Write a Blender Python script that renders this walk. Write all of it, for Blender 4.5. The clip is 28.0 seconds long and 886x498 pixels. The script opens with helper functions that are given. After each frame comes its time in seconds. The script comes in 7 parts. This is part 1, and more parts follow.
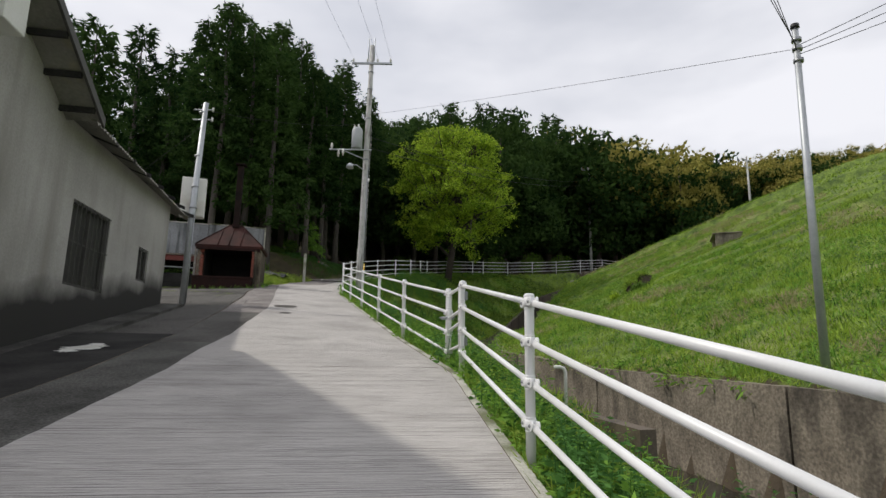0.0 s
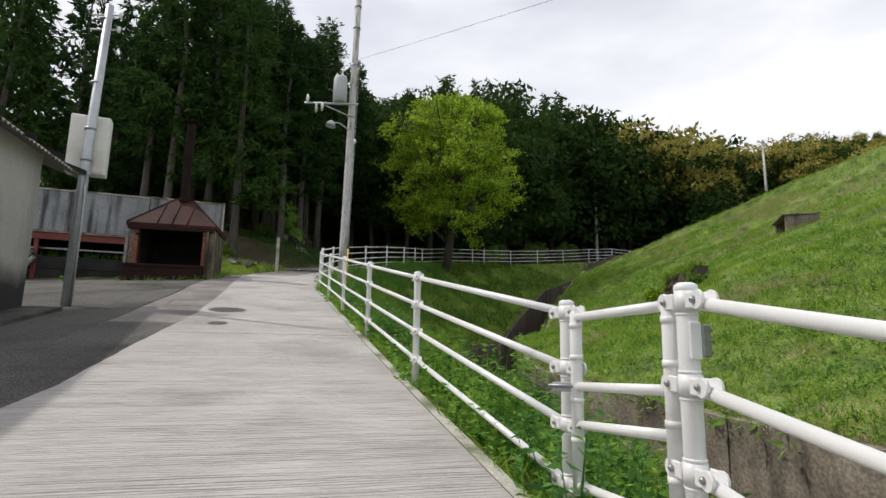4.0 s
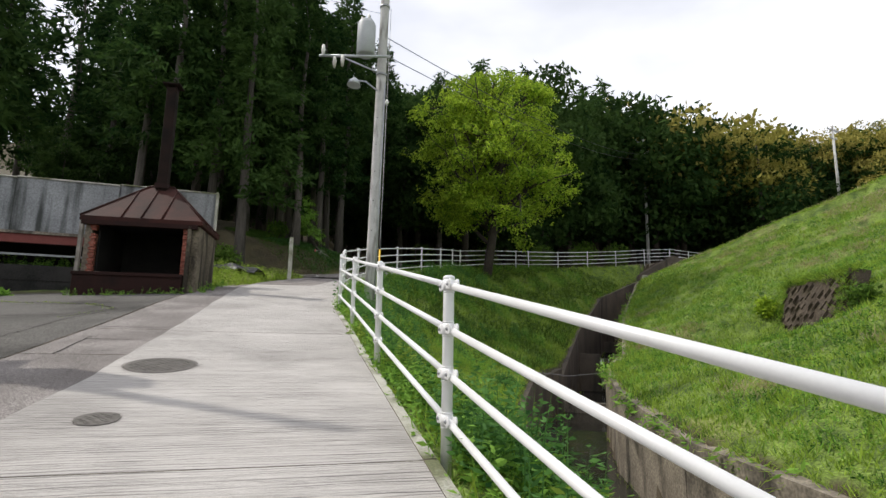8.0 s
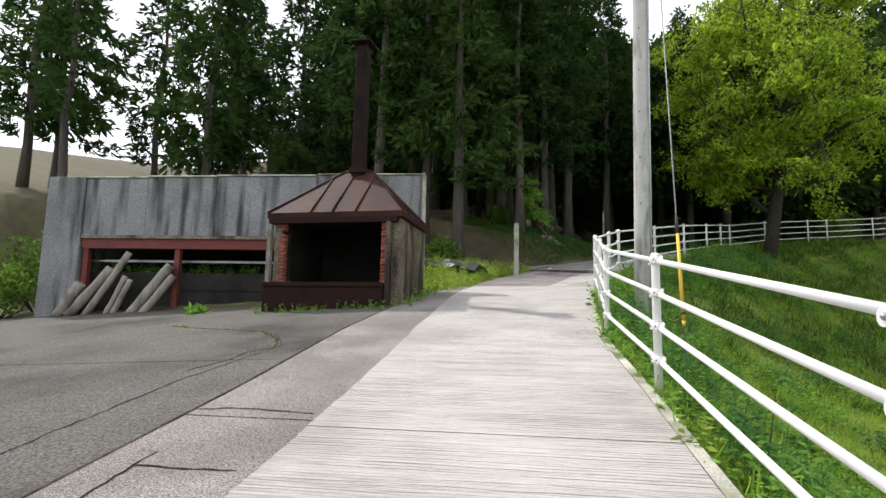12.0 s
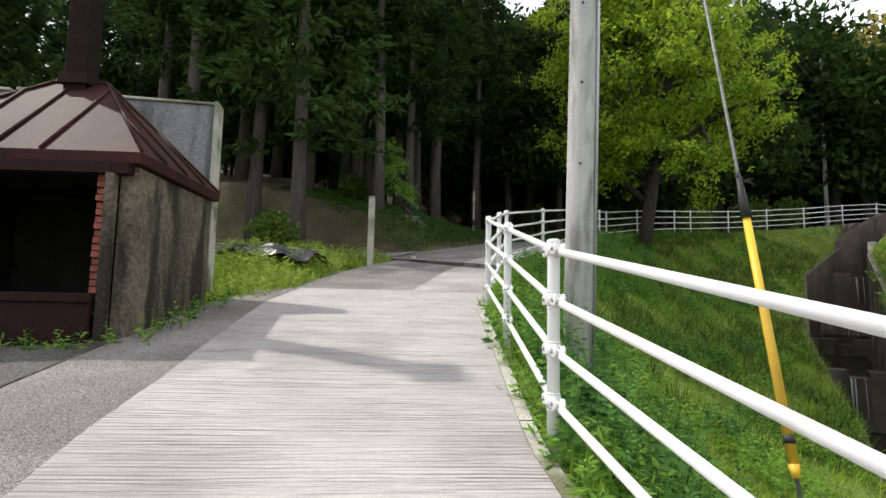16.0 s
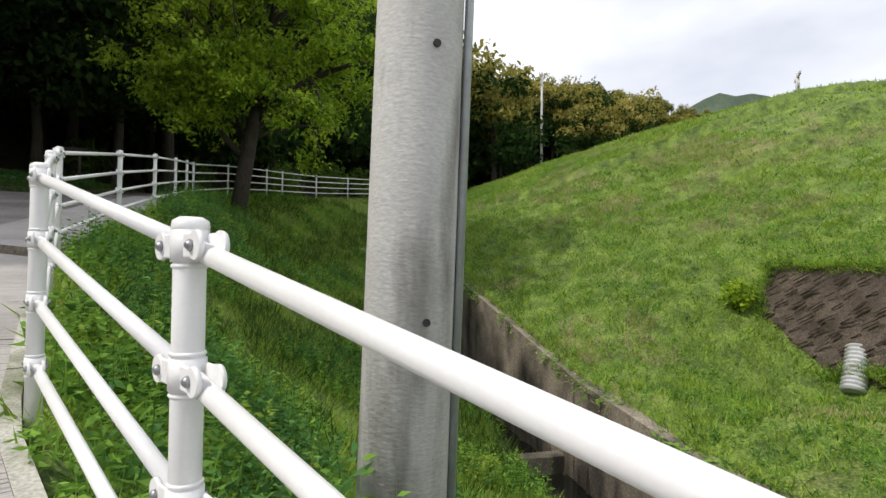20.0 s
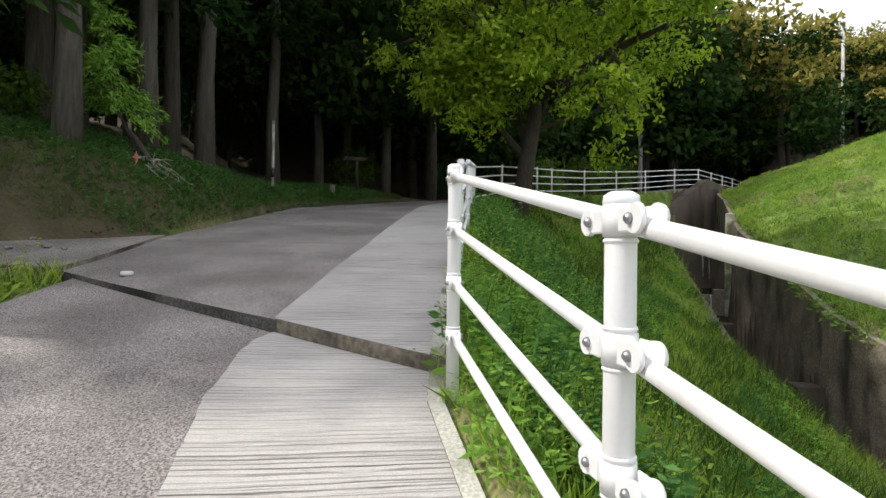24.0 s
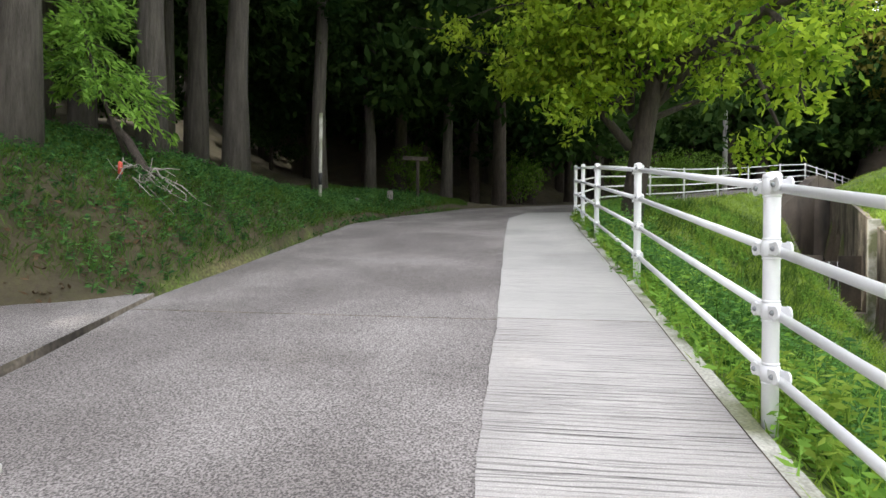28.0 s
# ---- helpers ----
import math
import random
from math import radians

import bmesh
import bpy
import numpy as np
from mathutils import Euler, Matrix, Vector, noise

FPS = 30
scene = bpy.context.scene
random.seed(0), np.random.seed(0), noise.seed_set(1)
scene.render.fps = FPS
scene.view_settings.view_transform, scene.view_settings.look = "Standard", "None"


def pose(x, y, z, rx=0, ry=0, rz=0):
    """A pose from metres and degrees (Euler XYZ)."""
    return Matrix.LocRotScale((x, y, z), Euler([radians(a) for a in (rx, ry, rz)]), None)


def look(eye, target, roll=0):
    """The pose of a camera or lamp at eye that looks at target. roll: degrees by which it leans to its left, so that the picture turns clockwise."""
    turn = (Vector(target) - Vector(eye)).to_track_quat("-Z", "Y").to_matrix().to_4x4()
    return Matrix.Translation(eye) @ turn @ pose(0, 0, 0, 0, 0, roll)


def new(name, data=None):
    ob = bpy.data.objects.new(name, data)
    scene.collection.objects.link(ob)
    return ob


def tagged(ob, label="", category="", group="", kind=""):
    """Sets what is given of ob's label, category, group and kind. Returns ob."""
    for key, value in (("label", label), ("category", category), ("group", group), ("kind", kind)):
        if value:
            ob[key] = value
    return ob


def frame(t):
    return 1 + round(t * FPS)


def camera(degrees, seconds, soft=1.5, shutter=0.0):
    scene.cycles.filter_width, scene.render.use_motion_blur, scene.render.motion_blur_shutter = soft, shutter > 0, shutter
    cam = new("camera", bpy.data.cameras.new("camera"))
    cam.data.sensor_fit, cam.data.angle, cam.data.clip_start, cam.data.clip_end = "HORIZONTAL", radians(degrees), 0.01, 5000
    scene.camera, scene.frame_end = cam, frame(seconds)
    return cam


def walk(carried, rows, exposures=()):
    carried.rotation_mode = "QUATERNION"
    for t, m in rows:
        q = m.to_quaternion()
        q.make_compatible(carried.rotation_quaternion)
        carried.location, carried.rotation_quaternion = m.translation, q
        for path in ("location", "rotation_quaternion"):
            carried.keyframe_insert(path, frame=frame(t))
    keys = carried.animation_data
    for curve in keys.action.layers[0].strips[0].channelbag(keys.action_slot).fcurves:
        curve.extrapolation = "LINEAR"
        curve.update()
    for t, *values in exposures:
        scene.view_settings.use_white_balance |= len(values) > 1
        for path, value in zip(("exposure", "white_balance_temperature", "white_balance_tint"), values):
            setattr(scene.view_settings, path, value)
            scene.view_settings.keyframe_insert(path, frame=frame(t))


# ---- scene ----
cam = camera(78.0, 28.0, soft=1.5)
PATH = [
    (0, (0.185, -0.281, 1.105), (0.189, 1.685, 1.473), 0.91),
    (0.5, (0.176, 0.387, 1.144), (0.191, 2.353, 1.511), 0.80),
    (1, (0.050, 0.997, 1.266), (0.077, 2.963, 1.631), 0.90),
    (1.5, (0.022, 1.630, 1.329), (0.066, 3.597, 1.688), 0.88),
    (2, (-0.058, 2.255, 1.386), (-0.004, 4.224, 1.736), 1.00),
    (2.5, (-0.105, 2.873, 1.459), (-0.044, 4.841, 1.806), 1.00),
    (3, (-0.244, 3.461, 1.591), (-0.184, 5.430, 1.932), 1.10),
    (3.5, (-0.330, 4.046, 1.689), (-0.276, 6.017, 2.024), 1.08),
    (5.5, (-0.720, 6.536, 2.015), (-0.691, 8.509, 2.341), 1.11),
    (6, (-0.833, 7.170, 2.130), (-0.817, 9.143, 2.456), 1.18),
    (6.5, (-0.968, 7.743, 2.212), (-0.962, 9.716, 2.542), 1.28),
    (7, (-1.086, 8.358, 2.305), (-1.090, 10.331, 2.636), 1.26),
    (7.5, (-1.224, 8.879, 2.412), (-1.244, 10.850, 2.749), 1.08),
    (8, (-1.284, 9.422, 2.502), (-1.321, 11.393, 2.840), 1.04),
    (8.5, (-1.452, 9.937, 2.598), (-1.512, 11.907, 2.933), 1.07),
    (9, (-1.530, 10.495, 2.673), (-1.605, 12.466, 3.002), 1.09),
    (9.5, (-1.754, 11.024, 2.772), (-1.846, 12.995, 3.097), 1.09),
    (10, (-1.937, 11.602, 2.904), (-2.080, 13.571, 3.224), 1.05),
    (10.5, (-2.264, 12.113, 3.057), (-2.731, 14.032, 3.368), 1.43),
    (11, (-2.402, 12.604, 3.131), (-3.113, 14.448, 3.437), 1.01),
    (11.5, (-2.592, 13.048, 3.222), (-3.398, 14.857, 3.502), 1.27),
    (13.5, (-2.904, 15.253, 3.503), (-3.678, 17.084, 3.723), 1.01),
    (14, (-3.123, 15.704, 3.605), (-3.866, 17.549, 3.815), 1.08),
    (14.5, (-3.209, 16.208, 3.660), (-3.871, 18.084, 3.863), 1.08),
    (15, (-3.484, 16.672, 3.754), (-4.079, 18.571, 3.952), 1.25),
    (15.5, (-3.603, 17.141, 3.832), (-4.142, 19.057, 4.018), 1.24),
    (16, (-3.716, 17.614, 3.928), (-4.041, 19.578, 4.122), 1.23),
    (16.5, (-3.694, 18.106, 4.061), (-3.387, 20.074, 4.238), 1.01),
    (17, (-3.707, 18.568, 4.115), (-2.931, 20.402, 4.297), 0.60),
    (17.5, (-3.735, 19.023, 4.204), (-2.697, 20.729, 4.316), 0.69),
    (18, (-3.711, 19.467, 4.278), (-2.623, 21.143, 4.364), 0.51),
    (18.5, (-3.863, 19.915, 4.360), (-2.758, 21.580, 4.435), 0.59),
    (19, (-3.914, 20.359, 4.444), (-2.797, 22.016, 4.508), 0.57),
    (19.5, (-4.072, 20.844, 4.498), (-2.947, 22.496, 4.557), 0.67),
    (20, (-4.166, 21.288, 4.569), (-3.025, 22.929, 4.622), 0.57),
    (20.5, (-4.252, 21.808, 4.659), (-3.093, 23.438, 4.700), 0.62),
    (22.5, (-4.679, 23.557, 5.016), (-3.679, 25.289, 5.041), 0.86),
    (23, (-4.823, 24.263, 5.116), (-4.122, 26.136, 5.139), 0.77),
    (23.5, (-4.877, 24.808, 5.163), (-4.370, 26.743, 5.182), 0.41),
    (24, (-4.874, 25.288, 5.257), (-4.446, 27.241, 5.269), 0.75),
    (24.5, (-4.942, 25.765, 5.362), (-4.571, 27.730, 5.370), 0.65),
    (25, (-4.944, 26.278, 5.450), (-4.599, 28.248, 5.457), 0.66),
    (25.5, (-5.051, 26.746, 5.528), (-4.737, 28.722, 5.531), 0.50),
    (26, (-5.039, 27.188, 5.606), (-4.734, 29.165, 5.597), 0.52),
    (26.5, (-5.089, 27.536, 5.688), (-4.798, 29.515, 5.690), 0.84),
    (27, (-5.175, 27.867, 5.772), (-4.894, 29.847, 5.774), 0.61),
    (27.5, (-5.122, 28.260, 5.845), (-4.843, 30.241, 5.841), 0.52),
    (28, (-5.245, 28.635, 5.881), (-4.965, 30.615, 5.877), 0.60),
]
walk(cam, [(t, look(eye, target, roll)) for t, eye, target, roll in PATH], [(0, -0.76), (3, -0.62), (8, -0.36), (10, -0.25), (11, 0.03), (15, 0.03), (16.5, -0.14), (20, -0.30), (22.5, -0.28), (24, 0.08), (25, 0.38), (26, 0.52), (27, 0.80), (28, 1.04)])

# ---------- light ----------
SUN = Vector((-0.76, 0.19, 1.0)).normalized()
world = bpy.data.worlds.new("sky")
scene.world = world
world.use_nodes = True
wn, wl = world.node_tree.nodes, world.node_tree.links
wn.clear()
w_out = wn.new("ShaderNodeOutputWorld")
w_sky = wn.new("ShaderNodeTexSky")
w_sky.sky_type, w_sky.sun_disc = "NISHITA", False
w_sky.sun_elevation, w_sky.sun_rotation = math.asin(SUN.z), math.atan2(SUN.x, SUN.y)
w_sky.dust_density = 2.0
w_bg = wn.new("ShaderNodeBackground")
w_bg.inputs["Strength"].default_value = 0.13
w_cloud = wn.new("ShaderNodeBackground")
w_cloud.inputs["Color"].default_value = (0.94, 0.945, 1.0, 1)
w_cloud.inputs["Strength"].default_value = 1.62
w_co = wn.new("ShaderNodeTexCoord")
w_map = wn.new("ShaderNodeMapping")
w_map.inputs["Scale"].default_value = (1.0, 1.0, 2.6)
w_noise = wn.new("ShaderNodeTexNoise")
w_noise.inputs["Scale"].default_value, w_noise.inputs["Detail"].default_value = 1.7, 5.0
w_ramp = wn.new("ShaderNodeValToRGB")
w_ramp.color_ramp.elements[0].position, w_ramp.color_ramp.elements[0].color = 0.30, (0.52, 0.52, 0.52, 1)
w_ramp.color_ramp.elements[1].position, w_ramp.color_ramp.elements[1].color = 0.62, (1, 1, 1, 1)
w_mix = wn.new("ShaderNodeMixShader")
wl.new(w_co.outputs["Generated"], w_map.inputs["Vector"])
wl.new(w_map.outputs["Vector"], w_noise.inputs["Vector"])
wl.new(w_noise.outputs["Fac"], w_ramp.inputs["Fac"])
wl.new(w_ramp.outputs["Color"], w_mix.inputs["Fac"])
wl.new(w_sky.outputs["Color"], w_bg.inputs["Color"])
wl.new(w_bg.outputs["Background"], w_mix.inputs[1])
wl.new(w_cloud.outputs["Background"], w_mix.inputs[2])
wl.new(w_mix.outputs["Shader"], w_out.inputs["Surface"])
sun = new("sun", bpy.data.lights.new("sun", "SUN"))
sun.data.energy, sun.data.angle, sun.data.color = 3.6, radians(1.2), (1.0, 0.95, 0.86)
sun.matrix_world = look(SUN * 60, (0, 0, 0))

# ---------- materials ----------


def surface(name, dark, light, scale=3.0, rough=0.85, bump=0.3, fine=40.0, metal=0.0, stain=None, stain_scale=0.7,
            stain_range=(0.5, 0.7), coords="Object", stretch=(1, 1, 1), stain_stretch=(1, 1, 1), depth=0.01, spread=0.0, speck=None):
    """A surface with broad and fine variation, stains and fine relief."""
    m = bpy.data.materials.new(name)
    m.use_nodes = True
    n, k = m.node_tree.nodes, m.node_tree.links
    b = n["Principled BSDF"]
    b.inputs["Roughness"].default_value, b.inputs["Metallic"].default_value = rough, metal
    co = n.new("ShaderNodeTexCoord")
    mp = n.new("ShaderNodeMapping")
    mp.inputs["Scale"].default_value = stretch
    k.new(co.outputs[coords], mp.inputs["Vector"])

    def noise_at(s, detail, vec):
        t = n.new("ShaderNodeTexNoise")
        t.inputs["Scale"].default_value, t.inputs["Detail"].default_value = s, detail
        k.new(vec, t.inputs["Vector"])
        return t.outputs["Fac"]

    big, small = noise_at(scale, 4.0, mp.outputs["Vector"]), noise_at(fine, 3.0, mp.outputs["Vector"])
    add = n.new("ShaderNodeMath")
    add.operation = "MULTIPLY_ADD"
    k.new(small, add.inputs[0])
    add.inputs[1].default_value = 0.6
    k.new(big, add.inputs[2])
    rng = n.new("ShaderNodeMapRange")
    rng.inputs["From Min"].default_value, rng.inputs["From Max"].default_value = 0.5, 1.1
    k.new(add.outputs[0], rng.inputs["Value"])
    mix = n.new("ShaderNodeMix")
    mix.data_type = "RGBA"
    mix.inputs["A"].default_value, mix.inputs["B"].default_value = (*dark, 1), (*light, 1)
    k.new(rng.outputs["Result"], mix.inputs["Factor"])
    col = mix.outputs["Result"]
    if stain:
        mp2 = n.new("ShaderNodeMapping")
        mp2.inputs["Scale"].default_value = stain_stretch
        k.new(co.outputs[coords], mp2.inputs["Vector"])
        r2 = n.new("ShaderNodeMapRange")
        r2.inputs["From Min"].default_value, r2.inputs["From Max"].default_value = stain_range
        k.new(noise_at(stain_scale, 6.0, mp2.outputs["Vector"]), r2.inputs["Value"])
        mix2 = n.new("ShaderNodeMix")
        mix2.data_type = "RGBA"
        mix2.inputs["B"].default_value = (*stain, 1)
        k.new(r2.outputs["Result"], mix2.inputs["Factor"])
        k.new(col, mix2.inputs["A"])
        col = mix2.outputs["Result"]
    if speck:
        fr2 = n.new("ShaderNodeMapRange")
        fr2.inputs["From Min"].default_value, fr2.inputs["From Max"].default_value = 0.36, 0.64
        fr2.inputs["To Min"].default_value, fr2.inputs["To Max"].default_value = 1 - speck[1], 1 + speck[1]
        k.new(noise_at(speck[0], 2.0, mp.outputs["Vector"]), fr2.inputs["Value"])
        hs2 = n.new("ShaderNodeHueSaturation")
        k.new(fr2.outputs["Result"], hs2.inputs["Value"])
        k.new(col, hs2.inputs["Color"])
        col = hs2.outputs["Color"]
    if spread:
        info = n.new("ShaderNodeObjectInfo")
        geo = n.new("ShaderNodeNewGeometry")
        sm = n.new("ShaderNodeMath")
        sm.operation = "ADD"
        k.new(info.outputs["Random"], sm.inputs[0])
        k.new(geo.outputs["Random Per Island"], sm.inputs[1])
        fr = n.new("ShaderNodeMapRange")
        fr.inputs["From Max"].default_value = 2.0
        fr.inputs["To Min"].default_value, fr.inputs["To Max"].default_value = 1 - spread, 1 + spread
        k.new(sm.outputs[0], fr.inputs["Value"])
        hsv = n.new("ShaderNodeHueSaturation")
        k.new(fr.outputs["Result"], hsv.inputs["Value"])
        k.new(col, hsv.inputs["Color"])
        col = hsv.outputs["Color"]
    k.new(col, b.inputs["Base Color"])
    if bump:
        bp = n.new("ShaderNodeBump")
        bp.inputs["Strength"].default_value, bp.inputs["Distance"].default_value = bump, depth
        k.new(add.outputs[0], bp.inputs["Height"])
        k.new(bp.outputs["Normal"], b.inputs["Normal"])
    return m


def leafage(name, dark, light, through_light=0.35, rough=0.7, patch=0.5, gloss=0.15, leaf=0.55):
    """Leaves: colour varies leaf by leaf and in broad patches, with light passing through."""
    m = bpy.data.materials.new(name)
    m.use_nodes = True
    n, k = m.node_tree.nodes, m.node_tree.links
    b = n["Principled BSDF"]
    out = n["Material Output"]
    geo, info, co = n.new("ShaderNodeNewGeometry"), n.new("ShaderNodeObjectInfo"), n.new("ShaderNodeTexCoord")
    nz = n.new("ShaderNodeTexNoise")
    nz.inputs["Scale"].default_value = patch
    k.new(co.outputs["Object"], nz.inputs["Vector"])
    a = n.new("ShaderNodeMath")
    a.operation = "MULTIPLY_ADD"
    k.new(geo.outputs["Random Per Island"], a.inputs[0])
    a.inputs[1].default_value = leaf
    k.new(nz.outputs["Fac"], a.inputs[2])
    c = n.new("ShaderNodeMath")
    c.operation = "MULTIPLY_ADD"
    k.new(info.outputs["Random"], c.inputs[0])
    c.inputs[1].default_value = 0.3
    k.new(a.outputs[0], c.inputs[2])
    r = n.new("ShaderNodeMapRange")
    r.inputs["From Min"].default_value, r.inputs["From Max"].default_value = 0.55, 1.17
    k.new(c.outputs[0], r.inputs["Value"])
    mix = n.new("ShaderNodeMix")
    mix.data_type = "RGBA"
    mix.inputs["A"].default_value, mix.inputs["B"].default_value = (*dark, 1), (*light, 1)
    k.new(r.outputs["Result"], mix.inputs["Factor"])
    k.new(mix.outputs["Result"], b.inputs["Base Color"])
    b.inputs["Roughness"].default_value = rough
    b.inputs["Specular IOR Level"].default_value = gloss
    tr = n.new("ShaderNodeBsdfTranslucent")
    k.new(mix.outputs["Result"], tr.inputs["Color"])
    ms = n.new("ShaderNodeMixShader")
    ms.inputs["Fac"].default_value = through_light
    k.new(b.outputs["BSDF"], ms.inputs[1])
    k.new(tr.outputs["BSDF"], ms.inputs[2])
    k.new(ms.outputs["Shader"], out.inputs["Surface"])
    return m


def grooved(name, dark, light, groove, strength=0.9, rate=29.0, thin=0.15):
    """Concrete dragged with a broom across the way: thin uneven grooves; u is across the road, v along it, in metres."""
    m = surface(name, dark, light, scale=1.1, fine=35.0, rough=0.92, bump=0.35, coords="UV", stain=tuple(v * 0.74 for v in dark),
                stain_scale=0.6, stain_range=(0.52, 0.75), speck=(150.0, 0.12))
    n, k = m.node_tree.nodes, m.node_tree.links
    b = n["Principled BSDF"]
    co = n.new("ShaderNodeTexCoord")

    def streaks(su, sv, detail):
        mp = n.new("ShaderNodeMapping")
        mp.inputs["Scale"].default_value = (su, sv, 1.0)
        mp.inputs["Rotation"].default_value = (0, 0, 0.015)
        k.new(co.outputs["UV"], mp.inputs["Vector"])
        t = n.new("ShaderNodeTexNoise")
        t.inputs["Scale"].default_value, t.inputs["Detail"].default_value, t.inputs["Roughness"].default_value = 1.0, detail, 0.6
        k.new(mp.outputs["Vector"], t.inputs["Vector"])
        return t.outputs["Fac"]

    def calc(op, a, v):
        c = n.new("ShaderNodeMath")
        c.operation = op
        k.new(a, c.inputs[0])
        if isinstance(v, float):
            c.inputs[1].default_value = v
        else:
            k.new(v, c.inputs[1])
        return c.outputs[0]

    def reach(a, lo, hi, to0=0.0, to1=1.0):
        r = n.new("ShaderNodeMapRange")
        r.inputs["From Min"].default_value, r.inputs["From Max"].default_value = lo, hi
        r.inputs["To Min"].default_value, r.inputs["To Max"].default_value = to0, to1
        k.new(a, r.inputs["Value"])
        return r.outputs["Result"]

    sep = n.new("ShaderNodeSeparateXYZ")
    k.new(co.outputs["UV"], sep.inputs[0])

    def lines(rate, wander, thin):
        """Thin lines across the way, their spacing and weight uneven."""
        way = calc("ADD", calc("MULTIPLY", sep.outputs["Y"], rate), calc("MULTIPLY", streaks(0.7, 5.0, 3.0), wander))
        row = calc("FLOOR", way, 0.0)
        off = calc("ABSOLUTE", calc("SUBTRACT", calc("SUBTRACT", way, row), 0.5), 0.0)
        wn1 = n.new("ShaderNodeTexWhiteNoise")
        wn1.noise_dimensions = "1D"
        k.new(row, wn1.inputs["W"])
        return calc("MULTIPLY", reach(off, thin * 0.5, thin, 1.0, 0.0), reach(wn1.outputs["Value"], 0.0, 1.0, 0.25, 1.0))

    broken = calc("MULTIPLY", reach(streaks(1.8, 30.0, 4.0), 0.34, 0.50), reach(streaks(0.8, 1.7, 2.0), 0.34, 0.58, 0.35, 1.0))
    fine = calc("MULTIPLY", lines(rate * 2.6, 5.0, 0.26), reach(streaks(3.0, 60.0, 3.0), 0.40, 0.62, 0.0, 0.62))
    cut = calc("MAXIMUM", calc("MULTIPLY", lines(rate, 2.4, thin), broken), fine)
    old = b.inputs["Base Color"].links[0].from_socket
    mix = n.new("ShaderNodeMix")
    mix.data_type = "RGBA"
    mix.inputs["B"].default_value = (*groove, 1)
    k.new(cut, mix.inputs["Factor"])
    k.new(old, mix.inputs["A"])
    k.new(mix.outputs["Result"], b.inputs["Base Color"])
    bp = n.new("ShaderNodeBump")
    bp.invert = True
    bp.inputs["Strength"].default_value, bp.inputs["Distance"].default_value = strength, 0.010
    k.new(cut, bp.inputs["Height"])
    k.new(b.inputs["Normal"].links[0].from_socket, bp.inputs["Normal"])
    k.new(bp.outputs["Normal"], b.inputs["Normal"])
    return m


M_GROOVED = grooved("broomed_concrete", (0.41, 0.388, 0.368), (0.53, 0.505, 0.482), (0.10, 0.092, 0.087))
M_SMOOTH = grooved("fine_broomed_concrete", (0.41, 0.40, 0.375), (0.51, 0.495, 0.47), (0.22, 0.21, 0.20), 0.4, 30.0)
M_LIP = surface("kerb_concrete", (0.34, 0.33, 0.28), (0.54, 0.53, 0.47), 2.0, fine=50, stain=(0.14, 0.15, 0.08), stain_scale=1.9,
                stain_range=(0.46, 0.62), speck=(70.0, 0.2))
M_OLD = surface("old_concrete", (0.138, 0.125, 0.118), (0.31, 0.287, 0.275), 0.9, fine=60, bump=0.8, stain=(0.165, 0.15, 0.142), stain_scale=1.2,
                stain_range=(0.46, 0.70), speck=(100.0, 0.55))
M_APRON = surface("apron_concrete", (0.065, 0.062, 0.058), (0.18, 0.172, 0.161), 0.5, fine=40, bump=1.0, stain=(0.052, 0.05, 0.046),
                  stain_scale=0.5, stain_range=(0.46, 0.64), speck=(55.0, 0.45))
M_CONC = surface("weathered_concrete", (0.12, 0.099, 0.075), (0.31, 0.268, 0.21), 1.8, fine=30, stain=(0.05, 0.042, 0.033), stain_scale=1.4,
                 stain_range=(0.48, 0.68), stain_stretch=(1.3, 1.3, 0.45), speck=(22.0, 0.28))
M_PARAPET = surface("streaked_parapet", (0.15, 0.158, 0.163), (0.30, 0.313, 0.322), 1.0, fine=30, stain=(0.045, 0.05, 0.047), stain_scale=1.0,
                    stain_range=(0.50, 0.66), stain_stretch=(3.4, 3.4, 0.35), speck=(25.0, 0.15))
# streak-stained concrete; its darkness also paints the shadow down in the channel
M_SHADED_CONC = surface("stained_shaded_concrete", (0.048, 0.038, 0.028), (0.14, 0.11, 0.082), 1.0, fine=25, stain=(0.022, 0.018, 0.013), stain_scale=1.1,
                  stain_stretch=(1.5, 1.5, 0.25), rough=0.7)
M_WHITE = surface("white_painted_pipe", (0.76, 0.76, 0.77), (0.84, 0.84, 0.84), 4.0, rough=0.38, bump=0.05, fine=90, stain=(0.55, 0.54, 0.50),
                  stain_scale=3.0, stain_range=(0.62, 0.8))
M_BOLT = surface("galvanised_bolt", (0.22, 0.23, 0.24), (0.38, 0.39, 0.40), 9, rough=0.45, metal=0.9, bump=0.05)
M_STEEL = surface("galvanised_steel", (0.36, 0.38, 0.40), (0.50, 0.52, 0.54), 5, rough=0.5, metal=0.6, bump=0.05)
M_PLASTER = surface("white_plaster", (0.29, 0.28, 0.255), (0.43, 0.42, 0.39), 0.8, fine=30, bump=0.15, stain=(0.19, 0.18, 0.155), stain_scale=0.7,
                    stain_stretch=(1.6, 1.6, 0.2), stain_range=(0.52, 0.75))
# black stain; on the shed's block wall the same colour paints shade
M_DADO = surface("black_stain_and_shade", (0.016, 0.016, 0.0155), (0.055, 0.053, 0.05), 1.4, fine=30, stain=(0.012, 0.012, 0.012), stain_scale=1.0)


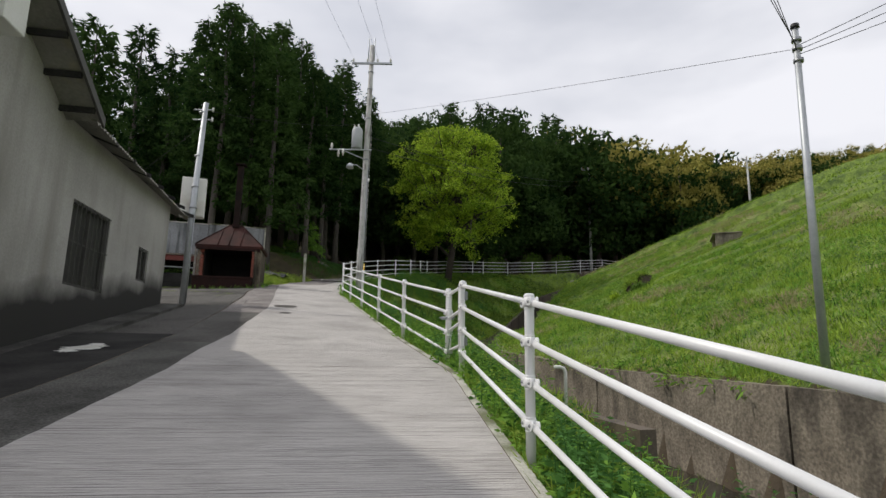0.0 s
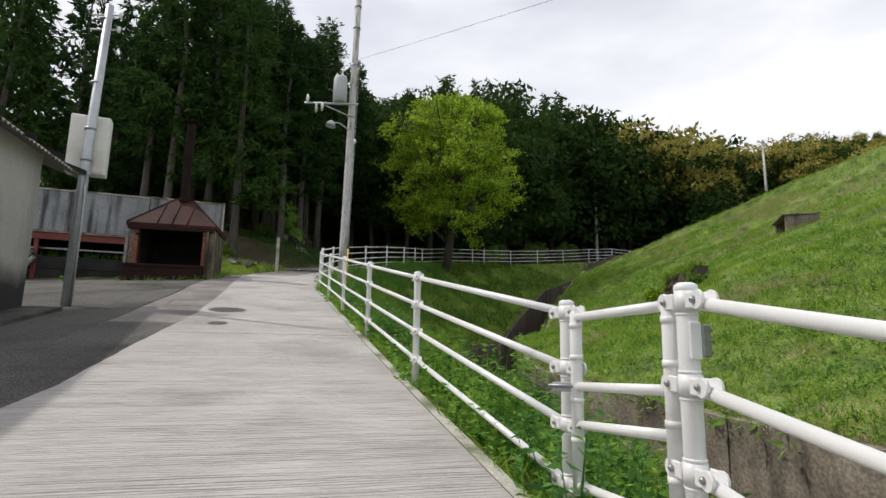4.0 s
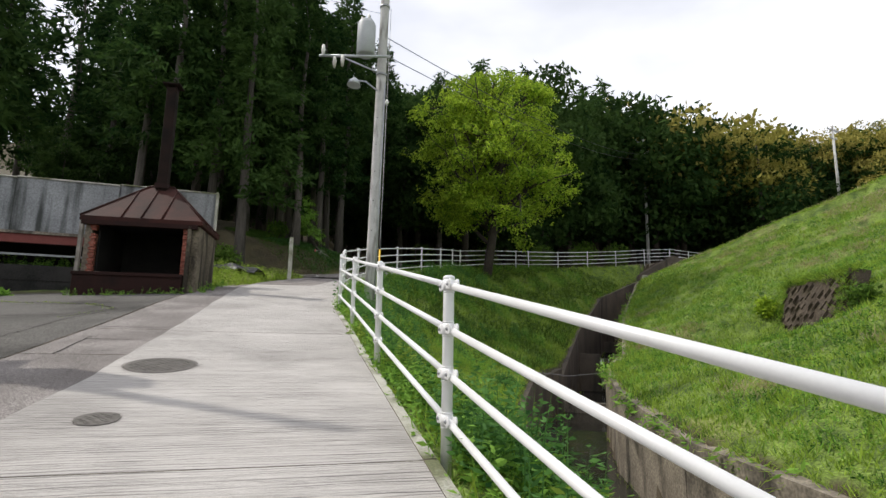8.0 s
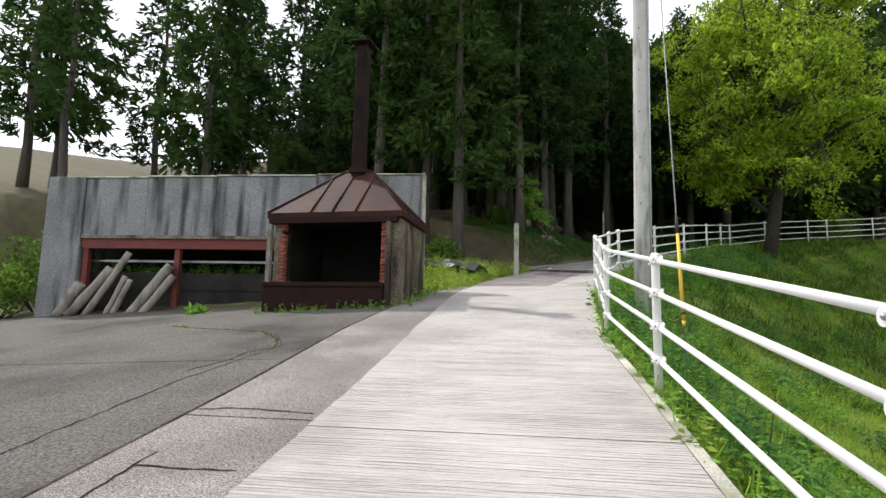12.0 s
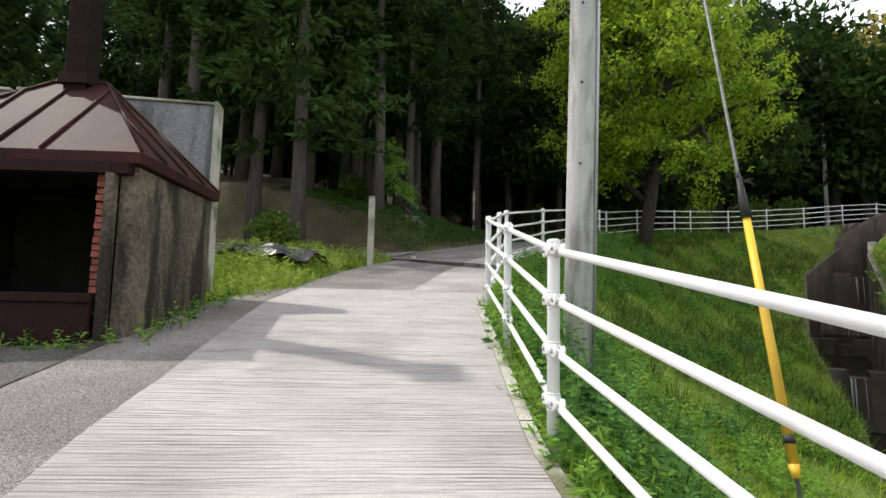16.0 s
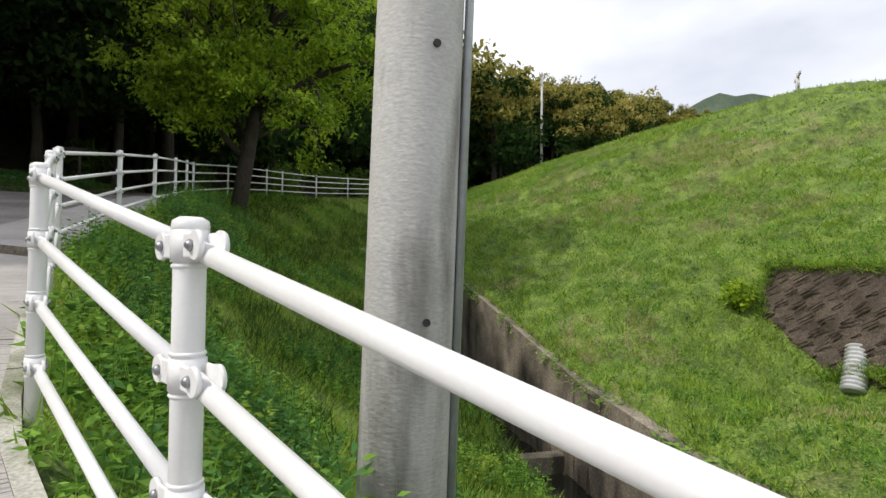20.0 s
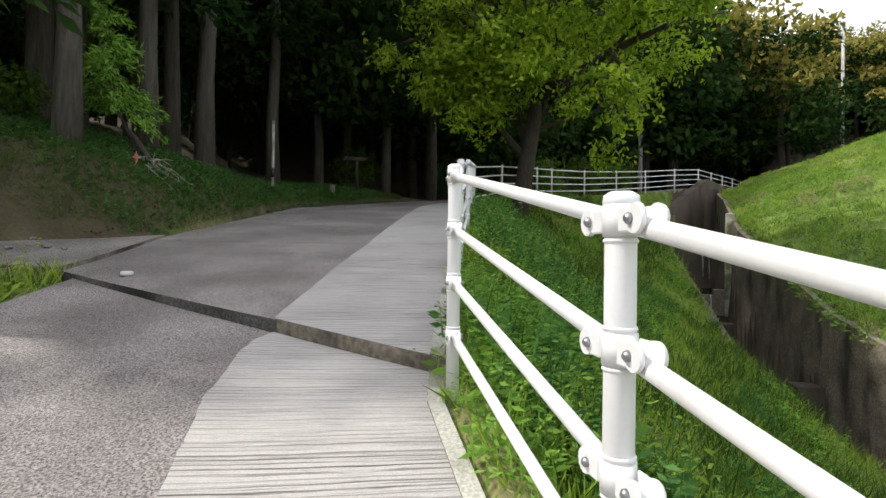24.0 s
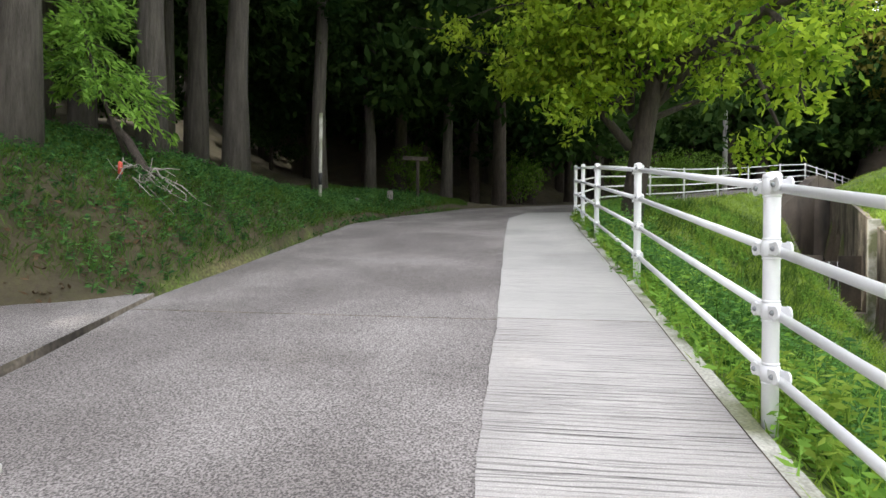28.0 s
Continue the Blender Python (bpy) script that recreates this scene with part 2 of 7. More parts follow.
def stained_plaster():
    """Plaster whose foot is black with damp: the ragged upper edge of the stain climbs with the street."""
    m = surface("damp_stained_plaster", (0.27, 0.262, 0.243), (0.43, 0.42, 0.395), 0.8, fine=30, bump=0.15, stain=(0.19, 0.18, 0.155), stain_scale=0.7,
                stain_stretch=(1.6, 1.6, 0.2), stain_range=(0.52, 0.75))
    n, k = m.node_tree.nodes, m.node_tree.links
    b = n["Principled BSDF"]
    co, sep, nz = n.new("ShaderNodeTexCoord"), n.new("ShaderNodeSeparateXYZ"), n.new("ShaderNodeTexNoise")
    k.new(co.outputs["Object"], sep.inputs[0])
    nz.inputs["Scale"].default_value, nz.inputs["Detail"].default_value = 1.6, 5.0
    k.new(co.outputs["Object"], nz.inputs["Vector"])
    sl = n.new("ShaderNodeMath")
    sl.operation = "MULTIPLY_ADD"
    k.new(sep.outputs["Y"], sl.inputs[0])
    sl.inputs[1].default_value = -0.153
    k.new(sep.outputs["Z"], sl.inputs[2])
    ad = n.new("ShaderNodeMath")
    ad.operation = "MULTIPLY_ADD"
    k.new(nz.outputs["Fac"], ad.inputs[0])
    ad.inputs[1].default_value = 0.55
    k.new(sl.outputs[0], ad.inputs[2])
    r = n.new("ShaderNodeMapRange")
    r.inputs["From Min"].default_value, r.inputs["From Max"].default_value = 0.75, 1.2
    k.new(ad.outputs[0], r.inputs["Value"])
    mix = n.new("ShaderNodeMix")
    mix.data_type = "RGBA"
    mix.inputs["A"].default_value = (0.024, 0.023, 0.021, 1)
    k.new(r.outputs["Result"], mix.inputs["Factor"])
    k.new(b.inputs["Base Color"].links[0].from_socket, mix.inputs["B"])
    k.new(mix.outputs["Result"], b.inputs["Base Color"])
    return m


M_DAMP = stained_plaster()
# grimy concrete, dark enough to hold shade in its colour as well
M_LEDGE = surface("grimy_shaded_concrete", (0.045, 0.044, 0.04), (0.14, 0.137, 0.127), 1.2, fine=40, bump=0.6, stain=(0.025, 0.025, 0.023), stain_scale=1.0, speck=(50.0, 0.3))
M_GLASS_DARK = surface("dark_window_mesh", (0.012, 0.012, 0.012), (0.035, 0.034, 0.032), 6, rough=0.5, bump=0.2)
M_FRAME = surface("dark_window_frame", (0.05, 0.048, 0.045), (0.09, 0.088, 0.08), 6, rough=0.6, bump=0.1)
M_ROOF = surface("cement_roof_sheet", (0.14, 0.135, 0.12), (0.27, 0.26, 0.23), 1.2, fine=20, stain=(0.33, 0.30, 0.17), stain_scale=0.9,
                 stain_range=(0.6, 0.72))
# both rust tones are darkened to carry the trees' shade on the furnace
M_RUST = surface("rusty_red_steel", (0.014, 0.006, 0.005), (0.036, 0.013, 0.010), 1.8, fine=30, rough=0.65, stain=(0.011, 0.006, 0.005),
                 stain_scale=1.8, stain_range=(0.5, 0.7))
M_RUSTROOF = surface("rusty_sheet_roof", (0.027, 0.009, 0.007), (0.058, 0.019, 0.0145), 1.6, fine=26, rough=0.65, metal=0.0, stain=(0.024, 0.010, 0.008),
                     stain_scale=2.0, stain_range=(0.46, 0.68), stain_stretch=(1, 1, 0.5))
M_FLUE = surface("dark_rusted_flue", (0.008, 0.0055, 0.0045), (0.022, 0.012, 0.009), 2.2, fine=30, rough=0.8, stain=(0.007, 0.005, 0.0045), stain_scale=2.0)
M_REDBEAM = surface("red_oxide_beam", (0.13, 0.024, 0.018), (0.22, 0.05, 0.038), 1.5, fine=30, rough=0.65, stain=(0.05, 0.02, 0.016), stain_scale=1.5)
M_BRICK = surface("red_brick", (0.17, 0.045, 0.03), (0.33, 0.105, 0.068), 6, fine=60, stain=(0.28, 0.25, 0.215), stain_scale=5.0, stain_range=(0.6, 0.75), spread=0.35)
# soot, with the shade inside furnace and shed put into the colour
M_SOOT_SHADE = surface("sooty_shaded_masonry", (0.008, 0.0078, 0.0075), (0.024, 0.022, 0.02), 3, fine=30)
M_POLE = surface("spun_concrete_pole", (0.43, 0.425, 0.41), (0.56, 0.555, 0.54), 2.0, fine=40, bump=0.4, stain=(0.20, 0.19, 0.175),
                 stain_scale=3.0, stain_stretch=(2.2, 2.2, 0.5), stain_range=(0.5, 0.68), stretch=(1, 1, 2.5), speck=(60.0, 0.07))
# patchy render, its colours lowered to include the shade on the furnace
M_SIDE = surface("patchy_rendered_wall", (0.06, 0.05, 0.036), (0.21, 0.18, 0.135), 1.5, fine=26, bump=0.8, stain=(0.04, 0.034, 0.026), stain_scale=1.5,
                 stain_range=(0.46, 0.57), stain_stretch=(2.0, 2.0, 0.5), speck=(25.0, 0.25))
M_BLACK = surface("black_rubber", (0.012, 0.012, 0.012), (0.03, 0.03, 0.03), 8, rough=0.6, bump=0.2)
M_YELLOW = surface("yellow_plastic_sleeve", (0.72, 0.43, 0.02), (0.85, 0.55, 0.04), 3, rough=0.45, bump=0.05, stain=(0.5, 0.32, 0.05), stain_scale=2.0)
M_WIRE = surface("wire_rope", (0.12, 0.12, 0.12), (0.25, 0.25, 0.25), 30, rough=0.5, metal=0.5, bump=0.0)
M_BOX = surface("ivory_cabinet", (0.62, 0.62, 0.58), (0.74, 0.74, 0.70), 2, rough=0.5, bump=0.05, stain=(0.45, 0.42, 0.36), stain_scale=1.2)
M_TRANSF = surface("grey_transformer", (0.34, 0.36, 0.37), (0.46, 0.48, 0.49), 2, rough=0.45, bump=0.05)
M_WOODGREY = surface("silvered_timber", (0.20, 0.18, 0.155), (0.40, 0.37, 0.33), 1.5, fine=22, stretch=(9, 9, 1), stain=(0.09, 0.08, 0.065), stain_scale=2.0)
M_IRON = surface("cast_iron_cover", (0.06, 0.055, 0.05), (0.15, 0.138, 0.126), 8, fine=60, rough=0.7, metal=0.2, bump=0.5)
M_TARP = surface("black_tarpaulin", (0.012, 0.012, 0.014), (0.045, 0.045, 0.05), 2, fine=9, rough=0.35, bump=0.6, depth=0.04)
M_ROCK = surface("grey_stone", (0.13, 0.12, 0.108), (0.27, 0.255, 0.235), 4, fine=30, bump=0.6, speck=(40.0, 0.3))
M_RED = surface("faded_red_plastic", (0.45, 0.05, 0.03), (0.6, 0.10, 0.06), 5, rough=0.5, bump=0.05)
M_BARK = surface("cedar_bark", (0.038, 0.032, 0.027), (0.115, 0.10, 0.086), 2.5, fine=18, stretch=(7, 7, 0.7), bump=0.9, depth=0.03, spread=0.35)
M_BARK_DARK = surface("dark_bark", (0.026, 0.02, 0.016), (0.08, 0.062, 0.05), 4, fine=22, stretch=(4, 4, 1.2), bump=0.8, depth=0.03)
M_CEDAR = leafage("cedar_foliage", (0.012, 0.036, 0.010), (0.075, 0.135, 0.034), 0.4, rough=0.85, patch=0.7, gloss=0.06, leaf=0.35)
M_EVERGREEN = leafage("evergreen_foliage", (0.012, 0.034, 0.009), (0.065, 0.115, 0.028), 0.35, rough=0.85, patch=0.6, gloss=0.06, leaf=0.35)
M_GOLDEN = leafage("flowering_crown_foliage", (0.19, 0.185, 0.035), (0.44, 0.38, 0.11), 0.3, rough=0.85, gloss=0.05, leaf=0.35)
M_BANKGRASS = leafage("shaded_bank_grass", (0.018, 0.052, 0.008), (0.095, 0.17, 0.027), 0.35, patch=1.2)
M_LITTER = leafage("fallen_leaf_litter", (0.06, 0.038, 0.02), (0.18, 0.12, 0.07), 0.2)
M_SPRING = leafage("fresh_spring_leaves", (0.105, 0.215, 0.016), (0.48, 0.63, 0.056), 0.5, patch=1.2)
M_SHRUB = leafage("shrub_leaves", (0.045, 0.10, 0.014), (0.16, 0.27, 0.04), 0.42)
M_WEED = leafage("weed_leaves", (0.035, 0.11, 0.018), (0.27, 0.48, 0.078), 0.45, patch=1.6, leaf=0.7)
M_MUGWORT = leafage("dark_weed_leaves", (0.022, 0.080, 0.024), (0.14, 0.31, 0.075), 0.4, patch=1.4)
M_FRESH = leafage("fresh_weed_leaves", (0.12, 0.22, 0.02), (0.42, 0.55, 0.10), 0.45, patch=1.4)
M_GRASS = leafage("meadow_grass", (0.045, 0.115, 0.010), (0.33, 0.46, 0.062), 0.42, patch=1.4, leaf=0.8)
M_DRY = leafage("dry_grass", (0.30, 0.25, 0.13), (0.52, 0.45, 0.28), 0.3)
M_SOIL = surface("bare_soil", (0.05, 0.037, 0.028), (0.125, 0.095, 0.072), 2.2, fine=25, bump=1.0, depth=0.03, stain=(0.15, 0.12, 0.095), stain_scale=1.6, stain_range=(0.58, 0.75), speck=(30.0, 0.3))
M_WATER = surface("falling_water", (0.45, 0.46, 0.46), (0.75, 0.76, 0.76), 12, rough=0.15, stretch=(3, 3, 0.4))
M_STREAM = surface("dark_stream_water", (0.012, 0.013, 0.010), (0.030, 0.030, 0.024), 1.5, rough=0.10, fine=14, bump=0.35, stain=(0.045, 0.036, 0.024), stain_scale=1.3)
M_WETSOIL = surface("damp_soil", (0.04, 0.03, 0.024), (0.085, 0.065, 0.05), 4, fine=30)
M_PIPE = surface("ribbed_drain_pipe", (0.36, 0.37, 0.38), (0.52, 0.53, 0.54), 3, rough=0.5, bump=0.05, stain=(0.25, 0.23, 0.19), stain_scale=4.0)


def ground_material():
    m = surface("grass_ground", (0.018, 0.045, 0.006), (0.19, 0.27, 0.042), 1.9, fine=13, rough=0.95, bump=1.0, depth=0.05,
                stain=(0.24, 0.20, 0.095), stain_scale=0.3, stain_range=(0.58, 0.76), speck=(30.0, 0.45))
    n, k = m.node_tree.nodes, m.node_tree.links
    b = n["Principled BSDF"]
    at = n.new("ShaderNodeAttribute")
    at.attribute_name = "litter"
    nz = n.new("ShaderNodeTexNoise")
    nz.inputs["Scale"].default_value, nz.inputs["Detail"].default_value = 2.5, 6.0
    co = n.new("ShaderNodeTexCoord")
    k.new(co.outputs["Object"], nz.inputs["Vector"])
    soil = n.new("ShaderNodeMix")
    soil.data_type = "RGBA"
    soil.inputs["A"].default_value, soil.inputs["B"].default_value = (0.028, 0.022, 0.015, 1), (0.095, 0.07, 0.042, 1)
    k.new(nz.outputs["Fac"], soil.inputs["Factor"])
    mix = n.new("ShaderNodeMix")
    mix.data_type = "RGBA"
    k.new(at.outputs["Fac"], mix.inputs["Factor"])
    k.new(b.inputs["Base Color"].links[0].from_socket, mix.inputs["A"])
    k.new(soil.outputs["Result"], mix.inputs["B"])
    k.new(mix.outputs["Result"], b.inputs["Base Color"])
    return m


for dull in (M_FLUE, M_RUSTROOF, M_SOOT_SHADE, M_DADO, M_LEDGE, M_APRON, M_OLD, M_RUST, M_SIDE):
    dull.node_tree.nodes["Principled BSDF"].inputs["Specular IOR Level"].default_value = 0.15

M_GROUND = ground_material()

# ---------- tools ----------


def tag_setting(ob, label, category):
    return tagged(ob, label, category, kind="structure")


def from_faces(name, verts, faces, material, parent=None, label="", smooth=False, uv=None):
    me = bpy.data.meshes.new(name)
    me.from_pydata([tuple(map(float, v)) for v in verts], [], [tuple(map(int, f)) for f in faces])
    me.materials.append(material)
    if smooth:
        me.polygons.foreach_set("use_smooth", [True] * len(me.polygons))
    if uv is not None:
        lay = me.uv_layers.new(name="UVMap")
        idx = np.empty(len(me.loops), dtype=np.int32)
        me.loops.foreach_get("vertex_index", idx)
        lay.data.foreach_set("uv", np.asarray(uv, dtype=np.float32)[idx].ravel())
    me.update()
    ob = new(name, me)
    if parent:
        ob.parent = parent
    if label:
        tagged(ob, label)
    return ob


def part(name, bm, material, parent=None, label="", smooth=False):
    me = bpy.data.meshes.new(name)
    bm.to_mesh(me)
    bm.free()
    me.materials.append(material)
    if smooth:
        me.polygons.foreach_set("use_smooth", [True] * len(me.polygons))
    ob = new(name, me)
    if parent:
        ob.parent = parent
    if label:
        tagged(ob, label)
    return ob


def share(name, mesh, parent, m):
    """A piece of its own on a mesh that is shared."""
    ob = new(name, mesh)
    ob.parent = parent
    ob.matrix_basis = m
    return ob


def thing(name, label, category, at=(0, 0, 0), turn=0.0, group=""):
    ob = new(name)
    ob.empty_display_size = 0.2
    ob.matrix_basis = pose(*at, 0, 0, turn)
    return tagged(ob, label, category, group)


def box(bm, x0, x1, y0, y1, z0, z1, bevel=0.0, m=None):
    g = bmesh.ops.create_cube(bm, size=1.0)
    vs = g["verts"]
    bmesh.ops.scale(bm, vec=(x1 - x0, y1 - y0, z1 - z0), verts=vs)
    bmesh.ops.translate(bm, vec=((x0 + x1) / 2, (y0 + y1) / 2, (z0 + z1) / 2), verts=vs)
    if bevel:
        es = list({e for v in vs for e in v.link_edges})
        r = bmesh.ops.bevel(bm, geom=es, offset=bevel, segments=1, affect="EDGES")
        vs = r["verts"] if len(r["verts"]) >= 8 else vs
        vs = list({v for v in vs if v.is_valid})
    if m is not None:
        bmesh.ops.transform(bm, matrix=m, verts=[v for v in vs if v.is_valid])
    return vs


def boxed(name, dims, material, parent=None, label="", bevel=0.0, m=None):
    bm = bmesh.new()
    box(bm, *dims, bevel=bevel)
    if m is not None:
        bmesh.ops.transform(bm, matrix=m, verts=bm.verts)
    return part(name, bm, material, parent, label)


def tube(bm, pts, radii, seg=10, caps=True):
    """A tube through points."""
    pts = [Vector(p) for p in pts]
    rings = []
    side = None
    for i, p in enumerate(pts):
        d = (pts[min(i + 1, len(pts) - 1)] - pts[max(i - 1, 0)]).normalized()
        if side is None:
            side = d.orthogonal().normalized()
        side = (side - d * side.dot(d)).normalized()
        up = d.cross(side)
        r = radii[i] if hasattr(radii, "__len__") else radii
        rings.append([bm.verts.new(p + (side * math.cos(a) + up * math.sin(a)) * r)
                      for a in (2 * math.pi * j / seg for j in range(seg))])
    for a, b in zip(rings, rings[1:]):
        for j in range(seg):
            bm.faces.new((a[j], a[(j + 1) % seg], b[(j + 1) % seg], b[j])).smooth = True
    if caps:
        bm.faces.new(rings[0][::-1])
        bm.faces.new(rings[-1])


def piped(name, pts, radii, material, parent=None, label="", seg=10):
    bm = bmesh.new()
    tube(bm, pts, radii, seg)
    return part(name, bm, material, parent, label)


# ---------- the plan ----------
# fence posts along the road's right edge: x, y, height of the ground
SPINE = np.array([(1.850, -4.000, -0.800), (1.173, 0.589, -0.075), (0.799, 3.534, 0.392), (0.446, 6.446, 0.849), (-0.526, 10.205, 1.336), (-1.307, 12.855, 1.801),
                  (-2.102, 15.532, 2.277), (-2.921, 18.439, 2.774), (-3.604, 20.678, 3.169), (-3.941, 22.562, 3.543), (-4.254, 24.245, 3.870), (-4.253, 26.348, 4.271),
                  (-4.218, 28.017, 4.589), (-3.486, 30.804, 5.106), (-2.685, 33.535, 5.587), (-1.898, 36.262, 6.021), (-1.310, 38.216, 6.323), (-0.882, 39.646, 6.526),
                  (1.200, 42.800, 7.120), (5.200, 46.200, 7.600), (10.000, 49.400, 8.250), (15.460, 52.200, 9.050), (24.000, 59.000, 9.600), (40.000, 72.000, 10.500)])
# top of the channel's right wall: x, y, z of its top, z of the channel's floor
CHAN = np.array([(8.5, -6.0, 0.2, -1.6), (6.6, 2.0, 0.55, -1.2), (4.95, 7.45, 0.68, -1.0), (3.7, 12.3, 0.77, -0.8), (2.65, 15.3, 1.0, -0.6),
                 (2.2, 18.0, 1.12, -0.5), (2.4, 22.0, 1.5, -0.3), (3.2, 25.8, 1.9, 0.0), (4.73, 29.2, 2.15, 0.0), (6.9, 36.0, 3.9, 0.2),
                 (9.7, 42.3, 6.2, 1.9), (13.8, 48.0, 7.9, 4.9), (16.3, 51.6, 8.7, 5.7)])
CHAN_HALF = 1.05


def along(line, x, y):
    """Way along a line, signed distance to its right, and the line's further values there."""
    x, y = np.asarray(x, float), np.asarray(y, float)
    best = np.full(x.shape, 1e9)
    s_out, d_out = np.zeros(x.shape), np.zeros(x.shape)
    vals = [np.zeros(x.shape) for _ in range(line.shape[1] - 2)]
    s0 = 0.0
    for i in range(len(line) - 1):
        a, b = line[i], line[i + 1]
        d = b[:2] - a[:2]
        length = np.hypot(*d)
        d = d / length
        rx, ry = x - a[0], y - a[1]
        u = rx * d[0] + ry * d[1]
        uc = np.clip(u, 0 if i else -1e3, length if i < len(line) - 2 else 1e3)
        dist = np.hypot(rx - uc * d[0], ry - uc * d[1])
        hit = dist < best
        best = np.where(hit, dist, best)
        s_out = np.where(hit, s0 + uc, s_out)
        d_out = np.where(hit, np.copysign(dist, d[1] * rx - d[0] * ry), d_out)
        w = np.clip(uc / length, -0.5 if i == 0 else 0, 1.5)
        for j in range(len(vals)):
            vals[j] = np.where(hit, a[2 + j] + w * (b[2 + j] - a[2 + j]), vals[j])
        s0 += length
    return (s_out, d_out, *vals)


SPINE_S = np.r_[0, np.cumsum(np.hypot(*np.diff(SPINE[:, :2], axis=0).T))]


def on_spine(s, d=0.0):
    """The place at s metres along the fence line and d metres to its right, with the road's height."""
    i = int(np.clip(np.searchsorted(SPINE_S, s) - 1, 0, len(SPINE_S) - 2))
    w = (s - SPINE_S[i]) / (SPINE_S[i + 1] - SPINE_S[i])

    def way(j):
        j = min(max(j, 0), len(SPINE) - 2)
        v = SPINE[j + 1, :2] - SPINE[j, :2]
        return v / np.hypot(*v)

    start, end = way(i - 1) + way(i), way(i) + way(i + 1)
    v = start / np.hypot(*start) * (1 - w) + end / np.hypot(*end) * w
    v = v / np.hypot(*v)
    p = SPINE[i] + w * (SPINE[i + 1] - SPINE[i])
    return np.array([p[0] + v[1] * d, p[1] - v[0] * d, p[2]])


S_OFF = float(SPINE_S[1]) - 0.0     # the plan's s = 0 lies at the second post


def ease(v):
    v = np.clip(v, 0, 1)
    return v * v * (3 - 2 * v)


def height(x, y):
    """The ground: road bed, verges, banks, channel and hills."""
    x, y = np.asarray(x, float), np.asarray(y, float)
    s, d, zr = along(SPINE, x, y)
    s = s - S_OFF
    cs, cd, ct, cf = along(CHAN, x, y)
    cd = cd + CHAN_HALF
    # left of the fence
    b = np.maximum(-d - 4.25, 0)
    apron = zr - 0.05 * np.maximum(-d - 3.4, 0) - 0.05
    bank = zr + np.clip(1.35 - 0.2 * (s - 35.0), 0.45, 1.35) * (1 - np.exp(-b / 0.9)) + 0.08 * b
    rise = zr + 0.60 * np.maximum(-d - 8.0, 0) + 0.15 * ease(b / 2)
    left = apron + (bank - apron) * ease((s - 32.3 + 0.35 * np.maximum(-d - 4.3, 0)) / 1.3)
    left = left + (rise - left) * ease((s - 42.0) / 6.0)
    left = left + 0.16 * np.maximum(y - 27 - np.maximum(0, x + 12) * 1.0, 0) * ease((-x - 8) / 6) * 0.6
    left = left + 0.14 * np.maximum(-d - 20, 0) * (s > 20)
    left = np.minimum(left, zr + 24)
    edge = np.interp(s, [23, 25.6, 28, 30.3, 31, 32.85, 41.5], [-4.15, -3.0, -3.35, -3.8, -3.97, -4.26, -4.6])
    left = left - 0.17 * (d < -0.1) * ((d > edge) | (s < 23.0))
    left = left + 0.30 * ease((edge - d) / 1.8) * ease((s - 24.6) / 1.5) * (1 - ease((s - 29.6) / 1.0))
    # between fence and channel
    lip = np.minimum(ct - 0.30 - 0.45 * ease((y - 28) / 8) - 0.8 * (1 - ease((y - 5.5) / 4)), zr + 0.1)
    w = np.clip(d, 0, None) / np.maximum(np.clip(d, 0, None) + np.clip(-cd - CHAN_HALF - 0.12, 0, None), 1e-6)
    verge = zr - 0.04 + (lip - zr) * (0.75 * w + 0.25 * ease(w)) - 0.35 * np.sin(np.pi * w) * np.maximum(ease((s - 12) / 7), 1 - ease((s - 5) / 4)) * (1 - ease((s - 30) / 8))
    # the hill beyond it
    u = np.maximum(cd - CHAN_HALF, 0)
    uc = np.minimum(u, 18.0)
    g = 0.36 * uc + 0.004 * uc * uc + np.where(u > 18, 0.504 * 4 * (1 - np.exp(-(u - 18) / 4)), 0)
    hill = ct + g + 0.10 * np.sin(x * 0.9) * np.sin(y * 0.7) * ease(u / 3)
    far_rise = 0.5 * np.maximum(0.2 * x + 0.98 * y - 66, 0)
    cap = 12.0 + 2.3 * ease((x - 16) / 14) * ease((y - 22) / 10)
    hill = cap - 1.2 * np.log1p(np.exp(np.clip((cap - hill) / 1.2, -30, 30))) + np.minimum(far_rise, 30)
    behind = x - (8.75 + (y - 23.6) * 0.195)
    hill = hill - 1.9 * np.exp(-((x - 8.1) ** 2 / 6.0 + (y - 25.5) ** 2 / 7.0)) * (1 - ease((behind - 0.15) / 0.5))
    right = np.where(cd < -CHAN_HALF - 0.12, verge, np.where(cd < CHAN_HALF + 0.12, cf, hill))
    right = np.where((y > 40) & (cs > 62.5) & (np.abs(cd) < 2.5), zr - 0.04 + 0.0 * x, right)
    h = np.where(d < 0, left, right)
    return h


def ground_z(x, y):
    return float(height(np.array([x]), np.array([y]))[0])

# ---------- ground ----------


def steps(*stretches):
    out = []
    for a, b, n in stretches:
        out.extend(np.linspace(a, b, n, endpoint=False))
    return np.array(out + [stretches[-1][1]])


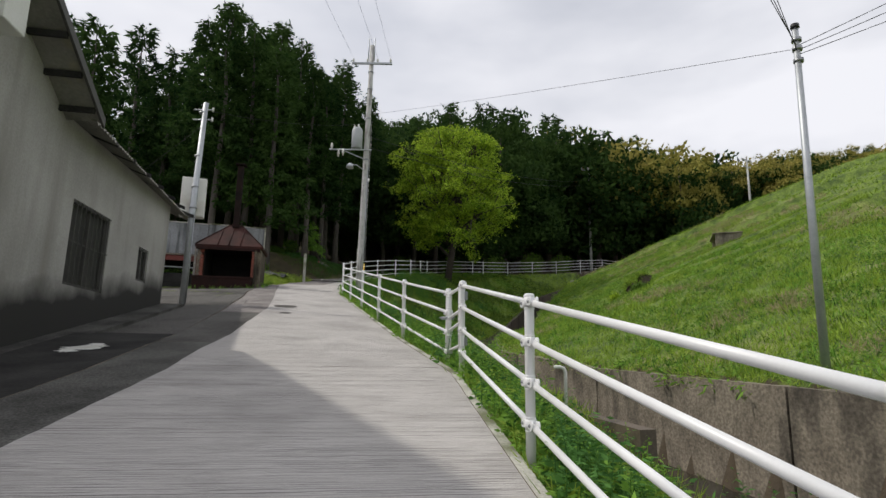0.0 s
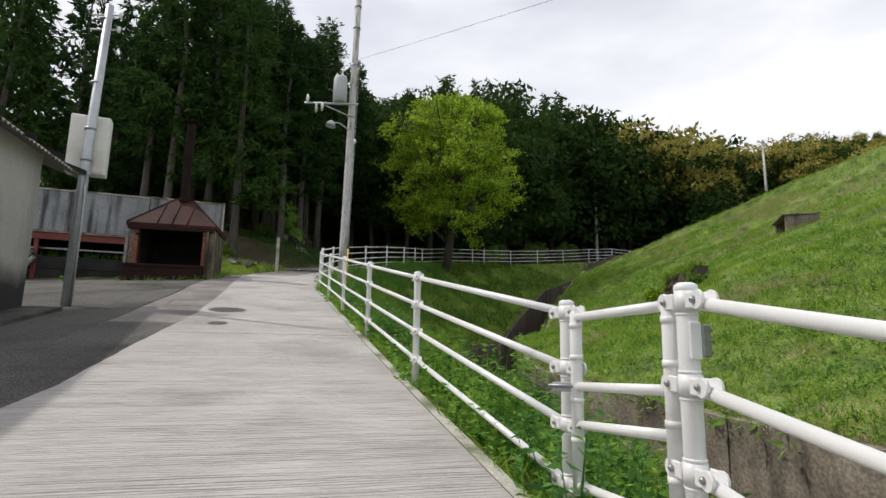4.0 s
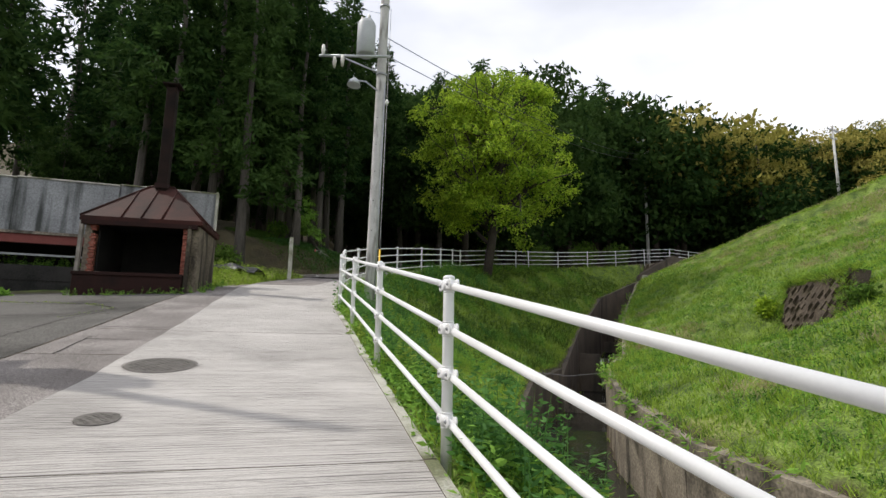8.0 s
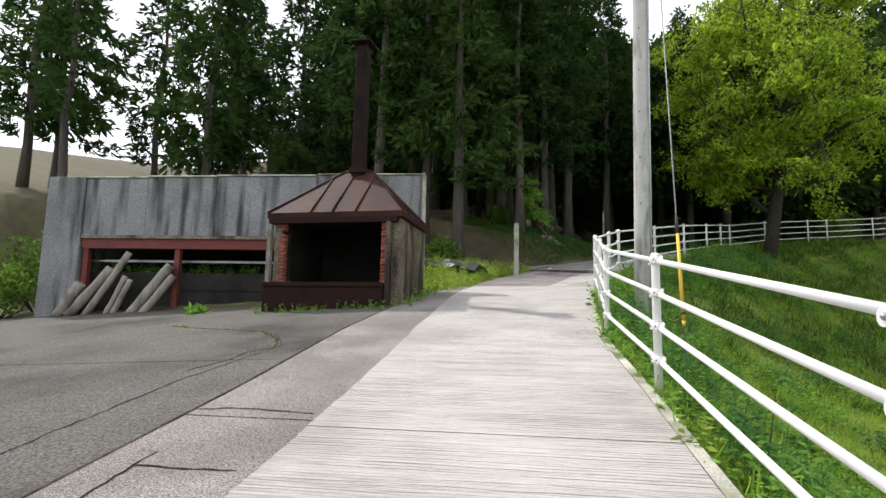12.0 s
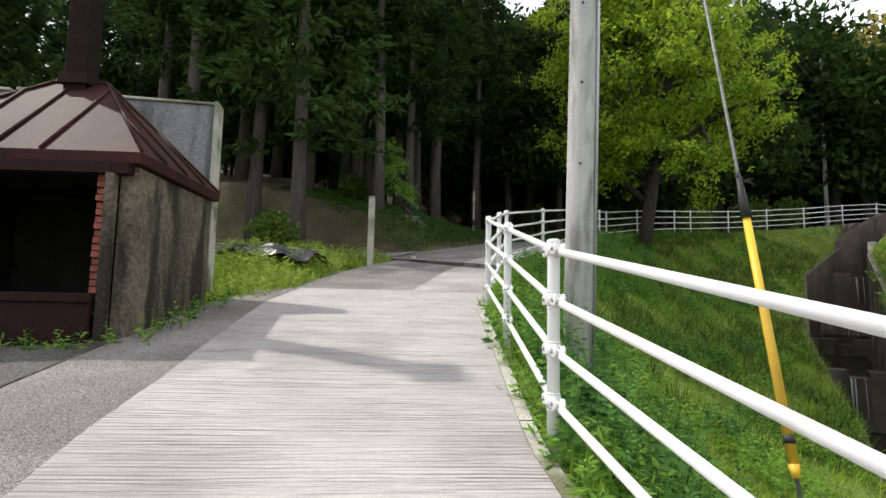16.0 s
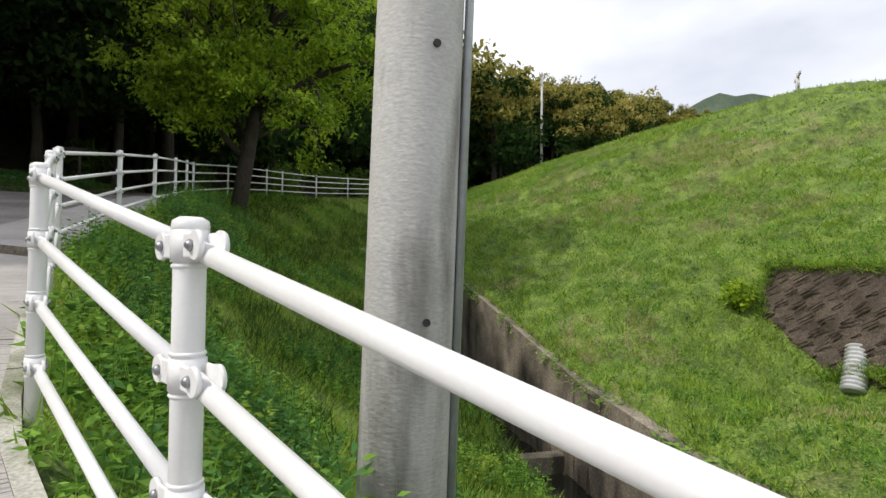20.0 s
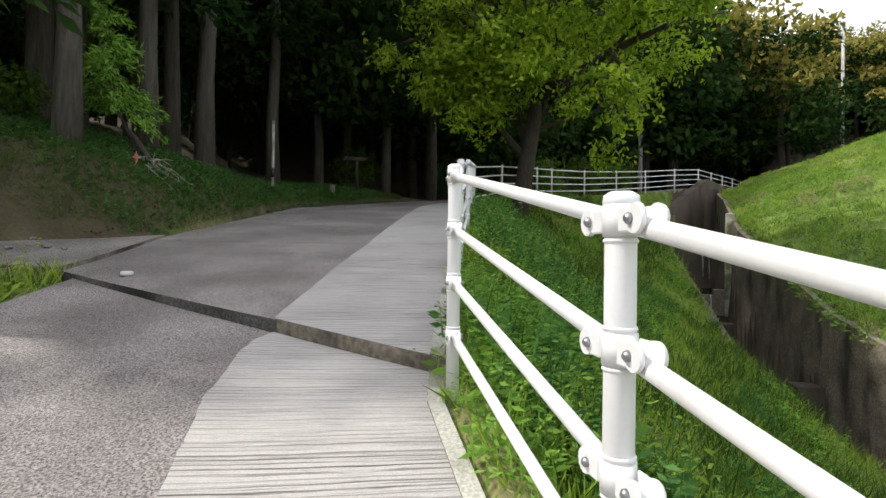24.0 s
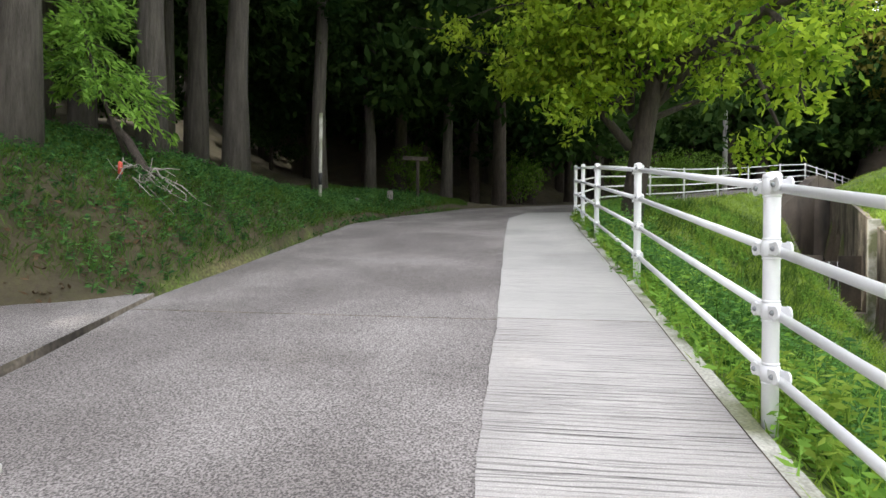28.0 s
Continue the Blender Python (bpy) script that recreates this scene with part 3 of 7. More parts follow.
def build_ground():
    xs = steps((-900, -200, 4), (-200, -60, 10), (-60, -16, 30), (-16, 14, 150), (14, 40, 52), (40, 90, 25), (90, 250, 10), (250, 900, 4))
    ys = steps((-600, -100, 5), (-100, -12, 16), (-12, -1, 22), (-1, 54, 275), (54, 80, 40), (80, 140, 25), (140, 300, 10), (300, 1200, 6))
    gx, gy = np.meshgrid(xs, ys)
    z = height(gx, gy)
    far = np.hypot(gx, gy - 25)
    z = np.where(far > 130, np.minimum(z, 60) * np.clip(1 - (far - 130) / 900, 0.2, 1), z)
    rnd = np.random.RandomState(3)
    z = z + rnd.uniform(-0.02, 0.02, z.shape)
    nx, ny = len(xs), len(ys)
    verts = np.stack([gx, gy, z], -1).reshape(-1, 3)
    i = (np.arange(ny - 1)[:, None] * nx + np.arange(nx - 1)[None, :]).ravel()
    faces = np.stack([i, i + 1, i + nx + 1, i + nx], -1)
    ob = from_faces("ground", verts, faces, M_GROUND, smooth=True)
    # forest litter under the trees and bare earth by the channel
    s, d, _ = along(SPINE, gx, gy)
    cs, cd, ct, cf = along(CHAN, gx, gy)
    s = s - S_OFF
    litter = ease((-d - 6.0) / 3.0) * ease((s - 22) / 4) * 0.85
    litter = np.maximum(litter, (np.abs(cd + CHAN_HALF) < CHAN_HALF + 0.2) * 1.0)
    litter = np.maximum(litter, ease((0.3 * gx + 0.95 * gy - 58) / 4))
    litter = np.maximum(litter, 0.92 * ease((-d - 4.2) / 0.2) * (s > 31.5))
    litter = np.maximum(litter, ease((-d - 5) / 1.0) * (s < 24) * 0.8)
    at = ob.data.attributes.new("litter", "FLOAT", "POINT")
    at.data.foreach_set("value", litter.ravel().astype(np.float32))
    tag_setting(ob, "grassy ground with banks, a hill and a forest floor", "ground")


build_ground()


def strip(name, s0, s1, left, right, lift, material, parent, depth=0.30, start=None, end=None, step=0.4, across=5, sides=None):
    """A slab along the road between two distances from the fence line, with sides; start and end may slant across."""
    start, end = start or (lambda d: s0), end or (lambda d: s1)
    n = max(2, int((s1 - s0) / step) + 1)
    verts, uv = [], []
    for i in range(n + 1):
        t = i / n
        sm = s0 + (s1 - s0) * t
        for j in range(across + 1):
            w = j / across
            d = left(sm) * (1 - w) + right(sm) * w
            s = start(d) * (1 - t) + end(d) * t
            p = on_spine(s + S_OFF, d)
            zz = p[2] + lift(s, d)
            verts.append((p[0], p[1], zz))
            uv.append((d, s))
    nv, c = len(verts), across + 1
    faces = [(i * c + j, i * c + j + 1, (i + 1) * c + j + 1, (i + 1) * c + j) for i in range(n) for j in range(across)]
    rim = [j for j in range(c)] + [i * c + across for i in range(1, n + 1)] + [n * c + j for j in range(across - 1, -1, -1)] + [i * c for i in range(n - 1, 0, -1)]
    for k in rim:
        x, y, z = verts[k]
        verts.append((x, y, z - depth))
        uv.append(uv[k])
    for q in range(len(rim)):
        r = (q + 1) % len(rim)
        faces.append((rim[r], rim[q], nv + q, nv + r))
    ob = from_faces(name, verts, faces, material, parent, uv=uv)
    ob.data.materials.append(sides or M_CONC)
    side = [0] * (n * across) + [1] * len(rim)
    ob.data.polygons.foreach_set("material_index", side)
    return ob


def ragged(s):
    """The uneven edge where one pour meets the other."""
    return 0.004 * math.sin(s * 5.3) + 0.003 * math.sin(s * 13.7 + 1) + 0.0025 * math.sin(s * 41.0 + 2) + 0.002 * math.sin(s * 67.0)


def seam(s):
    return float(np.interp(s, [-4, 3.3, 7.6, 11.7, 14.6, 17.2, 20.3, 21.9, 24, 25.6], [-3.55, -3.41, -3.25, -2.88, -2.55, -2.50, -2.46, -2.55, -2.74, -2.90])) + ragged(s)


def dip(s, d=0.0):
    """The lower road sags a little before the step."""
    return -0.082 * float(ease((s - 23.5) / 5.0)) * min(max((d + 5.0) / 4.0, 0.15), 1.0)


def step_line(d):
    return 28.355 - 0.595 * d if d > -1.255 else 29.10 - 0.53 * (d + 1.255)


road = tag_setting(new("road"), "sloping village road of broomed and old concrete slabs", "road")
EDGE = -0.13
JOINTS = [-4.0, 1.2, 6.25, 12.55, 17.2]
for a, b in zip(JOINTS, JOINTS[1:]):
    strip("slab", a + 0.006, b - 0.006, seam, lambda s: EDGE, lambda s, d: 0.012, M_GROOVED, road, step=0.05)
strip("slab", 17.206, 25.56, seam, lambda s: EDGE, lambda s, d: 0.012 + dip(s, d), M_GROOVED, road, step=0.05)
strip("slab", 25.575, 28.6, lambda s: float(np.interp(s, [25.6, 27.2, 27.9, 28.25, 28.45, 28.6], [-1.19, -1.20, -1.25, -1.315, -1.315, -1.25])) + ragged(s), lambda s: EDGE, lambda s, d: 0.012 + dip(s, d), M_GROOVED, road, step=0.05,
      start=lambda d: 25.575, end=lambda d: step_line(d) - 0.02)
upper_end = 41.5
strip("slab", 29.0, 32.44, lambda s: -1.255 + ragged(s), lambda s: EDGE, lambda s, d: 0.02, M_GROOVED, road, step=0.05, start=step_line, end=lambda d: 32.44)
strip("slab", 32.45, upper_end, lambda s: -1.26 - 0.018 * (s - 32.4) + ragged(s), lambda s: EDGE, lambda s, d: 0.02, M_SMOOTH, road, step=0.1)
# the pale lip along the edge
for a, b in [(-4, 1.2), (1.2, 6.25), (6.25, 12.55), (12.55, 17.2), (17.2, 21.0), (21.0, 25.0)]:
    strip("kerb_stone", a + 0.008, b - 0.008, lambda s: EDGE - 0.008, lambda s: -0.055, lambda s, d: 0.02 + dip(s, d), M_LIP, road, across=1)
strip("kerb_stone", 25.008, 28.4, lambda s: EDGE - 0.008, lambda s: -0.055, lambda s, d: 0.02 + dip(s, d), M_LIP, road, across=1, start=lambda d: 25.008, end=lambda d: step_line(d) - 0.02)
strip("kerb_stone", 28.4, upper_end, lambda s: EDGE - 0.008, lambda s: -0.055, lambda s, d: 0.028, M_LIP, road, across=1, start=step_line, end=lambda d: upper_end)
# the older carriageway on the far side of the seam
GUT = -3.42


def gutter(s):
    return float(np.interp(s, [-4, 4, 9, 14, 18], [-4.3, -4.2, -3.95, -3.55, GUT]))


OLDJ = [-4.0, 3.0, 8.6, 13.4, 15.6, 17.32]
for a, b in zip(OLDJ, OLDJ[1:]):
    # old slabs get darker materials beside the building, its shade painted in
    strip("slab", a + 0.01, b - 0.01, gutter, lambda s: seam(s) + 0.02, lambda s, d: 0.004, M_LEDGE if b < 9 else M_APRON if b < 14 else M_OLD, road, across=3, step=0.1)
strip("slab", 17.33, 25.56, gutter, lambda s: seam(s) + 0.02, lambda s, d: 0.004 + dip(s, d), M_OLD, road, across=3)
strip("slab", 25.575, 29.4, lambda s: float(np.interp(s, [25.6, 28, 30.3], [-3.0, -3.35, -3.8])), lambda s: -1.16, lambda s, d: 0.004 + dip(s, d), M_OLD, road, start=lambda d: 25.575,
      end=lambda d: step_line(d) - 0.015, across=6)


def road_left(s):
    """The old carriageway's left edge above the step."""
    return float(np.interp(s, [30, 31.07, 32.85, 33.9, 37.9, 41.5], [-3.85, -3.97, -4.26, -4.23, -4.35, -4.6]))


# the step's face: dirt and shadow together in the side material
strip("slab", 30.0, 32.42, road_left, lambda s: -1.23, lambda s, d: 0.012, M_OLD, road, start=step_line, end=lambda d: 32.42, across=8, sides=M_LEDGE)
strip("slab", 32.435, 41.5, road_left, lambda s: -1.23 - 0.018 * (s - 32.4), lambda s, d: 0.012, M_OLD, road, across=6)
strip("slab", 41.52, 70.0, lambda s: -4.9, lambda s: -0.15, lambda s, d: 0.012, M_OLD, road, across=6)
strip("slab", 30.7, 32.85, lambda s: -6.9, lambda s: road_left(s) - 0.03, lambda s, d: 0.022 - 0.003 * d, M_OLD, road, across=6,
      start=lambda d: 30.55 - 0.12 * (d + 4), end=lambda d: 32.85 + 0.37 * (d + 4.26))

apron = tag_setting(new("yard_pavement"), "cracked grey concrete yard beside the road", "pavement")


def apron_z(s, d):
    return 0.0 - 0.05 * max(-d - 3.4, 0)


APR = [(9.8, 14.6), (14.62, 19.0), (19.02, 23.3)]
for a, b in APR:
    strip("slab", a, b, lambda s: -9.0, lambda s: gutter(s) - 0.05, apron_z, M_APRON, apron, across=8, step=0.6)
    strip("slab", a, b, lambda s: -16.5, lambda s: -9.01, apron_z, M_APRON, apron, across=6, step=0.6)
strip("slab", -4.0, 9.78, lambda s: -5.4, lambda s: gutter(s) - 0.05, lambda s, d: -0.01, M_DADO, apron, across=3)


def crack(places, width, seed, parent=None):
    """A ragged crack or open joint across slabs, through places (s, d)."""
    rnd = random.Random(seed)
    fine_places = []
    for (s0, d0), (s1, d1) in zip(places, places[1:]):
        n = max(2, int(math.hypot(s1 - s0, d1 - d0) / 0.07))
        fine_places += [(s0 + (s1 - s0) * k / n + rnd.uniform(-0.014, 0.014), d0 + (d1 - d0) * k / n + rnd.uniform(-0.014, 0.014)) for k in range(n)]
    fine_places.append(places[-1])
    vs, fs = [], []
    for i, (s, d) in enumerate(fine_places):
        s2, d2 = fine_places[min(i + 1, len(fine_places) - 1)]
        s1, d1 = fine_places[max(i - 1, 0)]
        h = math.hypot(s2 - s1, d2 - d1)
        w = width * rnd.uniform(0.35, 1.0) * 0.5
        ns, nd = -(d2 - d1) / h * w, (s2 - s1) / h * w
        for k in (-1, 1):
            p = on_spine(s + ns * k + S_OFF, d + nd * k)
            lift = (0.004 if d > gutter(s) - 0.05 else apron_z(s, d)) + 0.004
            vs.append((p[0], p[1], p[2] + lift))
    fs = [(2 * i, 2 * i + 1, 2 * i + 3, 2 * i + 2) for i in range(len(fine_places) - 1)]
    return from_faces("crack", vs, fs, M_SOOT_SHADE, parent or apron)


rnd = random.Random(12)
for cs0, cd0, r0 in ((7.75, -4.72, 0.27), (8.02, -4.62, 0.17), (7.45, -4.8, 0.14), (8.2, -4.66, 0.10)):
    ring = [on_spine(cs0 + math.cos(a) * r0 * rnd.uniform(0.6, 1.3) + S_OFF, cd0 + math.sin(a) * r0 * rnd.uniform(0.5, 1.1)) for a in np.arange(0, 6.28, 0.35)]
    from_faces("paint_stain", [(p[0], p[1], p[2] - 0.004) for p in ring], [tuple(range(len(ring)))], M_BOX, apron, "spilt white paint")

GRASSY = [(18.6, -4.3), (19.03, -4.09), (19.38, -4.1), (19.58, -3.87), (20.06, -4.08), (20.67, -4.63), (20.94, -5.58), (21.3, -6.6)]
crack(GRASSY, 0.035, 1)
crack([(16.0, -4.15), (16.91, -4.19), (18.22, -4.14), (19.69, -3.83)], 0.02, 2)
crack([(19.69, -3.83), (20.3, -4.2), (20.67, -4.63)], 0.014, 3)
crack([(12.2, -5.6), (13.6, -5.0), (14.5, -5.2), (15.6, -4.6), (16.5, -4.7)], 0.014, 4)
crack([(19.2, -6.4), (20.1, -6.0), (20.9, -5.6)], 0.012, 5)
crack([(15.58, -3.2), (16.51, -3.22), (16.7, -3.21)], 0.02, 6, road)
crack([(16.51, -3.22), (16.52, -2.62)], 0.02, 7, road)
crack([(17.45, -3.45), (17.5, -3.0), (17.45, -2.56)], 0.022, 8, road)
crack([(15.75, -3.0), (15.82, -2.74)], 0.014, 9, road)
crack([(11.0, -8.0), (12.5, -7.0), (14.0, -7.4), (15.5, -6.6)], 0.014, 10)

# ---------- the channel ----------


def chan_normals():
    w = np.diff(CHAN[:, :2], axis=0)
    w = w / np.hypot(w[:, 0], w[:, 1])[:, None]
    v = np.vstack([w[:1], w[:-1] + w[1:], w[-1:]])
    v = v / np.hypot(v[:, 0], v[:, 1])[:, None]
    return np.stack([v[:, 1], -v[:, 0]], -1)


CN = chan_normals()
channel = tag_setting(new("stream_channel"), "stained concrete stream channel with drop walls between grassy banks", "channel")


def wall_panel(i, off, thick, top_add, material, name="panel", lift=0.0):
    a, b = CHAN[i], CHAN[i + 1]
    na, nb = CN[i], CN[i + 1]
    v = []
    for p, n_, f in ((a, na, 0.004), (b, nb, 0.996)):
        q = a[:2] + (b[:2] - a[:2]) * f
        m = na + (nb - na) * f
        z1 = a[2] + (b[2] - a[2]) * f + top_add
        z0 = a[3] + (b[3] - a[3]) * f - 0.9
        for o in (off, off + thick):
            r = q + m * o
            v.append((r[0], r[1], z0))
            v.append((r[0], r[1], z1))
    f = [(0, 1, 5, 4), (2, 6, 7, 3), (1, 3, 7, 5), (0, 4, 6, 2), (0, 2, 3, 1), (4, 5, 7, 6)]
    return from_faces(name, v, f, material, channel)


for i in range(len(CHAN) - 1):
    wall_panel(i, 0.0, 0.30, 0.02, M_CONC)
    # left wall: a darker concrete than the right, with shadow in its colour
    wall_panel(i, -2 * CHAN_HALF - 0.24, 0.24, -1.4 if i < 2 else -0.50 if i < 8 else -0.80, M_SHADED_CONC)


def across_channel(i, f, z0, z1, thick, material, name, label="", notch=False):
    a, b = CHAN[i], CHAN[i + 1]
    q = a[:2] + (b[:2] - a[:2]) * f
    n_ = CN[i] + (CN[i + 1] - CN[i]) * f
    w = np.array([-n_[1], n_[0]])
    bm = bmesh.new()
    pieces = [(-2 * CHAN_HALF - 0.05, 0.05, z0, z1)] if not notch else [
        (-2 * CHAN_HALF - 0.05, -1.15, z0, z1), (-0.62, 0.05, z0, z1), (-1.15, -0.62, z0, z1 - 0.22)]
    for o0, o1, b0, b1 in pieces:
        m = Matrix(((n_[0], w[0], 0, q[0]), (n_[1], w[1], 0, q[1]), (0, 0, 1, 0), (0, 0, 0, 1)))
        box(bm, o0, o1, 0, thick, b0, b1, 0.012, m)
    return part(name, bm, material, channel, label)


across_channel(10, 0.30, 1.0, 3.9, 0.6, M_CONC, "drop_wall", "concrete drop wall with a thin waterfall", True)
across_channel(10, 0.04, 0.5, 2.75, 0.6, M_SHADED_CONC, "drop_wall", "stained concrete drop wall", True)
# this drop's deep shadow comes from the dark material
across_channel(9, 0.03, -0.7, 2.1, 0.6, M_SHADED_CONC, "drop_wall", "wet drop wall with deep shadow in its colour", True)
across_channel(10, 0.62, 3.0, 5.75, 0.5, M_SHADED_CONC, "drop_wall", "stained concrete drop wall", True)
across_channel(8, 0.05, -0.7, 0.45, 0.35, M_CONC, "sill")
across_channel(5, 0.2, -1.0, -0.25, 0.35, M_CONC, "sill")
across_channel(11, 0.9, 5.0, 8.9, 0.5, M_SHADED_CONC, "head_wall", "dark concrete head wall under the road")
boxed("buttress", (-0.16, 0.16, -0.12, 0.12, 1.6, 6.95), M_LIP, channel, "pale concrete edge of the stream wall", 0.015, pose(10.92, 44.1, 0, 0, 0, -35))


def waterfall(i, f, z1, z0):
    a, b = CHAN[i], CHAN[i + 1]
    q = a[:2] + (b[:2] - a[:2]) * f
    n_ = CN[i]
    rnd = random.Random(int(z1 * 100))
    bm = bmesh.new()
    for k in range(7):
        o = rnd.choice((-1.08, -0.98, -0.74)) + rnd.uniform(-0.03, 0.03)
        p = q + n_ * o - np.array([-n_[1], n_[0]]) * (0.02 + rnd.random() * 0.04)
        low = z1 - 0.25 + (z0 - z1 + 0.25) * rnd.uniform(0.5, 1.0)
        tube(bm, [(p[0], p[1], z1 - 0.21), (p[0] + rnd.uniform(-0.01, 0.01), p[1] - 0.03, (z1 + low) / 2), (p[0] + rnd.uniform(-0.02, 0.02), p[1] - 0.06, low)],
             [0.006, 0.009, 0.004 + 0.010 * rnd.random()], 5)
    part("waterfall", bm, M_WATER, channel, "thin white waterfall")


waterfall(10, 0.30, 3.9, 2.6)
waterfall(10, 0.62, 5.75, 4.1)
waterfall(9, 0.03, 2.1, 0.4)

# the stream: shallow dark water between the walls
WATERED = []
for i in range(len(CHAN)):
    for o in (-2 * CHAN_HALF, -CHAN_HALF, 0.0):
        q = CHAN[i, :2] + CN[i] * o
        WATERED.append((q[0], q[1], CHAN[i, 3] + 0.07))
stream = from_faces("stream_water", WATERED, [(3 * i + j, 3 * i + j + 1, 3 * i + j + 4, 3 * i + j + 3) for i in range(len(CHAN) - 1) for j in (0, 1)], M_STREAM)
tag_setting(stream, "shallow dark water on the channel's floor", "water")

# wing wall of dark concrete under the far corner of the fence
wing = thing("wing_wall", "dark stained concrete wing wall under the far fence", "retaining wall")
for (x0, y0, t0), (x1, y1, t1) in (((12.3, 50.1, 7.55), (15.9, 51.75, 9.5)), ((15.92, 51.75, 9.5), (19.2, 52.3, 8.6))):
    vs = [(x0, y0, 4.0), (x1, y1, 4.0), (x1, y1, t1), (x0, y0, t0), (x0 - 0.2, y0 + 0.4, 4.0), (x1 - 0.2, y1 + 0.4, 4.0), (x1 - 0.2, y1 + 0.4, t1), (x0 - 0.2, y0 + 0.4, t0)]
    from_faces("wall", vs, [(0, 1, 2, 3), (5, 4, 7, 6), (3, 2, 6, 7), (4, 0, 3, 7), (1, 5, 6, 2), (0, 4, 5, 1)], M_SHADED_CONC, wing)

# near end of the wall: a pier with a shadowed return
pier = thing("culvert_end", "concrete end of the stream wall with a dark return", "retaining wall")
boxed("pier", (-0.25, 0.25, -0.35, 0.35, -1.6, 0.70), M_CONC, pier, bevel=0.02, m=pose(5.45, 6.75, 0, 0, 0, 15))

# bent plastic pipe end above the near bank
stub = thing("pipe_end", "short white plastic pipe elbow sticking out of the bank", "pipe", (1.85, 7.15, 0.0))
piped("pipe", [(0.0, 0.0, 0.2), (0.0, 0.0, 0.86), (-0.02, 0.0, 0.91), (-0.07, 0.0, 0.925), (-0.15, 0.0, 0.925)], 0.024, M_BOX, stub, seg=10)

# thin cable across the channel
cable = thing("cable", "thin rusty cable stretched over the channel", "cable")
piped("rope", [(0.9, 25.2, 1.75), (2.1, 25.5, 1.63), (3.4, 25.9, 1.75)], 0.008, M_WIRE, cable, seg=6)

# ---------- fence ----------
RAILS = (0.042, 0.314, 0.586, 0.858)
fence = thing("fence", "white-painted tubular steel railing with four rails along the road", "fence")


def post_mesh(length):
    bm = bmesh.new()
    tube(bm, [(0, 0, -length), (0, 0, -0.012), (0, 0, 0.0)], [0.034, 0.034, 0.030], 16)
    tube(bm, [(0, 0, -0.016), (0, 0, 0.000), (0, 0, 0.012), (0, 0, 0.020)], [0.0375, 0.039, 0.037, 0.024], 18)
    me = bpy.data.meshes.new("post")
    bm.to_mesh(me)
    bm.free()
    me.materials.append(M_WHITE)
    return me


def clamp_mesh():
    bm = bmesh.new()
    tube(bm, [(0, 0, -0.034), (0, 0, 0.034)], [0.039, 0.039], 14)
    for sx in (-1, 1):
        box(bm, min(sx * 0.035, sx * 0.115), max(sx * 0.035, sx * 0.115), -0.029, -0.021, -0.027, 0.027, 0.004)
        box(bm, min(sx * 0.035, sx * 0.115), max(sx * 0.035, sx * 0.115), 0.021, 0.029, -0.027, 0.027, 0.004)
        tube(bm, [(sx * 0.098, -0.0305, 0), (sx * 0.098, -0.020, 0)], [0.030, 0.032], 14)
        tube(bm, [(sx * 0.098, 0.020, 0), (sx * 0.098, 0.0305, 0)], [0.032, 0.030], 14)
    for z in (-0.043, 0.043):
        tube(bm, [(0, 0, z - 0.005), (0, 0, z), (0, 0, z + 0.005)], [0.0355, 0.0385, 0.0355], 14)
    me = bpy.data.meshes.new("clamp")
    bm.to_mesh(me)
    bm.free()
    me.materials.append(M_WHITE)
    return me


def bolt_mesh():
    bm = bmesh.new()
    tube(bm, [(0, 0, 0), (0, -0.008, 0), (0, -0.014, 0)], [0.0125, 0.0115, 0.005], 8)
    me = bpy.data.meshes.new("bolt")
    bm.to_mesh(me)
    bm.free()
    me.materials.append(M_BOLT)
    return me


CLAMP, BOLT, POST, POST_LONG = clamp_mesh(), bolt_mesh(), post_mesh(1.25), post_mesh(1.6)


def rail_between(a, b, drop, r=0.0215):
    a, b = Vector(a) - Vector((0, 0, drop)), Vector(b) - Vector((0, 0, drop))
    d = (b - a).normalized()
    bm = bmesh.new()
    tube(bm, [a + d * 0.045, a.lerp(b, 0.5), b - d * 0.045], [r, r, r], 12)
    return part("rail", bm, M_WHITE, fence)


def fence_run(tops, near, rails=RAILS, first=True):
    for i, p in enumerate(tops):
        nxt = tops[min(i + 1, len(tops) - 1)]
        prv = tops[max(i - 1, 0)]
        ang = math.degrees(math.atan2(nxt[1] - prv[1], nxt[0] - prv[0]))
        if i or first:
            post = share("post", POST, fence, pose(*p))
            if near:
                for dz in rails:
                    c = share("clamp", CLAMP, post, pose(0, 0, -dz, 0, 0, ang))
                    for bx, by in ((-0.085, -0.029), (0.085, -0.029), (0.0, -0.038)):
                        share("bolt", BOLT, post, pose(0, 0, -dz, 0, 0, ang) @ pose(bx, by, 0))
                        if bx:
                            share("bolt", BOLT, post, pose(0, 0, -dz, 0, 0, ang) @ pose(bx, -by, 0, 0, 0, 180))
        if i < len(tops) - 1:
            for dz in rails:
                rail_between(p, nxt, dz)


def top_of(i, add=1.1):
    return (SPINE[i][0], SPINE[i][1], SPINE[i][2] + add)


fence_run([(1.66, -2.4, 0.45), top_of(1), top_of(2), (0.446, 6.446, 1.949)], True)
fence_run([(0.287, 7.407, 1.957), top_of(4), top_of(5), top_of(6), top_of(7), top_of(8), top_of(9), top_of(10), top_of(11), top_of(12), top_of(13),
           top_of(14), top_of(15), top_of(16), top_of(17)], True)
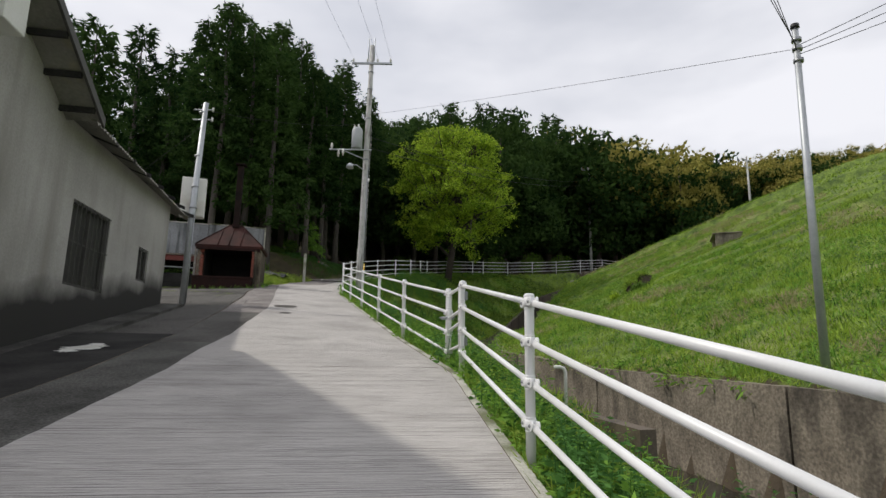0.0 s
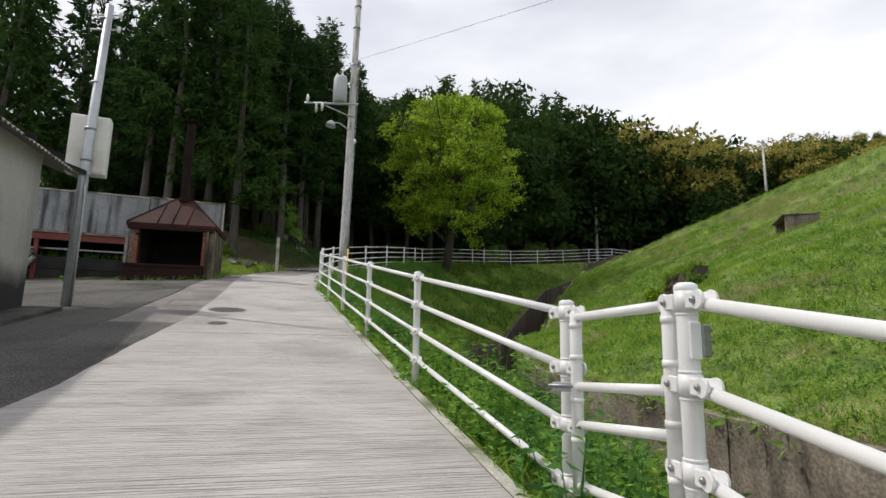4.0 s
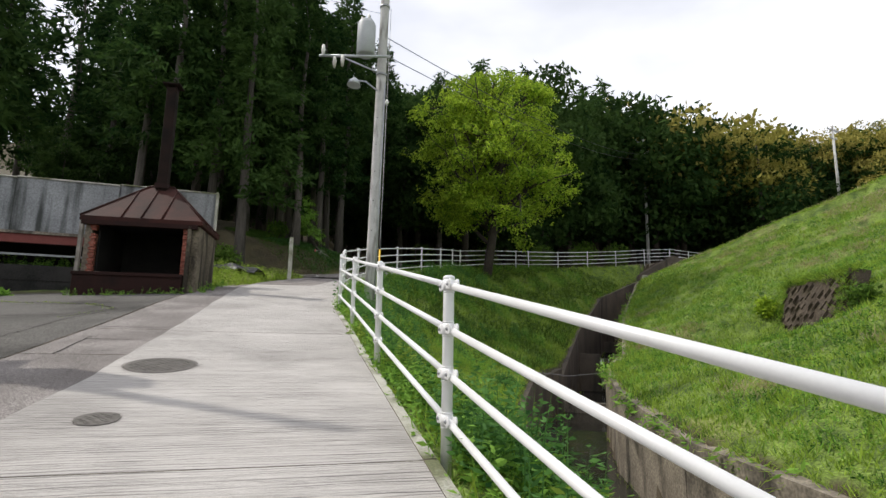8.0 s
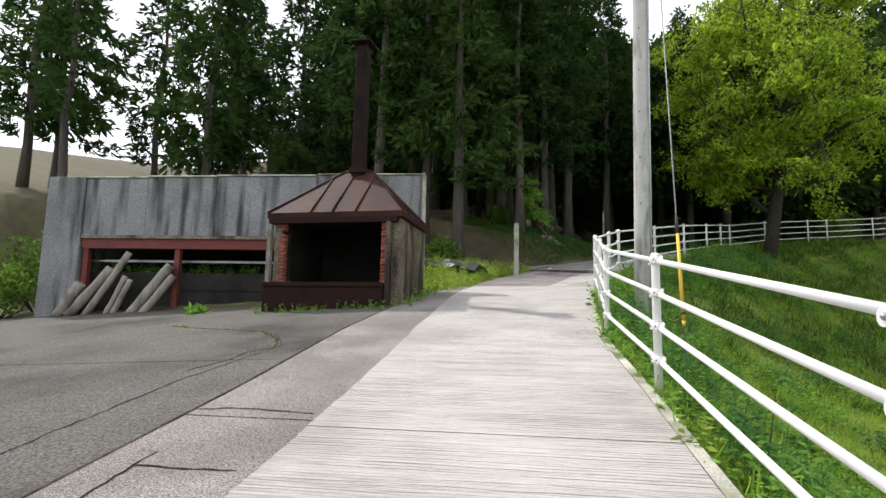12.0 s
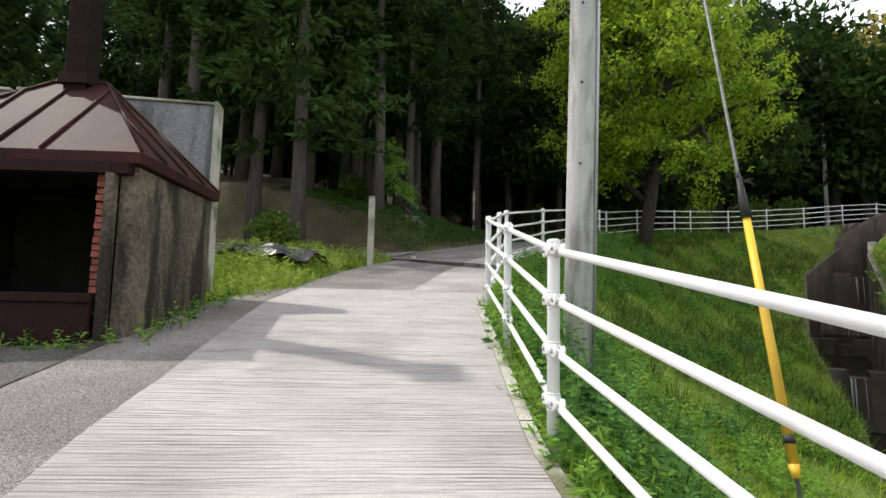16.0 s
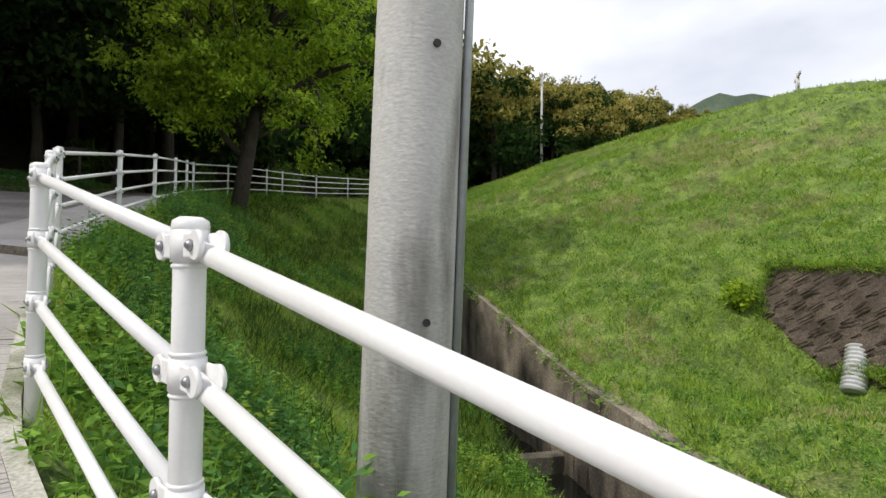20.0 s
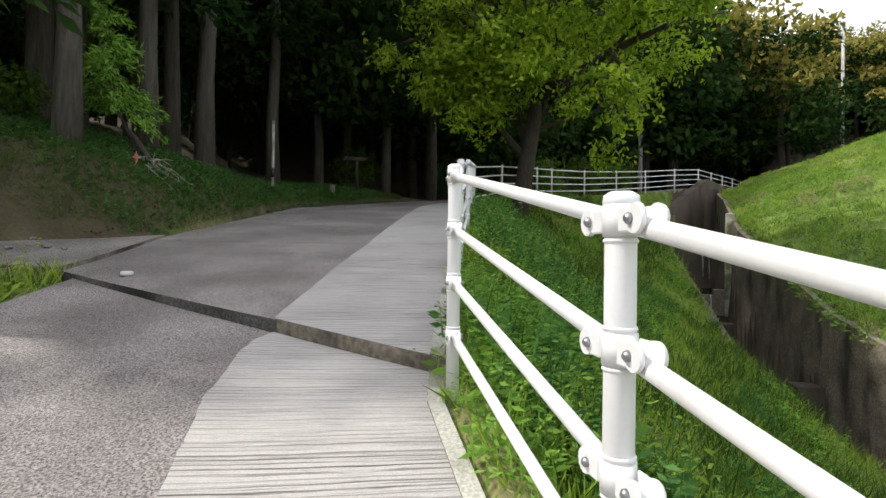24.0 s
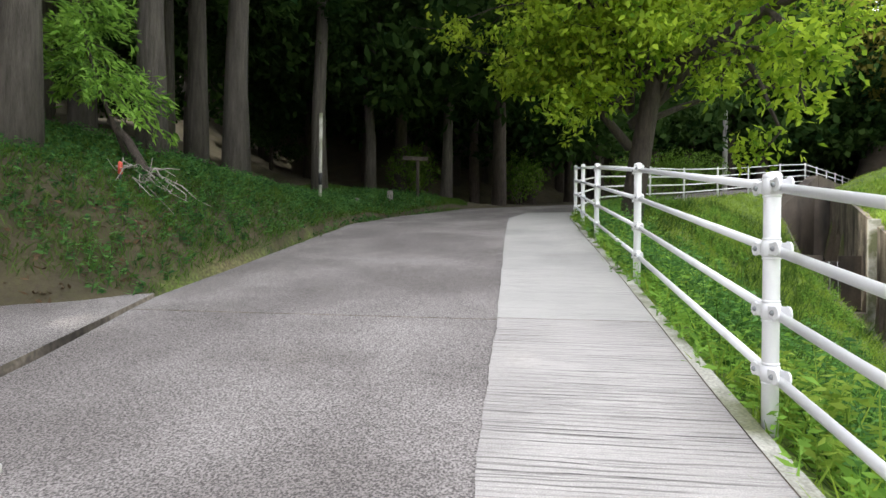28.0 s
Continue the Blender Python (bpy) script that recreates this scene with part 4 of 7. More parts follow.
# a small gate between the two runs: frame posts, four bars, hinges and a latch
gate = thing("gate", "narrow white tubular steel gate in the road railing, closed", "gate")
GA, GB = Vector((0.446, 6.446, 1.949)), Vector((0.287, 7.407, 1.957))
g0, g1 = GA.lerp(GB, 0.10) - Vector((0, 0, 0.03)), GA.lerp(GB, 0.89) - Vector((0, 0, 0.04))
for p, length in ((g0, 0.80), (g1, 0.84)):
    piped("gate_post", [p - Vector((0, 0, length)), p - Vector((0, 0, 0.01)), p], [0.029, 0.029, 0.022], M_WHITE, gate, seg=14)
    for dz in (0.07, 0.22, 0.42, 0.60):
        piped("collar", [p - Vector((0, 0, dz + 0.012)), p - Vector((0, 0, dz - 0.012))], 0.0325, M_WHITE, gate, seg=14)
for r0, r1 in ((0.02, 0.03), (0.31, 0.355), (0.46, 0.53), (0.74, 0.80)):
    piped("bar", [g0 - Vector((0, 0, r0)), g1 - Vector((0, 0, r1))], 0.0205, M_WHITE, gate, seg=12)
for dz in (0.17, 0.72):
    c = GA - Vector((0, 0, dz))
    hinge = boxed("hinge", (-0.034, 0.012, -0.046, -0.034, -0.06, 0.06), M_WHITE, gate, "white hinge leaf with a steel knuckle block", 0.003, Matrix.Translation(c) @ pose(0, 0, 0, 0, 0, 20))
    boxed("knuckle", (0.012, 0.05, -0.05, 0.03, -0.052, 0.052), M_BOLT, hinge, "grey steel knuckle block", 0.004, Matrix.Translation(c) @ pose(0, 0, 0, 0, 0, 20))
    for bz in (-0.035, 0.0, 0.035):
        piped("bolt", [c + Vector((0.046, -0.02, bz)), c + Vector((0.068, -0.018, bz))], 0.008, M_BOLT, hinge, seg=8)
lc = GB.lerp(GA, 0.06) - Vector((0, 0, 0.40))
latch = boxed("latch", (-0.10, 0.07, -0.045, -0.03, -0.022, 0.022), M_STEEL, gate, "galvanised sliding latch", 0.003, Matrix.Translation(lc) @ pose(0, 0, 0, 0, 0, -8))
piped("latch_bolt", [lc + Vector((-0.13, -0.05, 0.006)), lc + Vector((0.09, -0.06, 0.006))], 0.009, M_BOLT, latch, seg=8)


def far_posts():
    out = []
    s = float(SPINE_S[17])
    while s < SPINE_S[22] + 8:
        p = on_spine(s, 0)
        out.append((p[0], p[1], p[2] + 1.1))
        s += 2.9 if not 44 < s - S_OFF < 46 else 1.2
    return out


fence_run(far_posts(), False, first=False)

# ---------- white building ----------
B0, BD = Vector((-6.26, 10.09, 0)), Vector((-0.1853, 0.9827, 0))
BN = Vector((BD.y, -BD.x, 0))
BM = Matrix(((BD.x, -BN.x, 0, B0.x), (BD.y, -BN.y, 0, B0.y), (0, 0, 1, 0), (0, 0, 0, 1)))   # u along the wall, v into the building
building = thing("building", "white plastered building with black stained base and cement sheet roof", "building")


def b_box(name, dims, material, parent=None, label="", bevel=0.0):
    return boxed(name, dims, material, parent or building, label, bevel, BM)


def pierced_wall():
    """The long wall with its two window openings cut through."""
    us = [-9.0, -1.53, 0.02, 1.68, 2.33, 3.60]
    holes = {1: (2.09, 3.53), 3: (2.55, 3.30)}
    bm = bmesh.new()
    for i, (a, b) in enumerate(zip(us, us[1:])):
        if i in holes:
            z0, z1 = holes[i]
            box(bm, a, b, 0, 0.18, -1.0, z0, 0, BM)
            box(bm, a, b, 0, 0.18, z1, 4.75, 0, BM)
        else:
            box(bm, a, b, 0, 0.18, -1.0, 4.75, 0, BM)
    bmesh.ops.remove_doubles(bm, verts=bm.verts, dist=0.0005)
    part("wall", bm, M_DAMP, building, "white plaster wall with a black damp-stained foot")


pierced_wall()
bm = bmesh.new()
ends = [[BM @ Vector((u, v, z)) for v, z in ((0.18, 0.5), (0.18, 4.84), (5.8, 6.88), (5.8, 0.5))] for u in (3.42, 3.6)]
va, vb = [[bm.verts.new(p) for p in e] for e in ends]
bm.faces.new(va)
bm.faces.new(vb[::-1])
for i in range(4):
    bm.faces.new((va[(i + 1) % 4], va[i], vb[i], vb[(i + 1) % 4]))
bmesh.ops.recalc_face_normals(bm, faces=bm.faces)
part("wall", bm, M_PLASTER, building)
b_box("wall", (-9.0, -8.8, 0.18, 5.8, -1.5, 5.9), M_PLASTER)
b_box("wall", (-9.0, 3.6, 5.8, 6.0, -1.5, 6.2), M_PLASTER)
b_box("floor", (-8.8, 3.4, 0.2, 5.8, 0.9, 1.1), M_OLD)
for a, b, z0, z1 in ((-1.53, 0.02, 2.09, 3.53), (1.68, 2.33, 2.55, 3.30)):
    win = tagged(new("window"), "dark meshed window with a narrow dark frame")
    win.parent = building
    for d in ((a, b, 0.03, 0.11, z0, z0 + 0.05), (a, b, 0.03, 0.11, z1 - 0.05, z1), (a, a + 0.05, 0.03, 0.11, z0 + 0.05, z1 - 0.05),
              (b - 0.05, b, 0.03, 0.11, z0 + 0.05, z1 - 0.05), ((a + b) / 2 - 0.025, (a + b) / 2 + 0.025, 0.04, 0.10, z0 + 0.05, z1 - 0.05)):
        b_box("frame", d, M_FRAME, win, bevel=0.004)
    b_box("pane", (a + 0.05, b - 0.05, 0.09, 0.10, z0 + 0.05, z1 - 0.05), M_GLASS_DARK, win)
    if b - a > 1:
        for k in range(9):
            b_box("bar", (a + 0.10 + k * 0.165, a + 0.112 + k * 0.165, -0.03, -0.018, z0 + 0.02, z1 - 0.02), M_FRAME, win)
        for z in (z0 + 0.02, z1 - 0.04, (z0 + z1) / 2):
            b_box("bar", (a, b, -0.018, -0.006, z, z + 0.02), M_FRAME, win)


def slanted(name, u0, u1, v0, v1, z_top0, z_top1, z_bot0, z_bot1, material, parent, label=""):
    vs = [(u, v, z) for u, zt, zb in ((u0, z_top0, z_bot0), (u1, z_top1, z_bot1)) for v in (v0, v1) for z in (zb, zt)]
    fs = [(0, 1, 3, 2), (4, 6, 7, 5), (0, 4, 5, 1), (2, 3, 7, 6), (1, 5, 7, 3), (0, 2, 6, 4)]
    bm = bmesh.new()
    vv = [bm.verts.new(BM @ Vector(v)) for v in vs]
    for f in fs:
        bm.faces.new([vv[i] for i in f])
    bmesh.ops.recalc_face_normals(bm, faces=bm.faces)
    return part(name, bm, material, parent, label)


slanted("ledge", -9.0, 3.7, -0.55, -0.003, 0.03, 2.20, -1.5, 1.4, M_LEDGE, building, "dark concrete ledge")
slanted("ledge", -9.0, 3.8, -1.0, -0.553, -0.17, 2.05, -1.5, 1.4, M_LEDGE, building, "dark concrete ledge")


def corrugated(name, u0, u1, v0, z0, v1, z1, pitch, amp, thick, material, parent, du=0.0, label=""):
    """A corrugated sheet sloping from v0 to v1."""
    n = int((u1 - u0) / pitch * 6)
    vs, fs = [], []
    for i in range(n + 1):
        u = u0 + (u1 - u0) * i / n
        w = amp * math.sin(2 * math.pi * (u - u0) / pitch)
        for v, z in ((v0 + du * (i / n), z0), (v1, z1)):
            vs.append(BM @ Vector((u, v, z + w)))
            vs.append(BM @ Vector((u, v, z + w - thick)))
    for i in range(n):
        a, b = i * 4, i * 4 + 4
        fs += [(a, a + 2, b + 2, b), (a + 1, b + 1, b + 3, a + 3), (a, b, b + 1, a + 1), (a + 2, a + 3, b + 3, b + 2)]
    fs += [(0, 1, 3, 2), (n * 4, n * 4 + 2, n * 4 + 3, n * 4 + 1)]
    return from_faces(name, vs, fs, material, parent, label, smooth=False)


corrugated("roof", -2.2, 5.0, -0.46, 4.66, 6.4, 7.2, 0.13, 0.022, 0.02, M_ROOF, building, du=0.28, label="corrugated cement roof sheet with yellowed patches")
for u in np.arange(-1.2, 4.9, 0.9):
    bm = bmesh.new()
    box(bm, u, u + 0.05, -0.42, 5.9, -0.09, -0.01, 0)
    for v in bm.verts:
        v.co.z += 4.67 + (v.co.y + 0.46) * 0.362
    bmesh.ops.transform(bm, matrix=BM, verts=bm.verts)
    part("rafter", bm, M_DADO, building)
# higher gable end of the building, beside the start of the walk
slanted("gable", -7.2, -2.3, 0.0, 0.18, 7.50, 4.76, 4.74, 4.74, M_PLASTER, building)
slanted("gable", -9.0, -7.21, 0.0, 0.18, 6.4, 7.5, 4.74, 4.74, M_PLASTER, building)
slanted("gable_roof", -7.3, -2.15, -0.52, 6.2, 7.69, 4.70, 7.65, 4.66, M_ROOF, building, "cement sheet roof of the gable")
slanted("gable_roof", -9.6, -7.31, -0.52, 6.2, 6.3, 7.69, 6.26, 7.65, M_ROOF, building, "cement sheet roof of the gable")
slanted("rake_board", -7.3, -2.12, -0.56, -0.52, 7.73, 4.73, 7.57, 4.58, M_FRAME, building, "weathered rake board")
for k in range(9):
    u = -2.4 - k * 0.55
    z = 4.66 + (-2.15 - u) * 0.58
    b_box("purlin", (u - 0.03, u + 0.03, -0.50, 0.0, z - 0.10, z - 0.015), M_DADO)
boxed("light_box", (-5.20, -4.78, -0.70, -0.35, 4.60, 5.20), M_BOX, building, "white lamp housing under the eaves", 0.01, BM)

# ---------- mast with a cabinet ----------
MZ = ground_z(-6.75, 14.42)
mast = thing("mast", "grey steel mast carrying an ivory equipment cabinet", "mast", (-6.75, 14.42, MZ))
piped("pole", [(0.0, 0, -0.3), (0.02, 0, 2.6), (0.10, 0, 8.0 - MZ)], [0.085, 0.085, 0.07], M_STEEL, mast, seg=14)
for z in (4.62, 4.9, 5.5, 6.4, 7.7):
    piped("band", [(0.03, 0, z - MZ - 0.02), (0.03, 0, z - MZ + 0.02)], [0.098, 0.098], M_BOLT, mast, seg=12)
cab = boxed("cabinet", (-0.32, 0.32, 0.09, 0.36, 4.68 - MZ, 5.80 - MZ), M_BOX, mast, "ivory metal equipment cabinet", 0.015, pose(0.0, 0, 0, 0, 0, 22))
boxed("door", (-0.29, 0.29, 0.075, 0.09, 4.72 - MZ, 5.76 - MZ), M_BOX, cab, "", 0.004, pose(0.0, 0, 0, 0, 0, 22))
piped("conduit", [(0.12, -0.08, 4.6 - MZ), (0.14, -0.09, 3.4 - MZ), (0.12, -0.09, -0.1)], 0.02, M_BOLT, mast, seg=8)
for k, z in enumerate((7.5, 7.8)):
    piped("bracket", [(-0.22, 0, z - MZ), (0.32, 0, z - MZ)], 0.018, M_STEEL, mast, seg=6)
    piped("insulator", [(0.32, 0, z - MZ - 0.05), (0.32, 0, z - MZ + 0.06)], [0.03, 0.03], M_BOX, mast, seg=8)

# ---------- concrete shed wall behind the furnace ----------
W0, WD = Vector((-7.85, 23.95, 0)), Vector((-0.9425, -0.3342, 0))
WM = Matrix(((WD.x, 0.3342 * -1, 0, W0.x), (WD.y, 0.9425, 0, W0.y), (0, 0, 1, 0), (0, 0, 0, 1)))   # u along the wall, v behind it
shed = thing("concrete_shed", "streaked concrete parapet on red steel beams above an open bay", "shed")


def w_box(name, dims, material, parent=None, label="", bevel=0.0):
    return boxed(name, dims, material, parent or shed, label, bevel, WM)


for a, b, t in ((2.34, 4.6, 6.40), (4.605, 6.2, 6.38), (6.205, 7.66, 6.36)):
    w_box("parapet", (a, b, 0.0, 0.22, 5.05, t), M_PARAPET, label="pale concrete parapet with dark runs", bevel=0.01)
    w_box("coping", (a, b, -0.03, 0.25, t, t + 0.035), M_LIP, bevel=0.006)
w_box("parapet", (0.0, 2.33, 0.10, 0.32, 4.0, 6.45), M_PARAPET, bevel=0.01)
w_box("coping", (-0.03, 2.33, 0.07, 0.35, 6.45, 6.485), M_LIP, bevel=0.006)
w_box("trim", (-0.06, -0.005, 0.06, 0.36, 4.0, 6.50), M_LIP, bevel=0.006)
w_box("pier", (7.67, 8.55, -0.05, 0.9, 2.8, 6.38), M_PARAPET, bevel=0.015)
w_box("beam", (2.3, 7.66, 0.02, 0.16, 4.76, 4.98), M_REDBEAM, label="red painted steel beam")
w_box("beam", (2.3, 7.66, -0.03, 0.21, 4.98, 5.05), M_CONC)
for u in (5.36, 7.5, 2.6):
    w_box("post", (u, u + 0.12, 0.05, 0.17, 3.2, 4.76), M_REDBEAM, label="red painted steel post")
# the open bay's shade is coloured into its back and block walls
w_box("back_wall", (2.0, 8.5, 1.7, 1.9, 2.8, 5.1), M_SOOT_SHADE)
w_box("block_wall", (2.0, 7.66, 0.35, 0.55, 2.8, 4.25), M_DADO, label="mossy block wall with the bay's shade in its colour", bevel=0.01)
for k, z in enumerate((3.45, 3.85)):
    w_box("joint", (2.0, 7.66, 0.335, 0.35, z, z + 0.012), M_SOOT_SHADE)
w_box("roof", (2.34, 8.5, 0.23, 1.9, 5.3, 5.45), M_CONC)
w_box("pipe_rail", (2.4, 7.6, 0.30, 0.35, 4.48, 4.53), M_BOLT)

LOGS = [((-14.65, 21.36), (-13.96, 21.78), 3.30, 4.72, 0.075), ((-14.20, 21.50), (-13.98, 21.74), 3.30, 4.20, 0.06),
        ((-14.06, 21.55), (-13.86, 21.78), 3.30, 4.12, 0.06), ((-13.62, 21.58), (-13.02, 22.08), 3.28, 4.44, 0.10),
        ((-13.36, 21.66), (-12.92, 22.10), 3.28, 4.22, 0.09), ((-15.02, 21.25), (-14.30, 21.62), 3.30, 4.36, 0.11),
        ((-15.25, 21.15), (-14.92, 21.38), 3.30, 4.02, 0.13)]
for (x0, y0), (x1, y1), z0, z1, r in LOGS:
    lg = thing("log", "silvered weathered timber leaning against the shed", "log", group="leaning timbers")
    rnd = random.Random(int(x0 * 100))
    n = 6
    pts = [(x0 + (x1 - x0) * k / n + rnd.uniform(-0.012, 0.012), y0 + (y1 - y0) * k / n, z0 - 0.06 + (z1 - z0) * k / n) for k in range(n + 1)]
    piped("timber", pts, [r * rnd.uniform(0.85, 1.1) for _ in pts], M_WOODGREY, lg, seg=7)

# ---------- brick furnace with a chimney ----------
H0 = Vector((-9.77, 21.40, 0))
HX = Vector((2.56, 0.54, 0)).normalized()
HY = Vector((-HX.y, HX.x, 0))
HM = Matrix(((HX.x, HY.x, 0, H0.x), (HX.y, HY.y, 0, H0.y), (0, 0, 1, 0), (0, 0, 0, 1)))   # x along the front, y to the back
hut = thing("furnace", "brick furnace with rusty hipped sheet roof and tall square chimney", "furnace")
HW, HD = 2.62, 1.95


def h_box(name, dims, material, parent=None, label="", bevel=0.0):
    return boxed(name, dims, material, parent or hut, label, bevel, HM)


h_box("side_wall", (0.10, 0.24, 0.14, HD - 0.1, 2.9, 5.10), M_CONC)
h_box("side_wall", (HW - 0.22, HW - 0.06, 0.10, HD - 0.1, 2.9, 5.10), M_SIDE, label="stained rendered side wall")
# near-black inner faces: soot plus the opening's shade as colour
h_box("back_wall", (0.24, HW - 0.22, HD - 0.3, HD - 0.1, 2.9, 5.10), M_SOOT_SHADE)
h_box("lining", (0.36, 0.40, 0.20, HD - 0.3, 3.3, 5.08), M_SOOT_SHADE)
h_box("lining", (HW - 0.40, HW - 0.36, 0.20, HD - 0.3, 3.3, 5.08), M_SOOT_SHADE)
h_box("hearth", (0.24, HW - 0.22, 0.1, HD - 0.3, 2.9, 3.75), M_SOOT_SHADE)
h_box("front_panel", (0.02, HW - 0.32, -0.06, 0.0, 3.2, 3.93), M_RUST, label="rusty red steel front panel", bevel=0.01)
h_box("front_panel", (0.0, HW - 0.30, -0.09, -0.06, 3.86, 3.94), M_RUST, bevel=0.006)
h_box("corner_post", (HW - 0.30, HW - 0.22, -0.02, 0.08, 3.3, 5.1), M_SIDE, bevel=0.01)
h_box("corner_post", (0.02, 0.09, 0.0, 0.10, 3.3, 5.1), M_WOODGREY)
h_box("lintel", (0.05, HW - 0.1, -0.02, 0.12, 5.02, 5.12), M_RUST)
h_box("soffit", (0.1, HW - 0.1, 0.12, HD - 0.1, 5.08, 5.12), M_SOOT_SHADE)
bm = bmesh.new()
box(bm, -0.115, 0.115, -0.05, 0.05, -0.027, 0.027, 0.004)
BRICK = bpy.data.meshes.new("brick")
bm.to_mesh(BRICK)
bm.free()
BRICK.materials.append(M_BRICK)
for side in (0, 1):
    rnd = random.Random(side)
    k, z = 0, 3.97
    while z < 5.0:
        x = 0.24 + (0.06 if k % 2 else 0.045) if side == 0 else HW - 0.30 - (0.06 if k % 2 else 0.045)
        if not (side == 0 and rnd.random() < 0.06):
            share("brick", BRICK, hut, HM @ pose(x, 0.13 + rnd.uniform(-0.012, 0.012), z, 0, 0, 90 if k % 2 else rnd.uniform(-3, 3)) @ Matrix.Diagonal((0.62, 0.9, 1, 1)))
        z += 0.064
        k += 1


def hip_roof():
    e, ax0, ax1, ay, za, ze = 0.0, 1.05, 1.62, 1.12, 6.27, 5.22
    c = [(-e, -e, ze), (HW + e, -e, ze), (HW + e, HD + e, ze), (-e, HD + e, ze), (ax0, ay, za), (ax1, ay, za)]
    bm = bmesh.new()
    vv = [bm.verts.new(HM @ Vector(p)) for p in c]
    lo = [bm.verts.new(HM @ Vector((p[0], p[1], p[2] - 0.10))) for p in c[:4]]
    for f in ((0, 1, 5, 4), (1, 2, 5), (2, 3, 4, 5), (3, 0, 4)):
        bm.faces.new([vv[i] for i in f])
    for i in range(4):
        j = (i + 1) % 4
        bm.faces.new((lo[i], lo[j], vv[j], vv[i]))
    bm.faces.new(lo[::-1])
    bmesh.ops.recalc_face_normals(bm, faces=bm.faces)
    part("roof", bm, M_RUSTROOF, hut, "rusty brown sheet roof with standing seams")
    lines = []
    for k in (0.33, 0.49, 0.66):
        x = HW * k
        t = min(1.0, x / ax0, (HW - x) / (HW - ax1))
        lines.append(((x, 0, ze), (x, ay * t, ze + (za - ze) * t)))
    for k in range(1, 4):
        y = HD * k / 4
        t = min(1.0, y / ay, (HD - y) / (HD - ay))
        lines.append(((HW, y, ze), (HW - (HW - ax1) * t, y, ze + (za - ze) * t)))
    lines += [((0, 0, ze), (ax0, ay, za)), ((HW, 0, ze), (ax1, ay, za)), ((HW, HD, ze), (ax1, ay, za)), ((ax0, ay, za), (ax1, ay, za))]
    for a, b in lines:
        piped("seam", [HM @ Vector((a[0], a[1], a[2] + 0.012)), HM @ Vector((b[0], b[1], b[2] + 0.012))], 0.018, M_RUSTROOF, hut, seg=6)


hip_roof()
ch = h_box("chimney", (1.215, 1.455, 0.995, 1.235, 6.0, 8.95), M_FLUE, label="tall square rusty chimney", bevel=0.01)
h_box("cap", (1.12, 1.55, 0.90, 1.33, 9.0, 9.03), M_FLUE, ch, "flat sheet cap", 0.004)
h_box("collar", (1.18, 1.49, 0.96, 1.27, 6.22, 6.34), M_RUST, ch)
for cx, cy in ((1.23, 1.01), (1.44, 1.01), (1.23, 1.22), (1.44, 1.22)):
    h_box("strut", (cx - 0.01, cx + 0.01, cy - 0.01, cy + 0.01, 8.95, 9.0), M_RUST, ch)

# ---------- utility pole ----------
PZ = ground_z(-3.2, 22.6)
upole = thing("utility_pole", "tall spun-concrete utility pole with transformer, cross-arm and lamp", "utility pole")


def pole_at(z):
    t = (z - 3.2) / 11.5
    return Vector((-3.296 + 0.0166 * (z - 4), 22.74 - 0.026 * (z - 4), z))


piped("shaft", [pole_at(z) for z in (PZ - 0.4, 5, 8, 11, 14.7)], [0.142, 0.136, 0.126, 0.114, 0.10], M_POLE, upole, seg=24)
for z in (4.4, 5.2, 5.95, 6.7, 7.4, 8.1):
    for a in (-100, 20):
        p = pole_at(z) + Vector((math.cos(radians(a)), math.sin(radians(a)), 0)) * 0.130
        q = p + Vector((math.cos(radians(a)), math.sin(radians(a)), 0)) * 0.012
        piped("step_hole", [p, q], 0.012, M_BLACK, upole, seg=8)
arm = boxed("cross_arm", (-0.85, 0.95, -0.05, 0.04, -0.045, 0.045), M_STEEL, upole, "steel cross-arm", 0.006, Matrix.Translation(pole_at(13.75) + Vector((0, -0.16, 0))))
for x in (-0.78, -0.15, 0.30, 0.88):
    c = pole_at(13.8) + Vector((x, -0.16, 0))
    piped("insulator", [c, c + Vector((0, 0, 0.07)), c + Vector((0, 0, 0.16)), c + Vector((0, 0, 0.2))], [0.03, 0.05, 0.045, 0.02], M_BOX, upole, seg=8)
for x in (-0.12, 0.14):
    c = pole_at(13.9) + Vector((x, -0.14, 0))
    piped("rod", [c, c + Vector((0, 0, 1.1))], 0.025, M_STEEL, upole, seg=8)
tr = piped("transformer", [(-3.60, 22.36, 9.72), (-3.60, 22.36, 9.76), (-3.60, 22.36, 10.55), (-3.60, 22.36, 10.66)], [0.20, 0.235, 0.235, 0.19], M_TRANSF, upole,
           "grey pole-mounted transformer", 18)
for a in (60, 180, 300):
    c = Vector((-3.60 + 0.13 * math.cos(radians(a)), 22.36 + 0.13 * math.sin(radians(a)), 10.64))
    piped("bushing", [c, c + Vector((0, 0, 0.16))], [0.035, 0.025], M_BOX, tr, seg=8)
piped("arm", [(-4.75, 22.2, 9.62), (-2.95, 22.30, 9.66)], 0.035, M_STEEL, upole, seg=8)
piped("arm", [(-4.2, 22.25, 9.62), (-3.25, 22.35, 9.25)], 0.02, M_STEEL, upole, seg=6)
for x, z in ((-4.65, 9.78), (-4.35, 9.45), (-4.15, 9.5)):
    piped("fuse", [(x, 22.2, z - 0.16), (x, 22.2, z), (x, 22.2, z + 0.14)], [0.03, 0.055, 0.03], M_BOX, upole, seg=8)
lamp = piped("lamp_arm", [(-3.25, 22.35, 8.75), (-3.55, 22.25, 8.95), (-3.80, 22.15, 8.93)], 0.02, M_STEEL, upole, seg=8)
